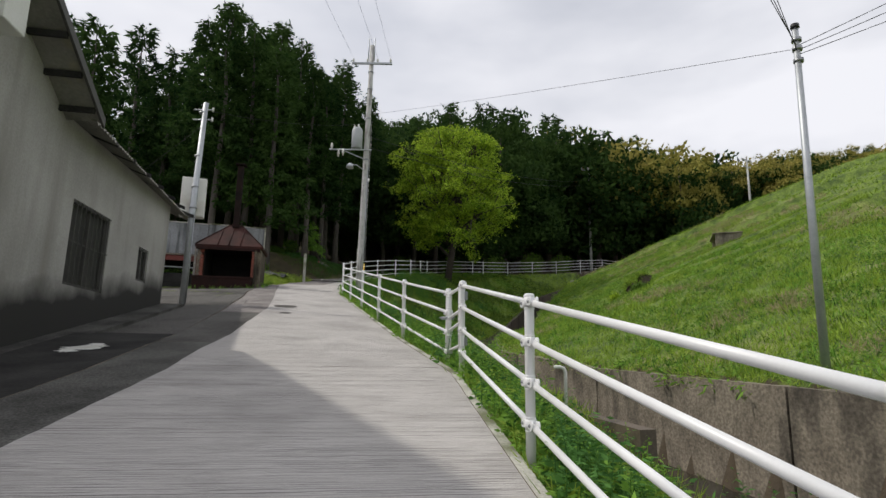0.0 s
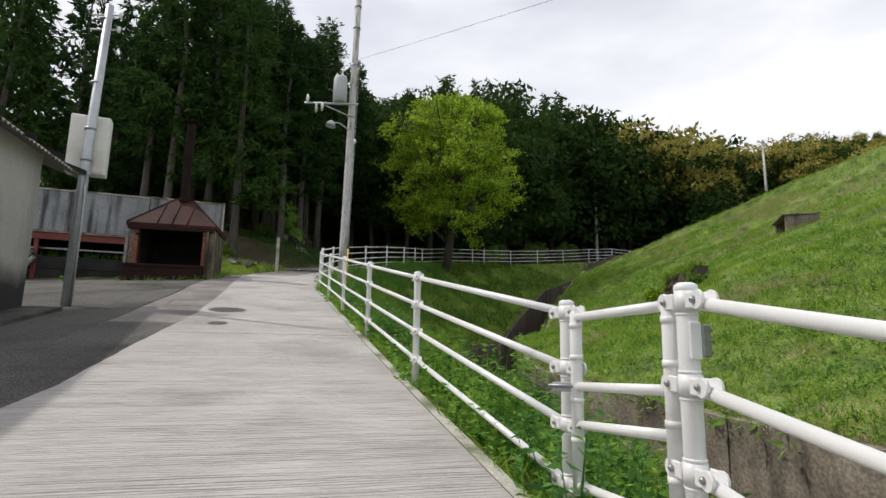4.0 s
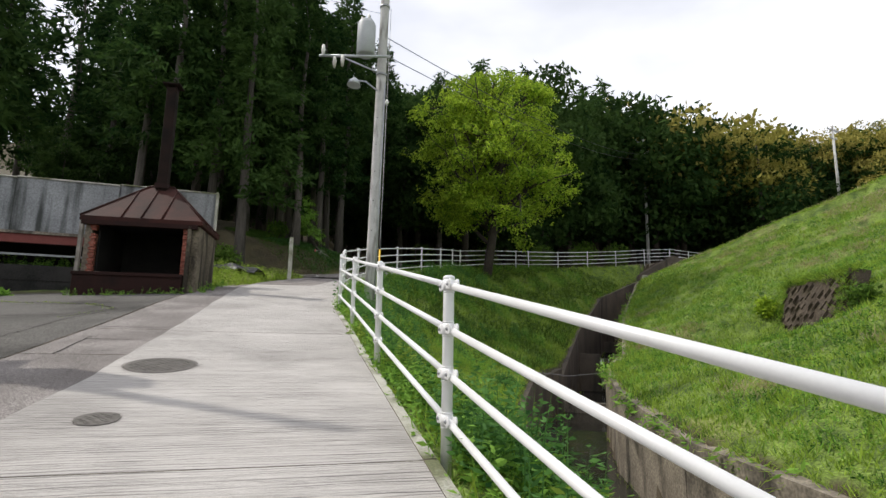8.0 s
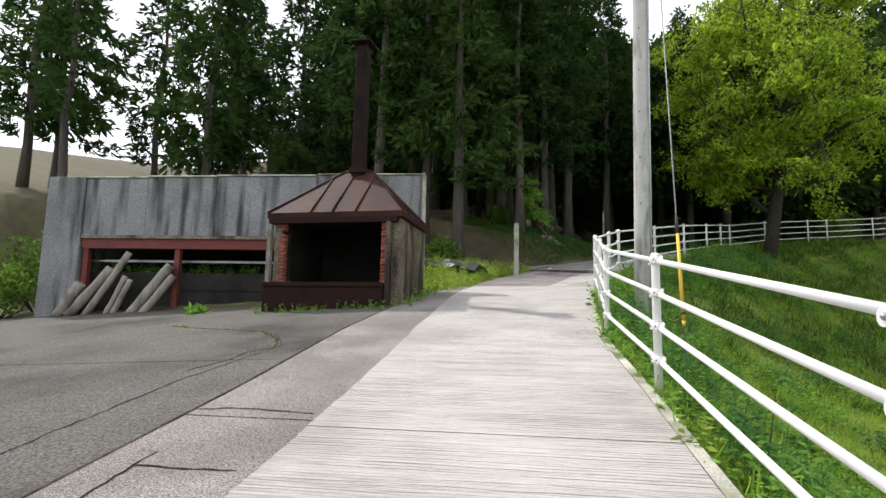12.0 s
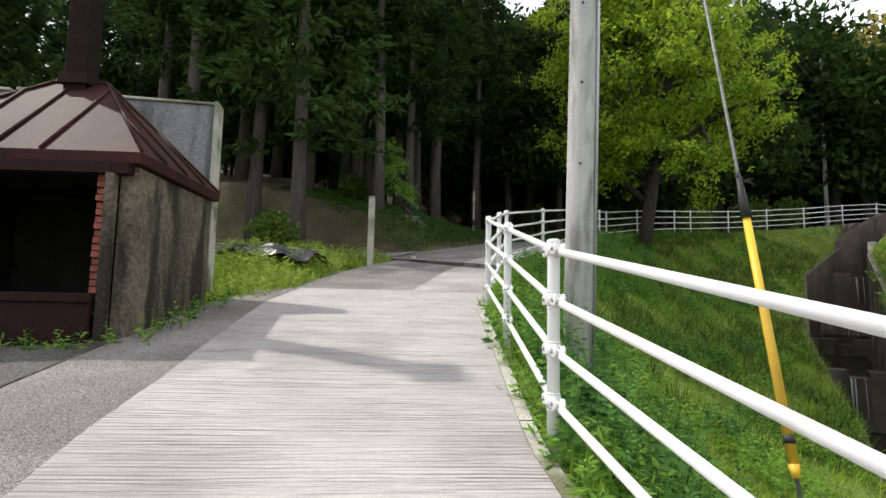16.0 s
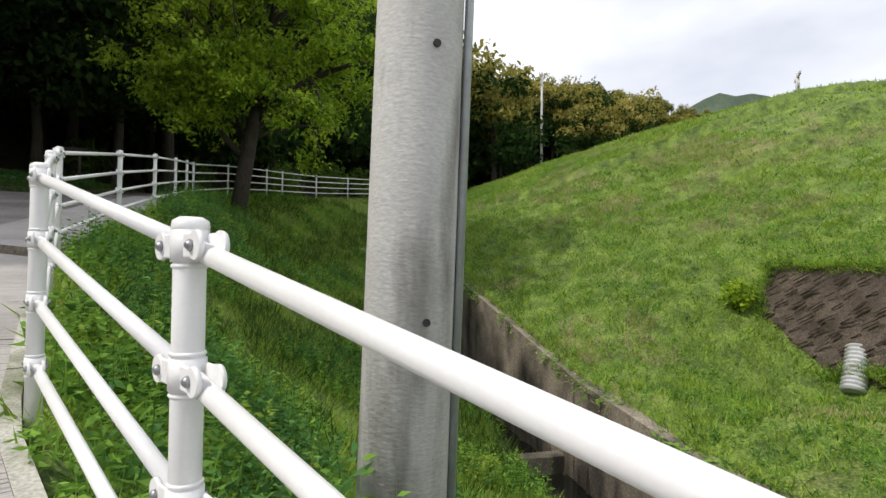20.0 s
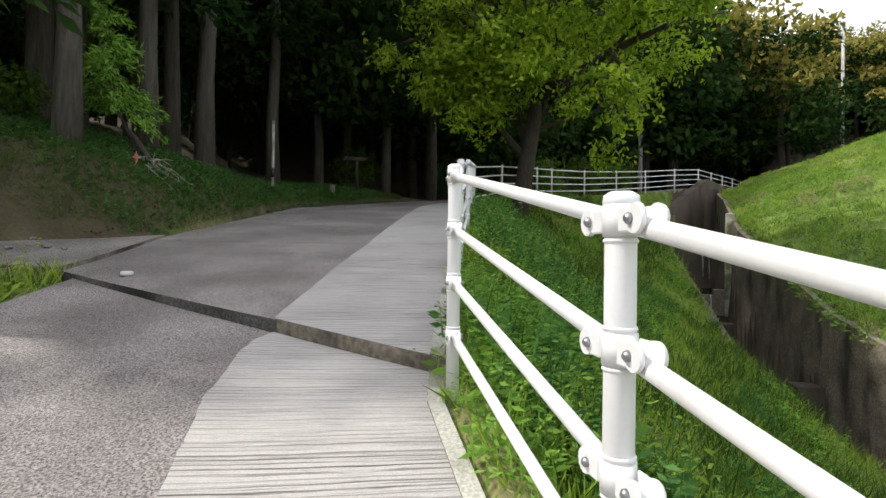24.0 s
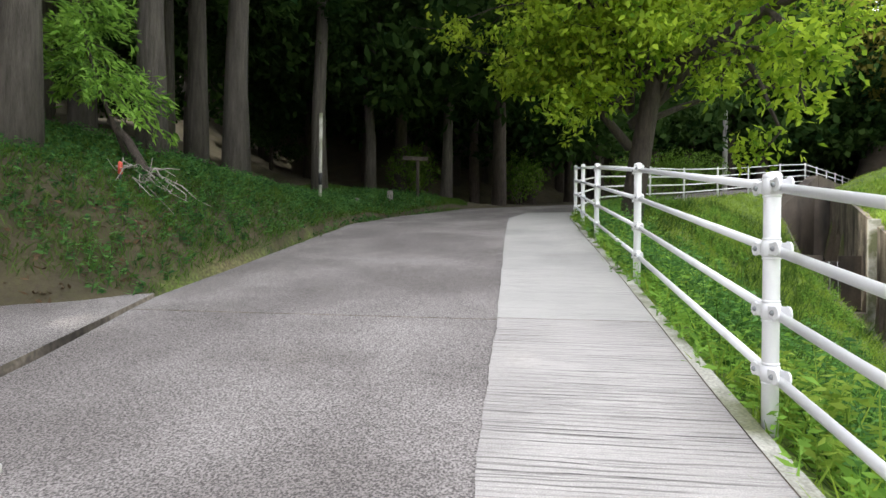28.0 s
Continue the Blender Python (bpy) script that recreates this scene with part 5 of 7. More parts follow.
piped("lamp_head", [(-3.80, 22.15, 8.98), (-3.81, 22.14, 8.9), (-3.82, 22.13, 8.78)], [0.05, 0.13, 0.17], M_STEEL, lamp, "round street-lamp head", 14)
piped("conduit", [pole_at(z) + Vector((0.122, -0.088, 0)) for z in (3.2, 6.0, 9.0)], 0.014, M_STEEL, upole, seg=8)
for z in (9.3, 11.2, 12.6, 13.4):
    piped("band", [pole_at(z - 0.03), pole_at(z + 0.03)], [0.165 - 0.004 * (z - 3)] * 2, M_BOLT, upole, seg=18)

stay = thing("guy_wire", "guy wire with a yellow plastic guard beside the fence", "guy wire")
S1 = Vector((-2.76, 20.27, 4.355))
S0 = S1 + Vector((-0.032, 0.299, 1.0)) * 6.6
S2 = S1 + (S1 - S0).normalized() * 1.06
piped("wire", [S0, S1, S2 + (S1 - S0).normalized() * 0.9], 0.008, M_WIRE, stay, seg=6)
piped("guard", [S1 - Vector((0, 0, 0)), S1.lerp(S2, 0.5), S2], [0.017, 0.019, 0.019], M_YELLOW, stay, "yellow plastic guard", 14)
piped("sleeve", [S1 + (S0 - S1).normalized() * 0.22, S1 + (S0 - S1).normalized() * 0.1, S1 - (S0 - S1).normalized() * 0.02], [0.009, 0.018, 0.024], M_BLACK, stay,
      "black tape and ties", 10)
rnd = random.Random(5)
for k in range(7):
    c = S1 + (S0 - S1).normalized() * rnd.uniform(0.03, 0.2)
    a = rnd.uniform(0, 6.28)
    piped("tie", [c, c + Vector((math.cos(a) * 0.03, math.sin(a) * 0.03, 0.012)), c + Vector((math.cos(a) * 0.055, math.sin(a) * 0.055, -0.008))], 0.0028, M_BLACK, stay, seg=5)
for k in (0.80, 0.90):
    piped("tape", [S1.lerp(S2, k), S1.lerp(S2, k + 0.03)], 0.0215, M_BLACK, stay, seg=12)
piped("foot", [S2, S2 - (S0 - S1).normalized() * 0.05], [0.021, 0.014], M_YELLOW, stay, seg=10)
ball = S0.lerp(S1, 0.45)
piped("strain_insulator", [ball + Vector((0, 0, 0.07)), ball, ball - Vector((0, 0, 0.07))], [0.02, 0.05, 0.02], M_BOX, stay, seg=10)

# ---------- steel pole on the hill side ----------
RZ = ground_z(5.75, 7.6)
rpole = thing("steel_pole", "slender galvanised steel pole on the grassy hill foot", "utility pole")
piped("shaft", [(5.60, 7.55, RZ - 0.3), (5.65, 7.55, 3.5), (5.70, 7.54, 6.22)], [0.06, 0.054, 0.045], M_STEEL, rpole, seg=14)
piped("cap", [(5.70, 7.54, 6.2), (5.70, 7.54, 6.27)], [0.065, 0.06], M_BLACK, rpole, seg=12)
for z in (5.65, 5.85, 6.0):
    piped("band", [(5.705, 7.545, z - 0.03), (5.705, 7.545, z + 0.03)], 0.072, M_BOLT, rpole, seg=12)


def wire(name, a, b, sag, r=0.012, label="thin black overhead wire between the poles"):
    a, b = Vector(a), Vector(b)
    t = thing(name, label, "overhead wire", group="overhead wires")
    piped("strand", [a.lerp(b, k / 16) - Vector((0, 0, sag * 4 * (k / 16) * (1 - k / 16))) for k in range(17)], r, M_BLACK, t, seg=5)


wire("overhead_wire", (5.70, 7.54, 5.85), pole_at(11.4), 0.06, 0.0045)
wire("overhead_wire", (-6.65, 14.42, 7.8), pole_at(11.0), 0.25, 0.005)
for dx in (0.0, 0.25, 0.5):
    wire("overhead_wire", (5.70, 7.54, 5.9 - dx * 0.2), (2.0 + dx, 4.2, 7.2), 0.05, 0.006)
    wire("overhead_wire", (5.70, 7.54, 5.9 - dx * 0.3), (18.0, 6.0 + 3 * dx, 12.5 - 2 * dx), 0.2, 0.006)
for x in (-0.78, 0.30, 0.88):
    c = pole_at(14.0) + Vector((x, -0.16, 0))
    wire("overhead_wire", c, (c.x - 2.5 + x, -6.0, 16.5), 0.5, 0.005)
wire("overhead_wire", pole_at(10.4), (16.6, 59.4, 20.5), 0.8, 0.012)
wire("overhead_wire", pole_at(9.9), (16.6, 59.4, 20.0), 0.8, 0.012)
wire("overhead_wire", (-6.72, 14.42, 7.3), (-13.5, 18.5, 4.8), 0.05, 0.005, "thin guy wire from the mast to behind the building")

# ---------- plants ----------


def quads(name, v, material):
    """A mesh of loose four-cornered leaves; v: n x 4 x 3."""
    n = len(v)
    me = bpy.data.meshes.new(name)
    me.vertices.add(n * 4)
    me.vertices.foreach_set("co", np.asarray(v, dtype=np.float32).ravel())
    me.loops.add(n * 4)
    me.loops.foreach_set("vertex_index", np.arange(n * 4, dtype=np.int32))
    me.polygons.add(n)
    me.polygons.foreach_set("loop_start", np.arange(0, n * 4, 4, dtype=np.int32))
    me.materials.append(material)
    me.update()
    me.validate()
    return me


def unit(v):
    return v / np.maximum(np.linalg.norm(v, axis=-1, keepdims=True), 1e-9)


def leaf_quads(p, axis, length, width, rnd, fold=0.25):
    """Pointed leaves from p along axis, each a folded diamond."""
    n = len(p)
    axis = unit(axis)
    side = unit(np.cross(axis, unit(rnd.normal(size=(n, 3)))))
    nrm = np.cross(side, axis)
    length, width = np.broadcast_to(length, n)[:, None], np.broadcast_to(width, n)[:, None]
    a, d = p, p + axis * length
    mid = p + axis * length * 0.45
    b = mid + side * width * 0.5 + nrm * width * fold
    c = mid - side * width * 0.5 + nrm * width * fold
    return np.stack([a, b, d, c], 1)


def trunk_mesh(name, pts, radii, material, seg=9):
    bm = bmesh.new()
    tube(bm, pts, radii, seg)
    me = bpy.data.meshes.new(name)
    bm.to_mesh(me)
    bm.free()
    me.materials.append(material)
    return me


def cedar_meshes(seed, h, low, nb=170, big=1.0):
    """A tall cedar: straight trunk, uneven drooping sprays with gaps from `low` of its height up."""
    rnd = np.random.RandomState(seed)
    pts = [(rnd.uniform(-0.08, 0.08) * k, rnd.uniform(-0.08, 0.08) * k, h * k / 6 - 0.4) for k in range(7)]
    trunk = trunk_mesh("trunk", pts, [0.30, 0.22, 0.19, 0.155, 0.12, 0.07, 0.02], M_BARK, 10)
    ps, axs = [], []
    lobes = rnd.uniform(0.55, 1.2, 24)
    for i in range(nb):
        t = low + (0.99 - low) * (i / nb) ** 0.95
        z = h * t
        a = i * 2.4 + rnd.uniform(-0.5, 0.5)
        uneven = lobes[int(t * 9.0) + int((a % 6.28) / 2.1) * 8] if int(t * 9.0) + int((a % 6.28) / 2.1) * 8 < 24 else 0.8
        if rnd.random_sample() < 0.14 + 0.22 * max(0.0, t - 0.55):
            continue
        reach = (0.35 + 2.9 * (1 - (t - low) / (1 - low)) ** 0.7) * rnd.uniform(0.6, 1.1) * uneven * (1 if t > low + 0.08 else rnd.uniform(0.4, 1.0))
        m = int((5 + reach * 6) / big)
        f = rnd.uniform(0.3, 1.0, m) ** 0.7
        c = np.stack([np.cos(a) * f * reach, np.sin(a) * f * reach, z + 0.25 * f * reach - 0.32 * (f * reach) ** 1.6 * 0.5], -1)
        c = c + rnd.normal(scale=(0.15, 0.15, 0.10), size=(m, 3))
        ax = np.stack([np.cos(a) * 0.8 + rnd.normal(scale=0.5, size=m), np.sin(a) * 0.8 + rnd.normal(scale=0.5, size=m), rnd.normal(-0.35, 0.4, m)], -1)
        ps.append(c)
        axs.append(ax)
    p, ax = np.concatenate(ps), np.concatenate(axs)
    n = len(p)
    p3, ax3 = np.repeat(p, 3, 0) + rnd.normal(scale=0.09, size=(3 * n, 3)), np.repeat(ax, 3, 0) + rnd.normal(scale=0.5, size=(3 * n, 3))
    v = leaf_quads(p3, ax3, rnd.uniform(0.24, 0.56, 3 * n) * big, rnd.uniform(0.08, 0.17, 3 * n) * big, rnd)
    return trunk, quads("crown", v, M_CEDAR)


def broad_meshes(seed, h, wide, material, bark, dense=1.0, low=0.16, top=None):
    """A round-crowned broadleaf: lumpy crown of leaf clumps with gaps."""
    rnd = np.random.RandomState(seed)
    trunk = trunk_mesh("trunk", [(0, 0, -0.4), (0.1, 0, h * 0.25), (0.0, 0.1, h * 0.5), (0.1, 0, h * 0.8)], [0.24, 0.18, 0.12, 0.04], bark, 8)
    lumps = []
    for _ in range(30):
        a, r = rnd.uniform(0, 6.28), wide * math.sqrt(rnd.uniform(0.05, 1)) * 0.75
        zz = h * (low + (0.94 - low) * (1 - 0.8 * (r / wide) ** 2) * rnd.uniform(0.1, 1))
        lumps.append((math.cos(a) * r, math.sin(a) * r, zz, wide * rnd.uniform(0.22, 0.4)))
    ps = []
    for x, y, z, r in lumps:
        m = int((90 * r ** 1.2 + 40) * dense)
        q = unit(rnd.normal(size=(m, 3))) * (r * rnd.uniform(0.6, 1.08, (m, 1)))
        q[:, 2] = q[:, 2] * 0.72
        ps.append(q + (x, y, z))
    p = np.concatenate(ps)
    p = np.repeat(p, 2, 0) + rnd.normal(scale=0.12, size=(2 * len(p), 3))
    v = leaf_quads(p, rnd.normal(size=p.shape) + (0, 0, -0.2), rnd.uniform(0.20, 0.42, len(p)) / dense ** 0.4, rnd.uniform(0.10, 0.22, len(p)) / dense ** 0.4, rnd)
    me = quads("crown", v, material)
    if top:
        me.materials.append(top)
        lit = np.repeat(np.concatenate([(q[:, 2] > z - 0.1 * r) & (z > h * 0.42) for (x, y, z, r), q in zip(lumps, ps)]), 2)
        me.polygons.foreach_set("material_index", lit.astype(np.int32))
    return trunk, me


def plant(kind, meshes, label, category, group, at, turn, size):
    t = thing(kind, label, category, at, turn, group)
    t.scale = (size, size, size * random.uniform(0.92, 1.12))
    share("trunk", meshes[0], t, Matrix())
    share("crown", meshes[1], t, Matrix())
    return t


CEDARS = [cedar_meshes(k, 17.0, lo) for k, lo in ((1, 0.22), (2, 0.34), (3, 0.26), (4, 0.30))]
FAR_CEDARS = [cedar_meshes(k, 17.0, lo, 120, 1.35) for k, lo in ((5, 0.22), (6, 0.30), (7, 0.16))]
EVERS = [broad_meshes(k, 12.0, 4.2, M_EVERGREEN, M_BARK_DARK, 0.75) for k in (11, 12, 13)]
FAR_EVERS = [broad_meshes(k, 12.0, 4.2, M_EVERGREEN, M_BARK_DARK, 0.32) for k in (14, 15, 16)]
GOLDS = [broad_meshes(k, 12.0, 4.6, M_EVERGREEN, M_BARK_DARK, 0.36, 0.16, M_GOLDEN) for k in (21, 22)]


def forest():
    rnd = random.Random(8)
    taken = []

    def grow(kind, meshes, label, category, group, at, turn, size):
        """Plants a tree, but keeps the cutting in front of the distant pole open."""
        ux, uy = -0.36, -0.933
        px, py = at[0] - 16.9, at[1] - 60.0
        ahead, aside = px * ux + py * uy, abs(px * uy - py * ux)
        if not (-0.5 < ahead < 24 and aside < 5.4):
            plant(kind, meshes, label, category, group, at, turn, size)

    def put(x, y, kind, size):
        if any((x - a) ** 2 + (y - b) ** 2 < 3.2 for a, b in taken):
            return
        if any((x - a) ** 2 + (y - b) ** 2 < 19 for a, b in ((16.2, 57.2), (15.2, 55.2), (36.0, 61.0), (33.0, 58.0))):
            return
        taken.append((x, y))
        z = ground_z(x, y)
        turn = rnd.uniform(0, 360)
        if kind == "cedar":
            grow("cedar_tree", rnd.choice(FAR_CEDARS if x < -17 or y > 50 else CEDARS), "tall dark cedar with a bare lower trunk in the wood", "tree", "cedar wood", (x, y, z), turn, size)
        elif kind == "ever":
            grow("evergreen_tree", rnd.choice(FAR_EVERS if x > 17 or x < -22 or y > 62 else EVERS), "dark evergreen broadleaf tree in the wood", "tree", "evergreen wood", (x, y, z), turn, size)
        else:
            grow("flowering_tree", rnd.choice(GOLDS), "evergreen tree topped with golden blossom on the far hillside", "tree", "golden hillside trees", (x, y, z), turn, size)

    # trees at the edge of the wood, near the end of the walk
    for x, y, k in ((-7.68, 39.35, 0.88), (-8.1, 36.5, 0.72), (-8.75, 34.75, 0.78), (-8.85, 41.05, 0.9), (-10.6, 37.9, 0.95), (-10.9, 40.6, 0.95), (-11.6, 35.6, 0.9), (-12.9, 38.6, 1.0), (-10.2, 43.0, 0.95), (-12.6, 42.2, 1.0), (-8.6, 44.2, 0.95), (-14.6, 36.4, 1.0), (-15.0, 40.0, 1.0), (-10.3, 45.6, 0.9), (-6.6, 45.2, 0.9), (-10.9, 35.4, 0.95), (-10.4, 32.4, 0.95), (-12.4, 33.4, 0.9), (-13.8, 32.0, 0.95), (-15.5, 33.0, 0.9)):
        put(x, y, "cedar", k)

    def wood(count, most, x0, x1, y0, y1, test, pick, size):
        n0 = len(taken)
        for _ in range(count):
            if len(taken) - n0 >= most:
                return
            x, y = rnd.uniform(x0, x1), rnd.uniform(y0, y1)
            s, d, _z = along(SPINE, np.array([x]), np.array([y]))
            if test(x, y, d[0]):
                put(x, y, pick(rnd.random()), rnd.uniform(*size))

    # cedar wood behind the shed and up the bank
    wood(400, 30, -34, -8.5, 27, 58, lambda x, y, d: d < -9.0 and not (x > -17.5 and y < 31.5), lambda r: "cedar", (0.72, 0.98))
    wood(300, 9, -40, -14, 30, 62, lambda x, y, d: d < -16, lambda r: "ever", (0.45, 0.75))
    # low dark trees between the trunks
    wood(400, 20, -26, -8, 34, 60, lambda x, y, d: d < -11.5, lambda r: "ever", (0.28, 0.46))

    def tops(x, y):
        """Height of the canopy: it falls towards the east."""
        h = float(np.interp(x * 57.7 / max(y - 2.3, 1), [-10, 0, 12, 16, 21, 27, 31, 36, 42, 48, 60, 75, 90], [28.5, 28.5, 28, 27, 25.6, 25.0, 24.2, 25.0, 25.0, 25.8, 25.4, 24.5, 23]))
        return 1.4 + (h - 1.4) * (y - 2.3) / 57.7

    def tall_wood(count, most, x0, x1, y0, y1, test, pick, lo=0.82):
        n0 = len(taken)
        for _ in range(count):
            if len(taken) - n0 >= most:
                return
            x, y = rnd.uniform(x0, x1), rnd.uniform(y0, y1)
            s, d, _z = along(SPINE, np.array([x]), np.array([y]))
            if test(x, y, d[0]):
                kind = pick(rnd.random())
                k = (tops(x, y) - ground_z(x, y)) / (16.5 if kind == "cedar" else 11.6) * rnd.uniform(lo, 1.0)
                put(x, y, kind, min(max(k, 0.35), 1.9))

    # mixed wood behind the far bend
    tall_wood(500, 46, -14, 20, 47, 64, lambda x, y, d: -16 < d < -6.5, lambda r: "cedar" if r < 0.35 else "ever", 0.7)
    tall_wood(300, 30, -14, 24, 46, 66, lambda x, y, d: -13 < d < -5.0, lambda r: "ever", 0.25)
    tall_wood(400, 40, -18, 30, 58, 80, lambda x, y, d: d < -14, lambda r: "ever" if r < 0.85 else "cedar", 0.85)
    # hillside beyond the grassy hill, its crowns turning gold
    tall_wood(1500, 95, 17, 48, 55, 78, lambda x, y, d: d < -3.5 or (d > 2.5 and y > 56 + 0.05 * x), lambda r: "gold" if r < 0.62 else "ever", 0.7)
    tall_wood(1500, 100, 30, 120, 60, 108, lambda x, y, d: d < -3.5 or (d > 2.5 and y > 52 + 0.2 * x), lambda r: "gold" if r < 0.75 else "ever", 0.75)


forest()


def spring_tree(at):
    """The fresh green tree by the road, limb by limb."""
    rnd = np.random.RandomState(7)
    tree = thing("maple_tree", "spreading broadleaf tree with fresh yellow-green leaves beyond the fence", "tree", at)
    bm = bmesh.new()
    tips = []

    def limb(p, d, length, r, depth):
        pts, rad = [Vector(p)], [r]
        n = 5
        q, w = Vector(p), Vector(d).normalized()
        for k in range(n):
            w = (w + Vector(rnd.normal(scale=0.13 if depth else 0.04, size=3)) + Vector((0, 0, 0.03))).normalized()
            q = q + w * length / n
            if depth and (q.x ** 2 + q.y ** 2) / 5.3 ** 2 + ((q.z - 4.9) / 4.6) ** 2 > 1:
                break
            pts.append(q.copy())
            rad.append(max(r * (1 - 0.62 * (k + 1) / n), 0.006))
            if depth >= 2 or k >= 2:
                tips.append((q.copy(), depth))
        if len(pts) < 2:
            return
        tube(bm, pts, rad, 8 if depth == 0 else 6 if depth < 3 else 4, caps=True)
        if depth < 4:
            kids = (5, 5, 4, 3)[depth]
            for j in range(kids):
                i = min(rnd.randint(1 if depth else 2, n + 1), len(pts) - 1)
                a = j * 2.4 + rnd.uniform(0, 1.5)
                sp = rnd.uniform(0.55, 1.1)
                e1 = w.orthogonal().normalized()
                e2 = w.cross(e1)
                nd = w * math.cos(sp) + (e1 * math.cos(a) + e2 * math.sin(a)) * math.sin(sp)
                nd.z = nd.z * (0.75 if depth < 2 else 0.5)
                limb(pts[i], nd, length * rnd.uniform(0.46, 0.66), rad[i] * 0.68, depth + 1)

    limb((0, 0, -0.3), (0.09, -0.02, 1), 7.6, 0.27, 0)
    limb((0.1, 0, 5.2), (-0.6, -0.4, 0.9), 2.8, 0.09, 1)
    limb((0.1, 0, 5.8), (0.6, -0.3, 0.9), 2.6, 0.09, 1)
    limb((0.1, 0, 6.4), (0.0, 0.5, 1.0), 2.6, 0.08, 1)
    limb((0.1, 0, 3.2), (0.4, 0.3, 1.0), 3.2, 0.12, 1)
    limb((0.1, 0, 4.0), (-0.4, 0.2, 1.1), 3.1, 0.11, 1)
    limb((0.05, 0, 1.9), (0.75, -0.25, 0.6), 3.0, 0.11, 1)
    limb((0.05, 0, 1.5), (-0.8, -0.3, 0.65), 2.7, 0.10, 1)
    limb((0.05, 0, 2.2), (-0.1, -0.9, 0.6), 2.6, 0.09, 1)
    for k in range(26):
        z = 1.9 + 0.26 * k
        a = k * 2.4
        limb((0.06, 0, z), (math.cos(a), math.sin(a), 0.45 + 0.035 * k), 4.0 * math.sqrt(max(0.12, 1 - ((z - 4.4) / 4.6) ** 2)), 0.075, 2)
    tree.scale = (1.06, 1.06, 1.24)
    part("trunk", bm, M_BARK_DARK, tree)
    base = np.array([tuple(q) for q, dep in tips])
    pick = base[rnd.permutation(len(base))[:2300]]
    c = np.repeat(pick, 7, 0) + rnd.normal(scale=(0.22, 0.22, 0.10), size=(len(pick) * 7, 3))
    c = c[(c[:, 2] > 1.5) | (np.hypot(c[:, 0], c[:, 1]) > 2.0) & (c[:, 2] > 1.0)]
    c = c[(np.hypot(c[:, 0], c[:, 1]) > 0.9) | (c[:, 2] > 4.2)]
    c = c[(c[:, 0] ** 2 + c[:, 1] ** 2) / 5.5 ** 2 + ((c[:, 2] - 4.9) / 4.7) ** 2 < 1.0]
    k = 4
    p = np.repeat(c, k, 0) + rnd.normal(scale=0.06, size=(len(c) * k, 3))
    ax = rnd.normal(size=p.shape) * (1, 1, 0.5) + (0, 0, -0.55)
    n = len(p)
    v = leaf_quads(p, ax, rnd.uniform(0.11, 0.22, n), rnd.uniform(0.055, 0.10, n), rnd)
    share("crown", quads("crown", v, M_SPRING), tree, Matrix())


spring_tree((0.62, 40.35, ground_z(0.62, 40.35)))


def shrub(at, size, material, seed, label):
    rnd = np.random.RandomState(seed)
    t = thing("shrub", label, "shrub", at, group="shrubs")
    bm = bmesh.new()
    for _ in range(7):
        d = unit(rnd.normal(size=3) * (1, 1, 0.3) + (0, 0, 1.0))
        tube(bm, [(0, 0, -0.1), tuple(d * size * 0.5), tuple(d * size * 0.95 + (0, 0, -0.05))], [0.02, 0.012, 0.004], 5)
    part("stem", bm, M_BARK_DARK, t)
    n = int(420 * size)
    p = unit(rnd.normal(size=(n, 3))) * (size * rnd.uniform(0.35, 1.0, (n, 1))) * (0.75, 0.75, 0.7) + (0, 0, size * 0.75)
    p = np.repeat(p, 3, 0) + rnd.normal(scale=0.04, size=(3 * n, 3))
    v = leaf_quads(p, rnd.normal(size=p.shape) + (0, 0, -0.1), rnd.uniform(0.08, 0.18, 3 * n), rnd.uniform(0.04, 0.09, 3 * n), rnd)
    share("foliage", quads("foliage", v, material), t, Matrix())


def scatter(n, x0, x1, y0, y1, test, seed):
    """Random places on the ground that pass a test of (s, d, cd, x, y)."""
    rnd = np.random.RandomState(seed)
    x, y = rnd.uniform(x0, x1, n), rnd.uniform(y0, y1, n)
    s, d, _ = along(SPINE, x, y)
    cs, cd, ct, cf = along(CHAN, x, y)
    ok = test(s - S_OFF, d, cd + CHAN_HALF, x, y)
    x, y = x[ok], y[ok]
    return np.stack([x, y, height(x, y)], -1), rnd


def tufts(name, label, material, pts, rnd, blades, length, width, lean=0.5):
    n = len(pts) * blades
    p = np.repeat(pts, blades, 0) + rnd.normal(scale=(0.05, 0.05, 0.0), size=(n, 3)) - (0, 0, 0.03)
    ax = rnd.normal(size=(n, 3)) * (lean, lean, 0.15) + (0, 0, 1)
    v = leaf_quads(p, ax, rnd.uniform(length[0], length[1], n), rnd.uniform(width[0], width[1], n), rnd, 0.1)
    ob = new(name, quads(name, v, material))
    return tagged(ob, label, "grass", kind="stuff")


BESIDE = lambda s: np.interp(s, [24, 25.6, 28, 30.3], [-3.1, -3.05, -3.4, -3.85])
VERGE = lambda s, d, cd, x, y: (d > 0.0) & (cd < -CHAN_HALF + 0.08)
pts, rnd = scatter(80000, -6, 12, -3, 50, VERGE, 1)
tufts("verge_grass", "lush green grass on the verge between fence and stream", M_GRASS, pts, rnd, 6, (0.08, 0.30), (0.007, 0.017), 0.65)
pts, rnd = scatter(60000, 1, 24, 2, 56, lambda s, d, cd, x, y: (cd > CHAN_HALF + 0.05) & (cd < 13), 2)
tufts("hill_grass", "short green meadow grass on the hill", M_GRASS, pts, rnd, 5, (0.06, 0.19), (0.008, 0.02), 0.8)
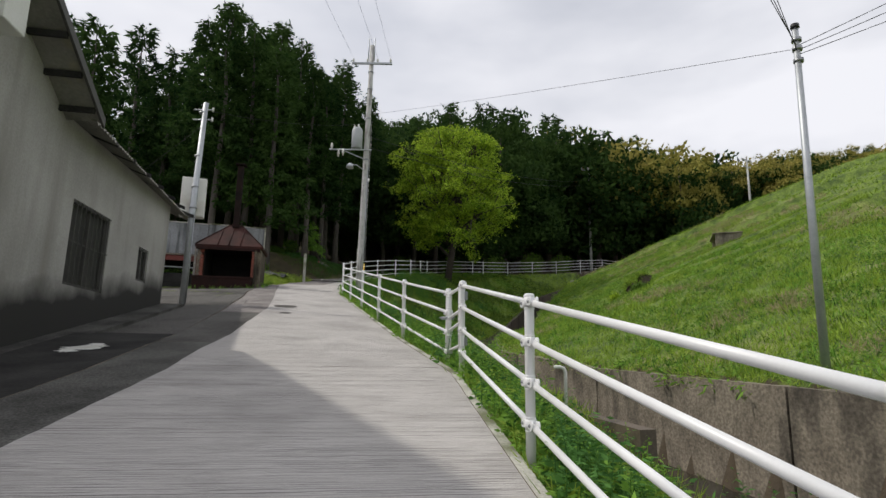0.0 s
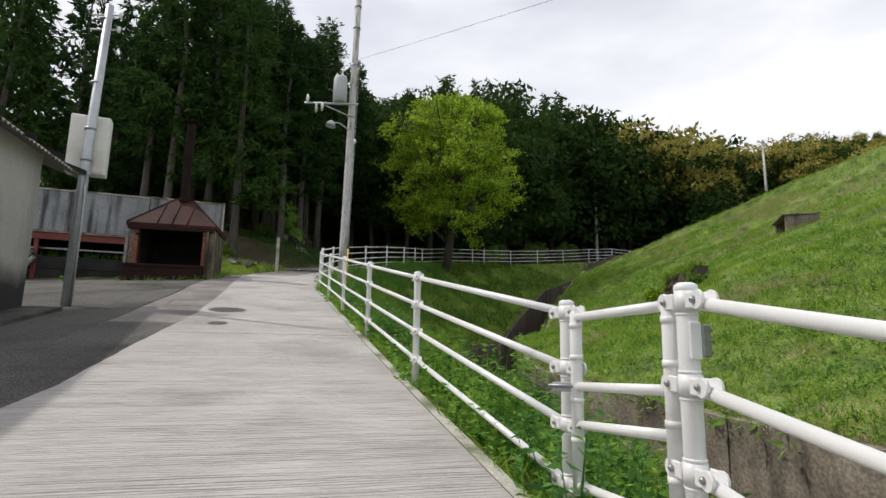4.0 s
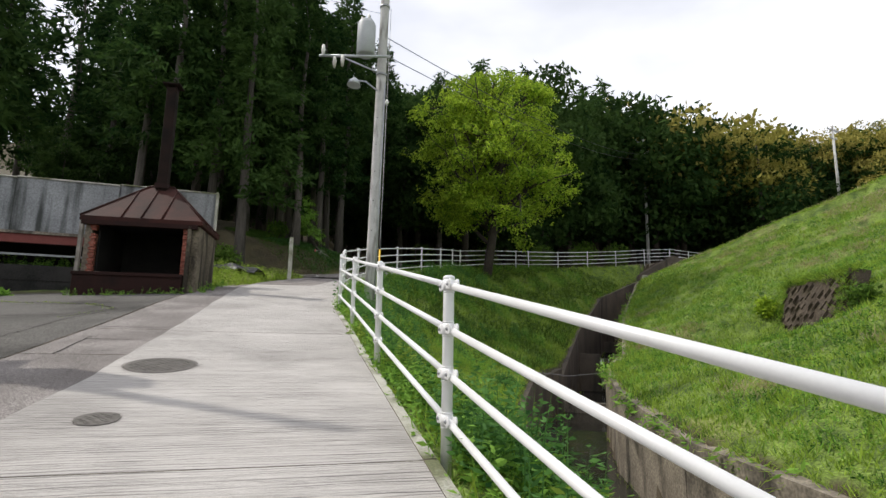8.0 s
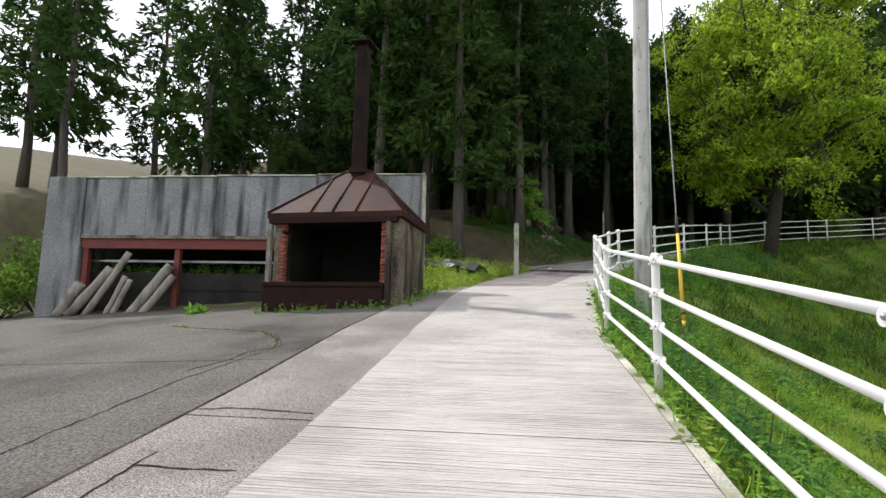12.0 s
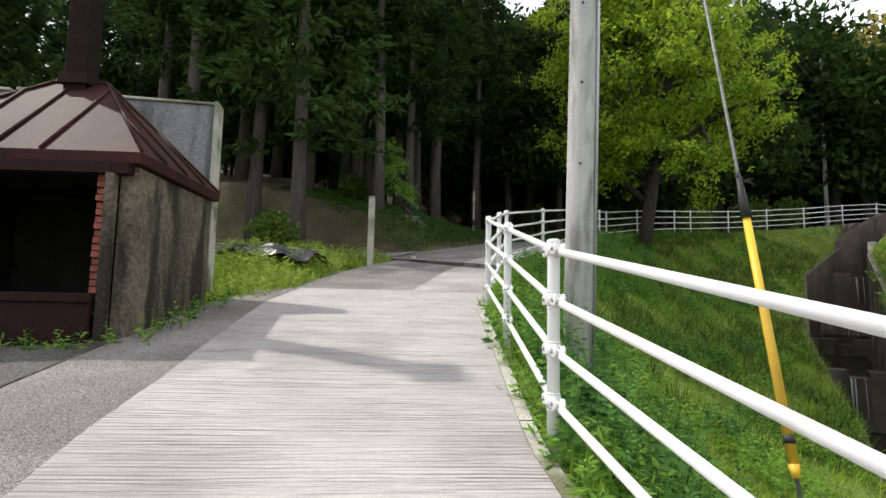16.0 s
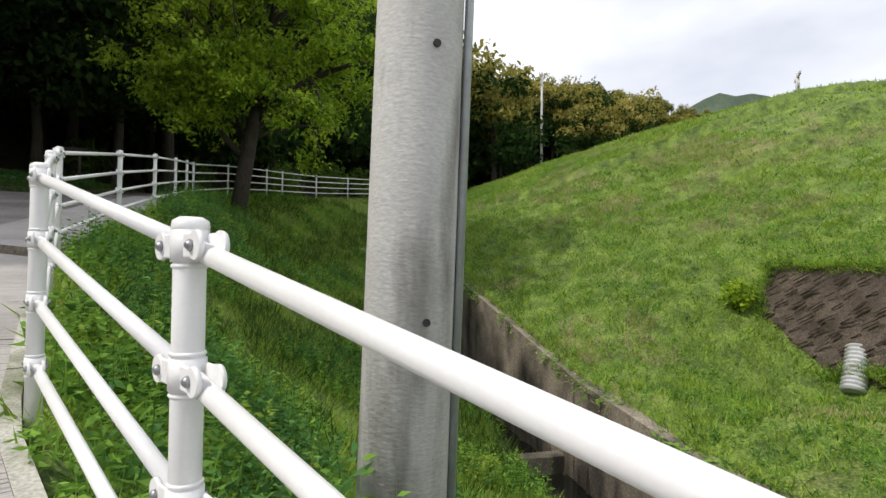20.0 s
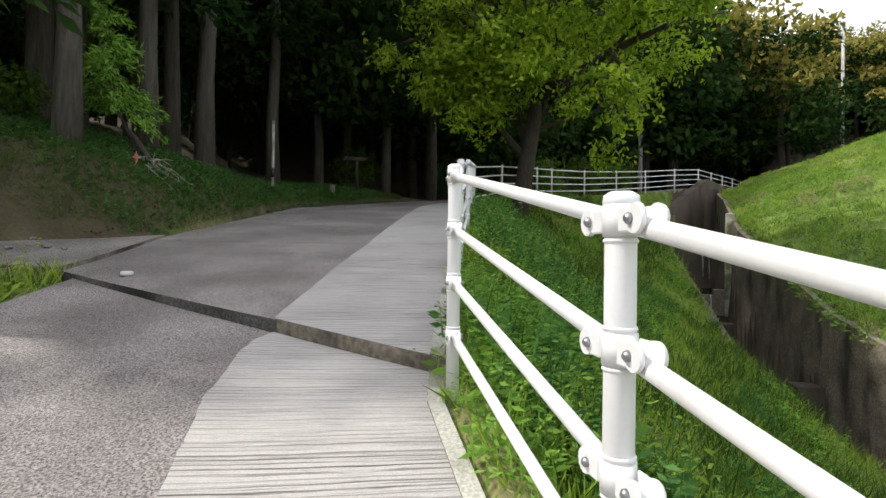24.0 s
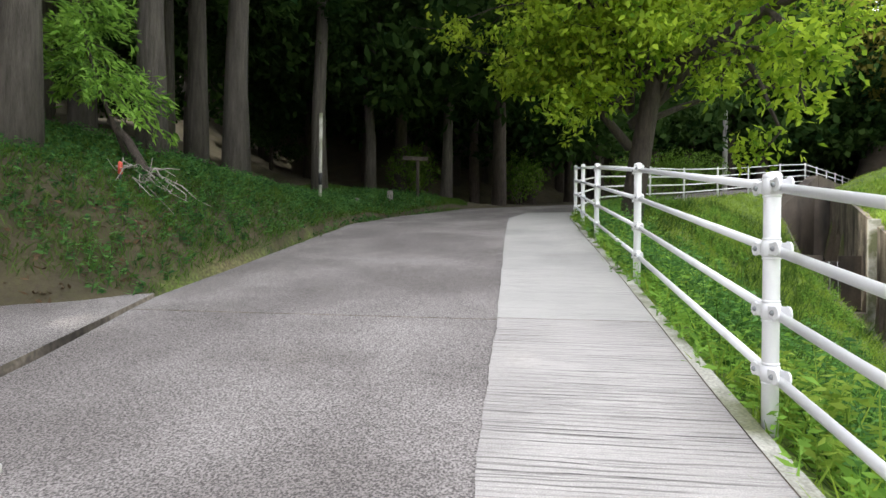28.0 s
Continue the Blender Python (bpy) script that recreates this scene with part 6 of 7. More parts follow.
pts, rnd = scatter(36000, 8, 48, -4, 70, lambda s, d, cd, x, y: (cd > 12) & (cd < 34), 12)
tufts("hill_grass", "short green meadow grass on the upper hill", M_GRASS, pts, rnd, 4, (0.10, 0.26), (0.02, 0.045), 0.8)
pts, rnd = scatter(52000, 2, 26, 2, 48, lambda s, d, cd, x, y: (cd > CHAN_HALF) & (cd < 17) & ((np.sin(x * 0.9 + 0.6 * y) * np.sin(y * 0.55 + 1.0) + 0.35 * np.sin(x * 3.1) * np.sin(y * 2.7) > 0.72) | (((x - 18.4) / 1.6) ** 2 + ((y - 34.3) / 3.6) ** 2 + 0.7 * np.sin(x * 2.3) * np.sin(y * 1.9) < 0.7) | ((x - 16.2) ** 2 + (y - 40.4) ** 2 < 0.8) | (((x - 14.4) / 1.6) ** 2 + ((y - 38.3) / 1.5) ** 2 + 1.1 * np.sin(x * 3.7) * np.sin(y * 3.1) < 0.5) | (((x - 12.6) / 1.1) ** 2 + ((y - 34.3) / 1.8) ** 2 + 1.1 * np.sin(x * 4.7) * np.sin(y * 3.9) < 0.45) | (((x - 15.5) / 1.0) ** 2 + ((y - 32.3) / 2.2) ** 2 + 1.1 * np.sin(x * 4.1) * np.sin(y * 3.3) < 0.45) | (((x - 3.9) / 0.45) ** 2 + ((y - 19.2) / 0.75) ** 2 + 0.5 * np.sin(x * 7) * np.sin(y * 5) < 0.8)), 3)
tufts("dry_grass", "straw-coloured dry grass on the hill", M_DRY, pts, rnd, 6, (0.12, 0.34), (0.008, 0.017), 0.9)
pts, rnd = scatter(130000, -14, -2, 29, 49, lambda s, d, cd, x, y: (d < -4.32) & (d > -9.5) & (s > 32.3) & (s - 32.85 > 0.37 * (d + 4.26)), 4)
tufts("bank_grass", "green grass on the bank below the cedars", M_BANKGRASS, pts, rnd, 5, (0.05, 0.19), (0.005, 0.013), 0.7)
pts, rnd = scatter(9000, -12, -5, 23, 33, lambda s, d, cd, x, y: (d < BESIDE(s)) & (d > -7.5) & (s > 24.2) & (s < 30.6) & ((y > 24.3) | (x > -6.9)), 14)
tufts("verge_grass", "weeds and grass beside the old road", M_GRASS, pts, rnd, 4, (0.10, 0.36), (0.010, 0.024))


def weeds(name, label, material, pts, rnd, tall, leaves, size):
    """Leafy weeds: upright stems with whorls of leaves."""
    n = len(pts)
    h = rnd.uniform(tall[0], tall[1], n) if len(tall) == 2 else tall
    f = np.tile(np.linspace(0.25, 1.0, leaves), n)
    hh = np.repeat(h, leaves) * f
    tilt = np.repeat(rnd.normal(scale=0.18, size=(n, 2)), leaves, 0)
    p = np.repeat(pts, leaves, 0) + np.stack([tilt[:, 0] * hh, tilt[:, 1] * hh, hh], -1)
    a = rnd.uniform(0, 6.28, n * leaves)
    ax = np.stack([np.cos(a), np.sin(a), rnd.normal(0.15, 0.3, n * leaves)], -1)
    ln = rnd.uniform(size[0], size[1], n * leaves) * (1.15 - 0.6 * f)
    v = leaf_quads(p, ax, ln, ln * rnd.uniform(0.24, 0.42, n * leaves), rnd, 0.2)
    st = leaf_quads(pts - (0, 0, 0.03), np.stack([tilt[::leaves, 0], tilt[::leaves, 1], np.ones(n)], -1), h * 1.1, np.full(n, 0.012), rnd, 0.1)
    ob = new(name, quads(name, np.concatenate([v, st]), material))
    return tagged(ob, label, "weeds", kind="stuff")


pts, rnd = scatter(42000, -6, 10, -2, 46, lambda s, d, cd, x, y: (d > 0.06) & (d < 6.0) & (cd < -CHAN_HALF - 0.1) & (np.sin(x * 2.1) * np.sin(y * 1.7) > 0.1 + 0.25 * (d > 1.5) - 0.6 * (d < 0.8)), 5)
weeds("weeds", "leafy green weeds along the fence", M_WEED, pts, rnd, (0.14, 0.46), 13, (0.05, 0.13))


def clumped(centres, rnd, radius, tall, stems):
    """Places of stems in mounds round the centres, with each stem's height: tallest in the middle."""
    n = len(centres)
    big = rnd.uniform(0.6, 1.25, n)
    r = np.repeat(radius * big, stems) * np.sqrt(rnd.uniform(0, 1, n * stems))
    a = rnd.uniform(0, 6.28, n * stems)
    p = np.repeat(centres, stems, 0)
    p = p + np.stack([r * np.cos(a), r * np.sin(a), 0 * r], -1)
    p[:, 2] = height(p[:, 0], p[:, 1])
    h = np.repeat(rnd.uniform(tall[0], tall[1], n), stems) * (1 - 0.65 * (r / np.repeat(radius * big, stems)) ** 2) * rnd.uniform(0.7, 1.1, n * stems)
    return p, h


MOUNDS = lambda s, d, cd, x, y: (d > 0.30) & ((d < 1.5 + 0.5 * np.sin(y * 0.8)) | ((d < 4.6) & (np.sin(x * 2.3 + 1) * np.sin(y * 1.9) > 0.62))) & (cd < -CHAN_HALF - 0.35) & (s < 40)
for k, (m, count, tall, label) in enumerate(((M_MUGWORT, 2600, (0.28, 0.62), "dark feathery weeds in mounds below the fence"), (M_WEED, 1900, (0.20, 0.60), "green leafy weeds in mounds below the fence"),
                                             (M_FRESH, 1500, (0.18, 0.50), "pale fresh weeds in mounds below the fence"))):
    pts, rnd = scatter(count, -6, 9, -2, 46, MOUNDS, 50 + k)
    tall_here = 1.0 + 0.5 * np.exp(-np.maximum(along(SPINE, pts[:, 0], pts[:, 1])[1] - 0.5, 0) / 0.8)
    p, h = clumped(pts, rnd, 0.42, tall, 22)
    h = h * np.repeat(tall_here, 22)
    weeds("weeds", label, m, p, rnd, h, 14, (0.055, 0.14))
pts, rnd = scatter(36000, -6, 4, -2, 44, lambda s, d, cd, x, y: (d > -0.10 - 0.05 * np.sin(y * 3.1) * np.sin(y * 0.7)) & (d < 0.30), 6)
weeds("weeds", "creeping weeds at the road's edge under the fence", M_WEED, pts, rnd, (0.03, 0.24), 9, (0.04, 0.11))
pts, rnd = scatter(15000, -12, -4, 22, 36, lambda s, d, cd, x, y: (d < BESIDE(s)) & (d > -7.0) & (s > 23.8) & (s < 30.2) & ((y > 24.3) | (x > -6.9)) & (np.sin(x * 3.1) * np.sin(y * 2.3) > -0.5), 7)
weeds("weeds", "pale green weeds beside the old road", M_FRESH, pts[::2], rnd, (0.15, 0.5), 10, (0.07, 0.15))
tufts("dry_grass", "dry stalks among the weeds beside the old road", M_DRY, pts[1::3], rnd, 4, (0.12, 0.45), (0.006, 0.012), 0.7)
pts, rnd = scatter(46000, 3, 22, 6, 48, lambda s, d, cd, x, y: (cd > CHAN_HALF) & (cd < 11) & (np.sin(x * 1.1 + 1) * np.sin(y * 0.9 + 2) + 0.5 * np.sin(x * 4.3) * np.sin(y * 3.7) > -0.15), 9)
weeds("weeds", "low leafy weeds on the hill", M_WEED, pts, rnd, (0.05, 0.17), 7, (0.04, 0.10))
for k, (m, count, label) in enumerate(((M_GRASS, 5200, "green tussocks on the hill"), (M_WEED, 2600, "dark green tussocks on the hill"), (M_FRESH, 1500, "pale fresh tussocks on the hill"))):
    pts, rnd = scatter(count, 1.5, 24, 3, 50, lambda s, d, cd, x, y: (cd > CHAN_HALF + 0.1) & (cd < 15), 60 + k)
    p, h = clumped(pts, rnd, 0.34, (0.10, 0.26), 26)
    n = len(p)
    ax = rnd.normal(size=(n, 3)) * (0.55, 0.55, 0.15) + (0, 0, 1)
    tuss = new("tussocks", quads("tussocks", leaf_quads(p - (0, 0, 0.02), ax, h * 1.25, rnd.uniform(0.012, 0.03, n), rnd, 0.1), m))
    tagged(tuss, label, "grass", kind="stuff")
pts, rnd = scatter(16000, -12, -3, 32, 46, lambda s, d, cd, x, y: (d < -4.36) & (d > -7.5) & (s > 32.6), 10)
weeds("weeds", "low weeds on the bank", M_MUGWORT, pts, rnd, (0.05, 0.22), 9, (0.04, 0.11))
pts, rnd = scatter(16000, -14, -3, 31, 47, lambda s, d, cd, x, y: (d < -4.5) & (d > -9.0) & (s > 32.4) & (np.sin(x * 1.9) * np.sin(y * 1.3 + x) > -0.1), 15)
tufts("leaf_litter", "brown fallen leaves on the bank", M_LITTER, pts, rnd, 4, (0.04, 0.09), (0.02, 0.04), 3.0)

pts, rnd = scatter(24000, 1.5, 18, 4, 52, lambda s, d, cd, x, y: (cd > CHAN_HALF - 0.02) & (cd < CHAN_HALF + 0.55), 21)
tufts("rim_grass", "tufts of grass along the stream wall's rim", M_GRASS, pts, rnd, 6, (0.08, 0.26), (0.007, 0.016), 0.8)
pts, rnd = scatter(20000, -1, 16, 4, 52, lambda s, d, cd, x, y: (cd < -CHAN_HALF + 0.02) & (cd > -CHAN_HALF - 0.5), 22)
tufts("rim_grass", "tufts of grass along the channel's edge", M_GRASS, pts, rnd, 6, (0.10, 0.30), (0.007, 0.016), 0.8)
pts, rnd = scatter(42000, 1.5, 12, 8, 40, lambda s, d, cd, x, y: (cd > CHAN_HALF - 0.10) & (cd < CHAN_HALF + 0.2) & (np.sin(y * 1.1) + np.sin(y * 2.7 + 1) + 0.6 * np.sin(y * 7.1) > -0.6), 27)
side = pts.copy()
side[:, 2] = along(CHAN, pts[:, 0], pts[:, 1])[2] + rnd.normal(-0.02, 0.06, len(pts))
for m, take, label in ((M_WEED, side[::3], "leafy creepers hanging over the stream wall"), (M_GRASS, side[1::3], "grass hanging over the stream wall"), (M_DRY, side[2::9], "dry stalks hanging over the stream wall")):
    n = len(take) * 6
    q = np.repeat(take, 6, 0) + rnd.normal(scale=(0.07, 0.07, 0.06), size=(n, 3))
    ax = rnd.normal(size=(n, 3)) * (0.8, 0.8, 0.5) + (-0.35, 0.1, -0.1)
    wide = (0.03, 0.06) if m is M_WEED else (0.006, 0.014)
    hang = new("hanging_grass", quads("hanging_grass", leaf_quads(q, ax, rnd.uniform(0.06, 0.22, n), rnd.uniform(*wide, n), rnd, 0.15), m))
    tagged(hang, label, "grass", kind="stuff")
pts, rnd = scatter(9000, -6, 3, 2, 40, lambda s, d, cd, x, y: (d > 0.0) & (d < 0.6) & (np.sin(y * 1.3) + np.sin(y * 0.47 + 1) > 0.7), 23)
weeds("creepers", "broad-leaved creepers at the foot of the fence", M_WEED, pts[:900], rnd, (0.08, 0.38), 9, (0.09, 0.18))

pts, rnd = scatter(16000, -6, 10, 26, 47, lambda s, d, cd, x, y: (d > 0.25) & (cd < -CHAN_HALF - 0.15) & (np.sin(x * 1.7) * np.sin(y * 1.4 + 1) > -0.3), 71)
tufts("verge_grass", "long wild grass on the upper verge", M_BANKGRASS, pts, rnd, 6, (0.18, 0.50), (0.007, 0.015), 0.5)

# growth on the shed's block wall
rnd = np.random.RandomState(91)
ledge = np.array([tuple(WM @ Vector((u, v, 4.24))) for u, v in zip(rnd.uniform(2.3, 7.6, 260), rnd.uniform(0.4, 0.9, 260))])
weeds("weeds", "weeds growing along the top of the block wall", M_WEED, ledge, rnd, (0.06, 0.30), 9, (0.05, 0.12))

# weeds at the foot of the furnace, and in the yard's cracks
HUTFOOT = [HM @ Vector((u, -0.16, 0)) for u in np.linspace(0.0, HW, 60)] + [HM @ Vector((HW + 0.12, v, 0)) for v in np.linspace(-0.1, HD + 0.6, 50)]
rnd = np.random.RandomState(31)
p0 = np.array([(q.x, q.y, 0.0) for q in HUTFOOT]) + rnd.normal(scale=(0.10, 0.10, 0), size=(len(HUTFOOT), 3))
p0[:, 2] = height(p0[:, 0], p0[:, 1]) + 0.2
weeds("weeds", "low weeds at the foot of the furnace", M_WEED, p0, rnd, (0.04, 0.22), 9, (0.04, 0.10))
p1 = []
for (s0, d0), (s1, d1) in zip(GRASSY, GRASSY[1:]):
    for k in range(14):
        q = on_spine(s0 + (s1 - s0) * k / 14 + S_OFF, d0 + (d1 - d0) * k / 14)
        p1.append((q[0], q[1], q[2] + apron_z(s0, d0)))
p1 = np.repeat(np.array(p1), 3, 0)
p1 = p1[rnd.random_sample(len(p1)) < 0.75] 
p1 = p1 + rnd.normal(scale=(0.025, 0.025, 0), size=p1.shape)
tufts("crack_grass", "tufts of grass growing in the yard's crack", M_GRASS, p1, rnd, 4, (0.015, 0.06), (0.005, 0.010), 1.2)

for i, (x, y, sz, m) in enumerate(((-9.9, 35.6, 0.7, M_SHRUB), (-10.4, 30.8, 0.9, M_SHRUB), (9.3, 28.1, 0.5, M_SPRING), (8.5, 22.6, 0.5, M_SHRUB),
                                   (-17.5, 22.0, 1.4, M_SHRUB), (-16.8, 20.8, 0.9, M_SHRUB), (-11.2, 21.3, 0.22, M_WEED), (5.0, 48.5, 1.5, M_SHRUB),
                                   (9.0, 52.6, 1.8, M_SHRUB), (12.5, 55.5, 1.7, M_SHRUB), (1.0, 50.5, 1.6, M_SHRUB), (-3.5, 49.5, 1.5, M_SHRUB))):
    shrub((x, y, ground_z(x, y)), sz, m, 30 + i, "leafy green shrub at the edge of the grass")


def sapling(at):
    """A slender young conifer leaning out of the wood, its fresh sprays drooping to one side."""
    rnd = np.random.RandomState(77)
    t = thing("sapling", "slender young cedar with drooping fresh green sprays on the bank", "tree", at)
    bm = bmesh.new()
    spine = [Vector((0.45, 0.1, -0.1)), Vector((0.12, 0.05, 0.8)), Vector((-0.05, 0, 1.5)), Vector((0.0, 0, 2.45))]
    tube(bm, spine, [0.028, 0.024, 0.017, 0.005], 6)
    ps, axs = [], []
    for k in range(60):
        f = rnd.uniform(0.30, 1.0)
        base = spine[1].lerp(spine[2], (f - 0.3) / 0.35) if f < 0.65 else spine[2].lerp(spine[3], (f - 0.65) / 0.35)
        a = rnd.uniform(0, 6.28)
        reach = (0.20 + 0.75 * (1 - f)) * rnd.uniform(0.6, 1.1) * (1.25 if math.cos(a) > 0.2 else 0.8)
        tip = base + Vector((math.cos(a) * reach, math.sin(a) * reach, 0.06 - reach * rnd.uniform(0.15, 0.75)))
        tube(bm, [base, base.lerp(tip, 0.5) + Vector((0, 0, 0.07)), tip], [0.007, 0.005, 0.002], 4)
        m = int(16 + 40 * reach)
        w = rnd.uniform(0.2, 1.05, m)[:, None]
        c = np.array(base) * (1 - w) + np.array(tip) * w + rnd.normal(scale=(0.05, 0.05, 0.045), size=(m, 3))
        ps.append(c)
        axs.append(np.repeat((np.array(tip - base) / reach)[None], m, 0) + rnd.normal(scale=0.55, size=(m, 3)) + (0, 0, -0.15))
    part("stem", bm, M_BARK_DARK, t)
    p, ax = np.repeat(np.concatenate(ps), 2, 0), np.repeat(np.concatenate(axs), 2, 0)
    n = len(p)
    p, ax = p + rnd.normal(scale=0.025, size=(n, 3)), ax + rnd.normal(scale=0.4, size=(n, 3))
    share("foliage", quads("foliage", leaf_quads(p, ax, rnd.uniform(0.07, 0.16, n), rnd.uniform(0.018, 0.04, n), rnd), M_WEED), t, Matrix())


sapling((-8.45, 35.4, ground_z(-8.45, 35.4)))

# ---------- small things ----------


def cover(name, x, y, r, label, seed):
    s, d, z = along(SPINE, np.array([x]), np.array([y]))
    n = Vector((0.29 * 0.175, -0.957 * 0.175, 1)).normalized()
    turn = n.to_track_quat("Z", "Y").to_matrix().to_4x4()
    t = thing(name, label, "manhole cover")
    t.matrix_basis = Matrix.Translation((x, y, float(z[0]) + 0.016)) @ turn
    bm = bmesh.new()
    tube(bm, [(0, 0, -0.03), (0, 0, 0.0), (0, 0, 0.004)], [r, r, r * 0.985], 36)
    part("lid", bm, M_IRON, t)
    bm = bmesh.new()
    for k in range(40):
        a0, a1 = 2 * math.pi * k / 40, 2 * math.pi * (k + 1) / 40
        q = [(r * 1.015, a0), (r * 1.05, a0), (r * 1.05, a1), (r * 1.015, a1)]
        bm.faces.new([bm.verts.new((rr * math.cos(a), rr * math.sin(a), 0.003)) for rr, a in q])
    part("ring", bm, M_OLD, t)
    bm = bmesh.new()
    rnd = random.Random(seed)
    k = -r
    while k < r:
        j = -r
        while j < r:
            if k * k + j * j < (r * 0.86) ** 2:
                box(bm, k - 0.010 - 0.006 * rnd.random(), k + 0.010 + 0.006 * rnd.random(), j - 0.006, j + 0.006, 0.002, 0.0065, 0, pose(0, 0, 0, 0, 0, 40 + rnd.uniform(-2, 2)))
            j += 0.036
        k += 0.05
    part("studs", bm, M_IRON, t)


cover("manhole_cover", -4.04, 14.68, 0.31, "round cast-iron manhole cover in the concrete", 1)
cover("manhole_cover", -3.60, 13.11, 0.135, "small round iron cover in the concrete", 2)


def marker_stone(x, y, h, w, label):
    t = thing("marker_stone", label, "marker stone", (x, y, ground_z(x, y)), group="marker stones")
    boxed("stone", (-w / 2, w / 2, -w / 2, w / 2, -0.2, h), M_ROCK, t, bevel=0.02)


marker_stone(-4.60, 43.68, 0.30, 0.16, "short pale stone post at the wood's edge")
marker_stone(-5.45, 42.46, 0.17, 0.14, "short pale stone post at the wood's edge")
lid = thing("plastic_cap", "round white plastic cap on the concrete", "cap")
piped("cap", [(-6.66, 30.91, 5.0), (-6.66, 30.91, 5.035), (-6.66, 30.91, 5.042)], [0.055, 0.055, 0.042], M_BOX, lid, seg=20)
wz = ground_z(-7.33, 29.45)
wp = thing("concrete_post", "slim weathered concrete post beside the old road", "post", (-7.33, 29.45, wz))
boxed("post", (-0.06, 0.06, -0.06, 0.06, -0.3, 6.29 - wz), M_LIP, wp, bevel=0.01)
rz = ground_z(-7.78, 34.74)
rp = thing("red_marker", "small faded red plastic marker post in the grass", "marker post", (-7.78, 34.74, rz))
piped("stake", [(0, 0, -0.2), (0, 0, 0.12)], 0.018, M_DADO, rp, seg=8)
piped("cap", [(0, 0, 0.10), (0, 0, 0.22), (0, 0, 0.23)], [0.022, 0.022, 0.015], M_RED, rp, "red plastic cap", 10)
qz = ground_z(-6.2, 40.35)
wpole = thing("banded_pole", "thin grey pole with dark bands at the road's bend", "pole", (-6.2, 40.35, qz))
piped("pole", [(0, 0, -0.3), (0, 0, 1.85)], 0.036, M_LIP, wpole, seg=10)
for z in (0.35,):
    piped("band", [(0, 0, z), (0, 0, z + 0.25)], 0.039, M_BLACK, wpole, seg=10)
gz = ground_z(-3.74, 44.8)
sg = thing("signpost", "small wooden signpost in the shade of the wood", "signpost", (-3.74, 44.8, gz))
piped("post", [(0, 0, -0.2), (0, 0, 1.25)], 0.045, M_BARK_DARK, sg, seg=8)
boxed("board", (-0.45, 0.30, -0.07, -0.045, 1.14, 1.26), M_BARK_DARK, sg, "weathered plank sign", 0.006)

def stone(s, d, lift, size, seed, label):
    """A small angular stone."""
    rnd = random.Random(seed)
    p = on_spine(s + S_OFF, d)
    t = thing("stone", label, "stone", (p[0], p[1], p[2] + lift), rnd.uniform(0, 360), "loose stones")
    bm = bmesh.new()
    bmesh.ops.create_icosphere(bm, subdivisions=2, radius=size)
    for v in bm.verts:
        v.co = v.co * rnd.uniform(0.8, 1.15)
        v.co.z = v.co.z * 0.6 + size * 0.4
    part("lump", bm, M_ROCK, t)


for i, (s0, d0, sz) in enumerate(((32.7, -6.1, 0.06), (31.6, -5.0, 0.06), (31.5, -4.7, 0.045), (33.1, -4.6, 0.045), (31.45, -5.35, 0.05), (32.2, -5.7, 0.04), (33.3, -5.4, 0.04))):
    stone(s0, d0, 0.022 - 0.004 * d0, sz, 60 + i, "small pale stone on the broken concrete slab")

rnd = random.Random(4)
tarp = thing("tarpaulin", "crumpled black tarpaulin over a low heap", "tarpaulin", (-8.9, 27.4, ground_z(-8.9, 27.4)))
n = 18
vs = []
for j in range(n + 1):
    for i in range(n + 1):
        u, v = i / n * 2 - 1, j / n * 2 - 1
        r = max(0.0, 1 - (u * u + v * v) * 0.55)
        vs.append((u * 1.25, v * 0.8, 0.34 * r + rnd.uniform(-0.035, 0.035) + 0.04 * math.sin(u * 9 + v * 4)))
fs = [(j * (n + 1) + i, j * (n + 1) + i + 1, (j + 1) * (n + 1) + i + 1, (j + 1) * (n + 1) + i) for j in range(n) for i in range(n)]
from_faces("sheet", vs, fs, M_TARP, tarp)
for x, y, w in ((-9.9, 28.0, 1.4), (-8.4, 28.1, 1.1), (-9.3, 27.0, 0.8)):
    z = ground_z(x, y)
    pl = thing("plank", "grey weathered plank lying on the heap", "plank", (x, y, z + 0.3), rnd.uniform(-40, 40), "scrap planks")
    boxed("board", (-w / 2, w / 2, -0.06, 0.06, 0, 0.03), M_WOODGREY, pl, bevel=0.004, m=pose(0, 0, 0, 4, 3, 0))

# a fallen branch beside the red marker
branch = thing("dead_branch", "fallen dead branch with bare twigs on the bank", "branch")
rnd = random.Random(77)


def on_bank(x, y, up):
    return (x, y, ground_z(x, y) + up)


piped("stem", [on_bank(-8.25, 35.6, 0.42), on_bank(-8.0, 35.42, 0.30), on_bank(-7.75, 35.22, 0.12), on_bank(-7.6, 35.1, 0.03)], [0.045, 0.05, 0.055, 0.04], M_BARK_DARK, branch, seg=8)
for k in range(16):
    x0, y0 = -7.72 + rnd.uniform(-0.15, 0.1), 35.15 + rnd.uniform(-0.2, 0.15)
    a, ln = rnd.uniform(-1.9, 1.0), rnd.uniform(0.3, 0.75)
    pts = [on_bank(x0 + math.cos(a + 0.25 * math.sin(j * 1.7 + k)) * ln * j / 4, y0 + math.sin(a) * ln * j / 4 + rnd.uniform(-0.03, 0.03), 0.08 + 0.05 * j * rnd.random()) for j in range(5)]
    piped("twig", pts, [0.014, 0.011, 0.009, 0.006, 0.003], M_WOODGREY, branch, seg=5)

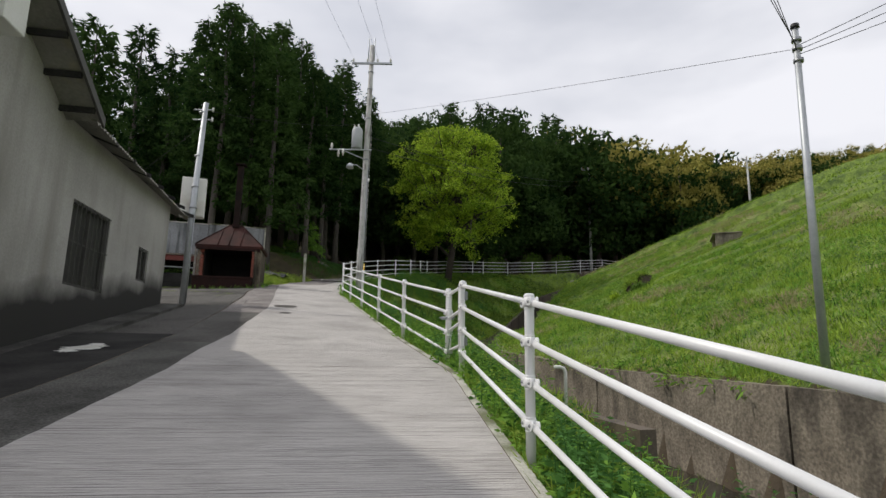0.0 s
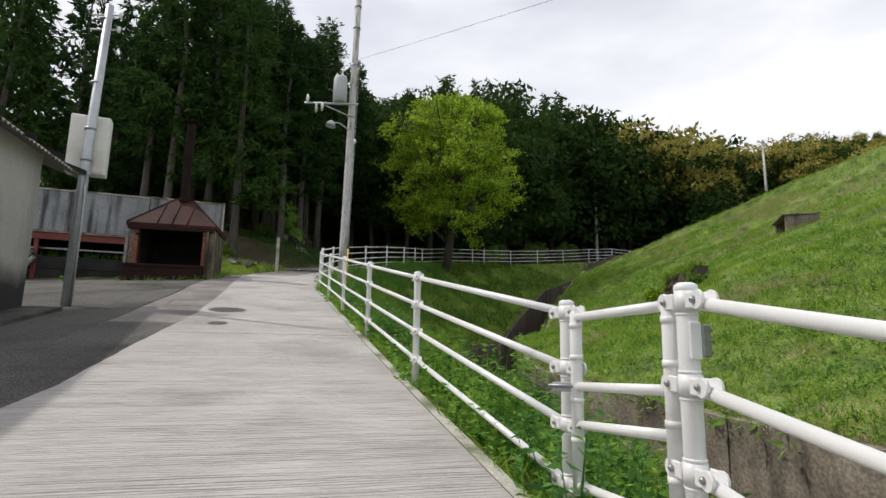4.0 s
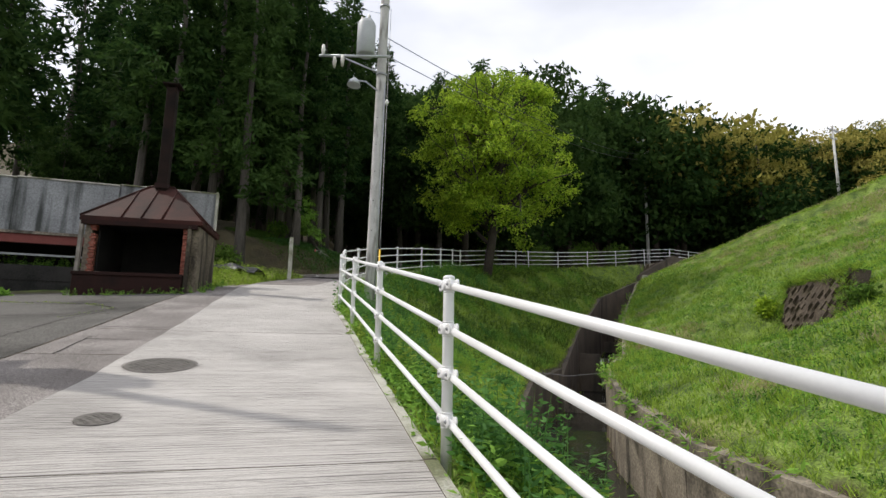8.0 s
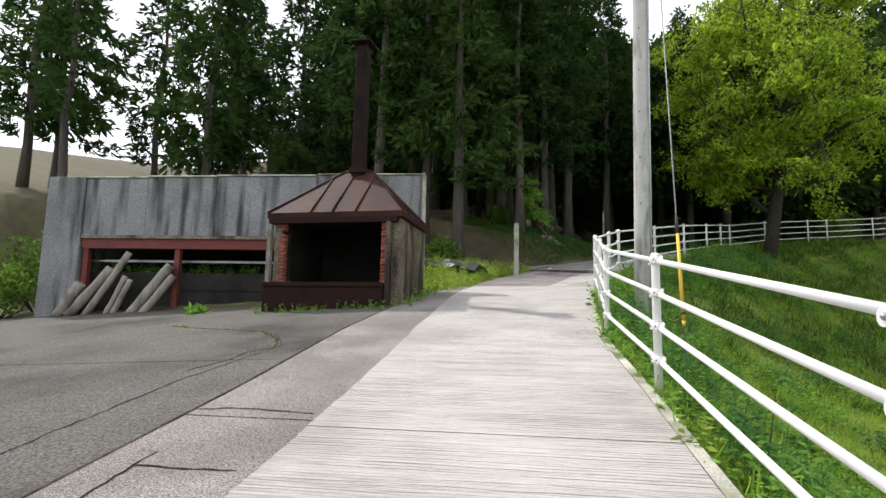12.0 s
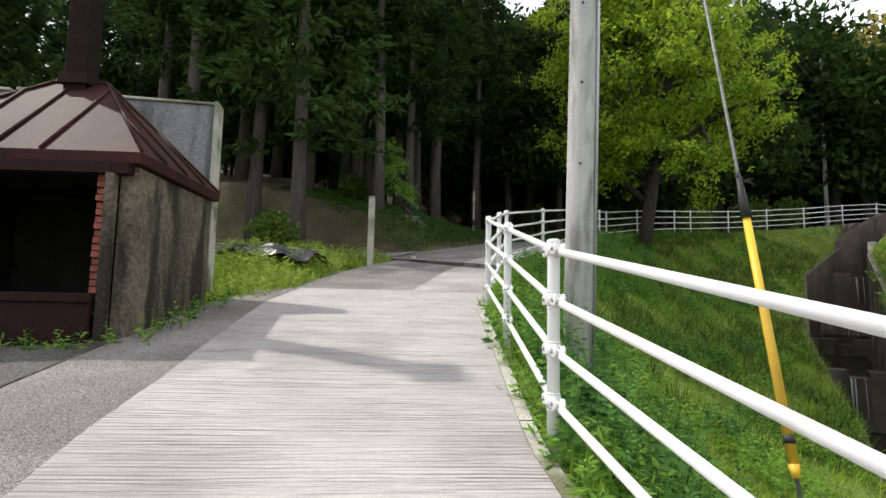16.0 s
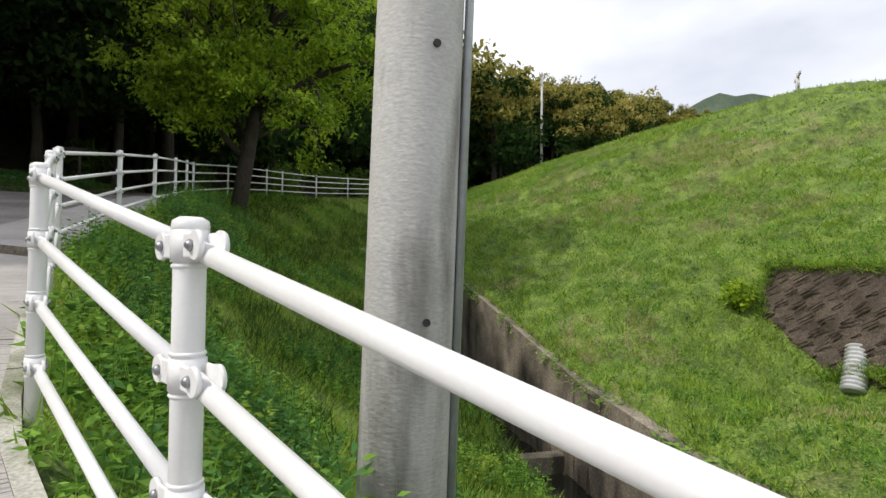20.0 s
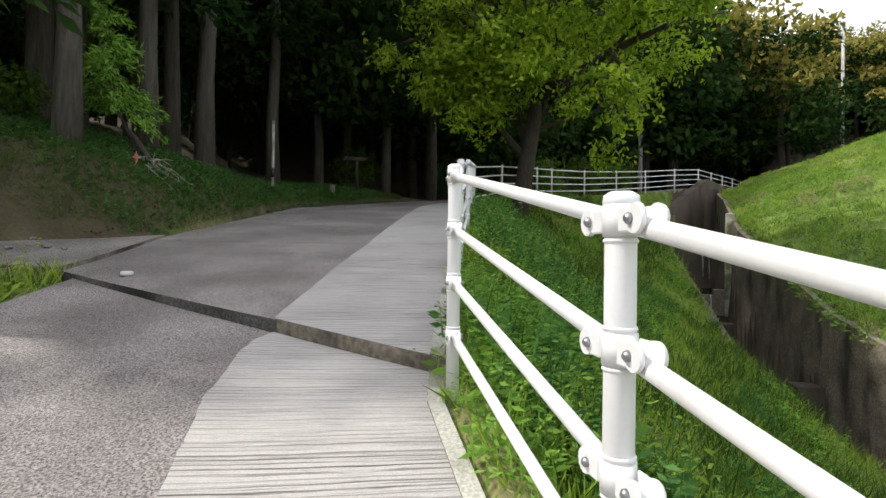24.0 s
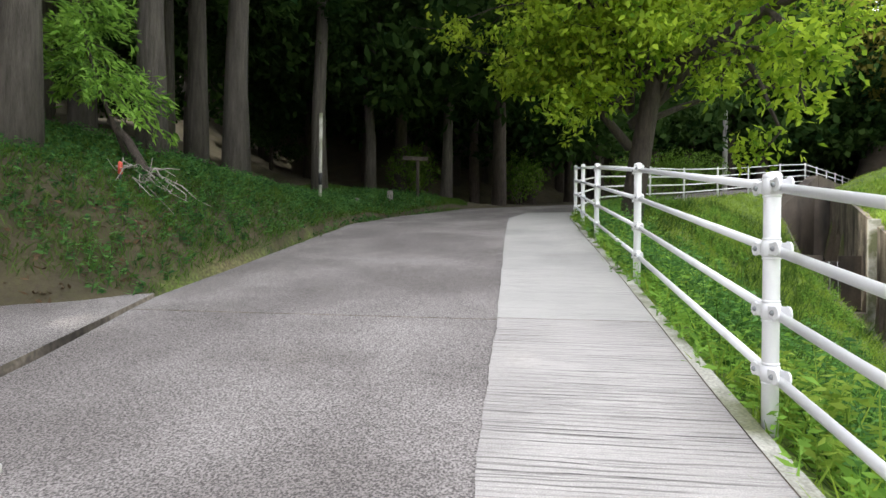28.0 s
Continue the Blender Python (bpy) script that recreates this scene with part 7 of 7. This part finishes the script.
# revetment with a drain pipe on the hill
rev = thing("revetment", "soil-stained concrete grid revetment set in the hill", "revetment")
E0, E1 = Vector((9.6, 27.7, 0)), Vector((8.8, 23.6, 0))
ed = (E1 - E0).normalized()
en = Vector((ed.y, -ed.x, 0))
if en.x < 0:
    en = -en
RM = Matrix(((ed.x, en.x, 0, E0.x), (ed.y, en.y, 0, E0.y), (0, 0, 1, 0), (0, 0, 0, 1))) @ pose(0, -0.30, 2.15, -10)
rr = random.Random(2)
nu, nv = 42, 24
TALL = 2.5
vs = [RM @ Vector((4.2 * i / nu, rr.uniform(-0.02, 0.02) - 0.05 * math.sin(i * 0.5) * math.sin(j * 0.6) + 0.08 * (j / nv) ** 3, TALL * j / nv)) for j in range(nv + 1) for i in range(nu + 1)]
vs += [RM @ Vector((4.2 * i / nu, 0.5, TALL * j)) for j in (0, 1) for i in (0, nu)]
fs = [(j * (nu + 1) + i, j * (nu + 1) + i + 1, (j + 1) * (nu + 1) + i + 1, (j + 1) * (nu + 1) + i) for j in range(nv) for i in range(nu)]
k0 = (nu + 1) * (nv + 1)
fs += [tuple(nv * (nu + 1) + i for i in range(nu + 1)) + (k0 + 3, k0 + 2), tuple(j * (nu + 1) for j in range(nv + 1)) + (k0 + 2, k0), tuple(j * (nu + 1) + nu for j in range(nv, -1, -1)) + (k0 + 1, k0 + 3)]
from_faces("slab", vs, fs, M_SOIL, rev)
bm = bmesh.new()
box(bm, -0.17, 0.17, -0.008, 0.03, -0.0032, 0.0032)
GROOVE = bpy.data.meshes.new("groove")
bm.to_mesh(GROOVE)
bm.free()
GROOVE.materials.append(M_WETSOIL)
for i in range(10):
    for j in range(8):
        for half in (0, 1):
            if rr.random() < 0.8:
                share("groove", GROOVE, rev, RM @ pose(0.25 + i * 0.42 + (j % 2) * 0.21 + half * 0.05, -0.045, 0.18 + j * 0.29 - half * 0.055, 0, -33 + rr.uniform(-3, 3), 0) @ Matrix.Diagonal((rr.uniform(0.6, 1.15), 1, 1, 1)))
rnd = np.random.RandomState(41)
edge = [RM @ Vector((u, 0.1, TALL - 0.02 - 0.10 * max(0.0, math.sin(u * 2.2 + 0.6)) * (u > 1.2))) for u in np.linspace(-0.1, 4.3, 220)] + [RM @ Vector((0.0 + 0.1 * math.sin(v * 6), 0.0, v)) for v in np.linspace(0, TALL, 90)]
edge += [RM @ Vector((4.1, 0.0, v)) for v in np.linspace(0, TALL, 90)] + [RM @ Vector((u, -0.12, 0.22 + 0.12 * math.sin(u * 3))) for u in np.linspace(0, 4.2, 220)]
pe = np.repeat(np.array([tuple(q) for q in edge]), 3, 0) + rnd.normal(scale=(0.09, 0.09, 0.07), size=(3 * len(edge), 3))
tufts("revetment_grass", "grass overhanging the edges of the revetment", M_GRASS, pe, rnd, 5, (0.08, 0.30), (0.008, 0.02), 1.1)
weeds("weeds", "leafy weeds round the revetment", M_WEED, pe[::3], rnd, (0.05, 0.25), 8, (0.05, 0.11))
pp = thing("drain_pipe", "pale ribbed plastic drain pipe at the foot of the revetment", "pipe")
c0, c1 = Vector((9.15, 25.62, 2.95)), Vector((8.62, 25.55, 2.12))
bm = bmesh.new()
tube(bm, [c0.lerp(c1, k / 44) for k in range(45)], [(0.185, 0.222, 0.225, 0.19)[k % 4] for k in range(45)], 18)
part("pipe", bm, M_PIPE, pp)

hb = thing("drain_box", "half-buried concrete drain box on the grassy hill", "drain box", (13.4, 24.2, ground_z(13.4, 24.2)), 68)
boxed("wall", (-0.9, 0.9, -0.35, -0.2, -0.4, 0.35), M_CONC, hb, bevel=0.015)
boxed("wall", (-0.9, -0.75, -0.2, 0.7, -0.4, 0.35), M_CONC, hb, bevel=0.015)
boxed("wall", (0.75, 0.9, -0.2, 0.7, -0.4, 0.35), M_CONC, hb, bevel=0.015)
boxed("cover", (-0.95, 0.95, -0.4, 0.8, 0.352, 0.42), M_CONC, hb, bevel=0.015)


def far_pole(x, y, h, label, arms):
    z = ground_z(x, y)
    t = thing("utility_pole", label, "utility pole", (x, y, z), 30, "distant poles")
    piped("shaft", [(0, 0, -0.5), (0, 0, h - z)], [0.16, 0.10], M_POLE, t, seg=10)
    for dz, w in arms:
        boxed("cross_arm", (-w, w, -0.05, 0.05, h - z - dz - 0.05, h - z - dz + 0.05), M_STEEL, t)
        for sx in (-w * 0.9, 0.0, w * 0.9):
            piped("insulator", [(sx, 0, h - z - dz + 0.05), (sx, 0, h - z - dz + 0.22)], 0.05, M_BOX, t, seg=6)


far_pole(36.5, 62.0, 24.6, "distant concrete pole above the crest of the hill", ((0.4, 1.0), (1.3, 0.7)))
far_pole(16.9, 60.0, 22.4, "distant concrete pole among the trees", ((0.6, 1.1), (1.4, 0.8)))
far_pole(32.0, 36.0, 16.3, "short utility pole on top of the hill", ((0.3, 1.0), (0.9, 0.6)))

# distant wooded ridge
n = 60
vs, fs = [], []
for i in range(n + 1):
    a = radians(20 + 80 * i / n)
    top = 86 + 55 * math.exp(-((i - 32) / 7) ** 2) + 2.5 * math.sin(i * 0.7) + 2.0 * math.sin(i * 2.3)
    for r, z in ((380, -20), (430, top * 0.6), (480, top), (560, -20)):
        vs.append((math.sin(a) * r, math.cos(a) * r + 20, z))
for i in range(n):
    for j in range(3):
        k = i * 4 + j
        fs.append((k, k + 4, k + 5, k + 1))
ridge = from_faces("backdrop_ridge", vs, fs, surface("distant_woods", (0.03, 0.055, 0.03), (0.075, 0.11, 0.06), 0.05, fine=0.4, bump=0.6, depth=3.0), smooth=True)
tag_setting(ridge, "distant wooded mountain ridge", "backdrop")
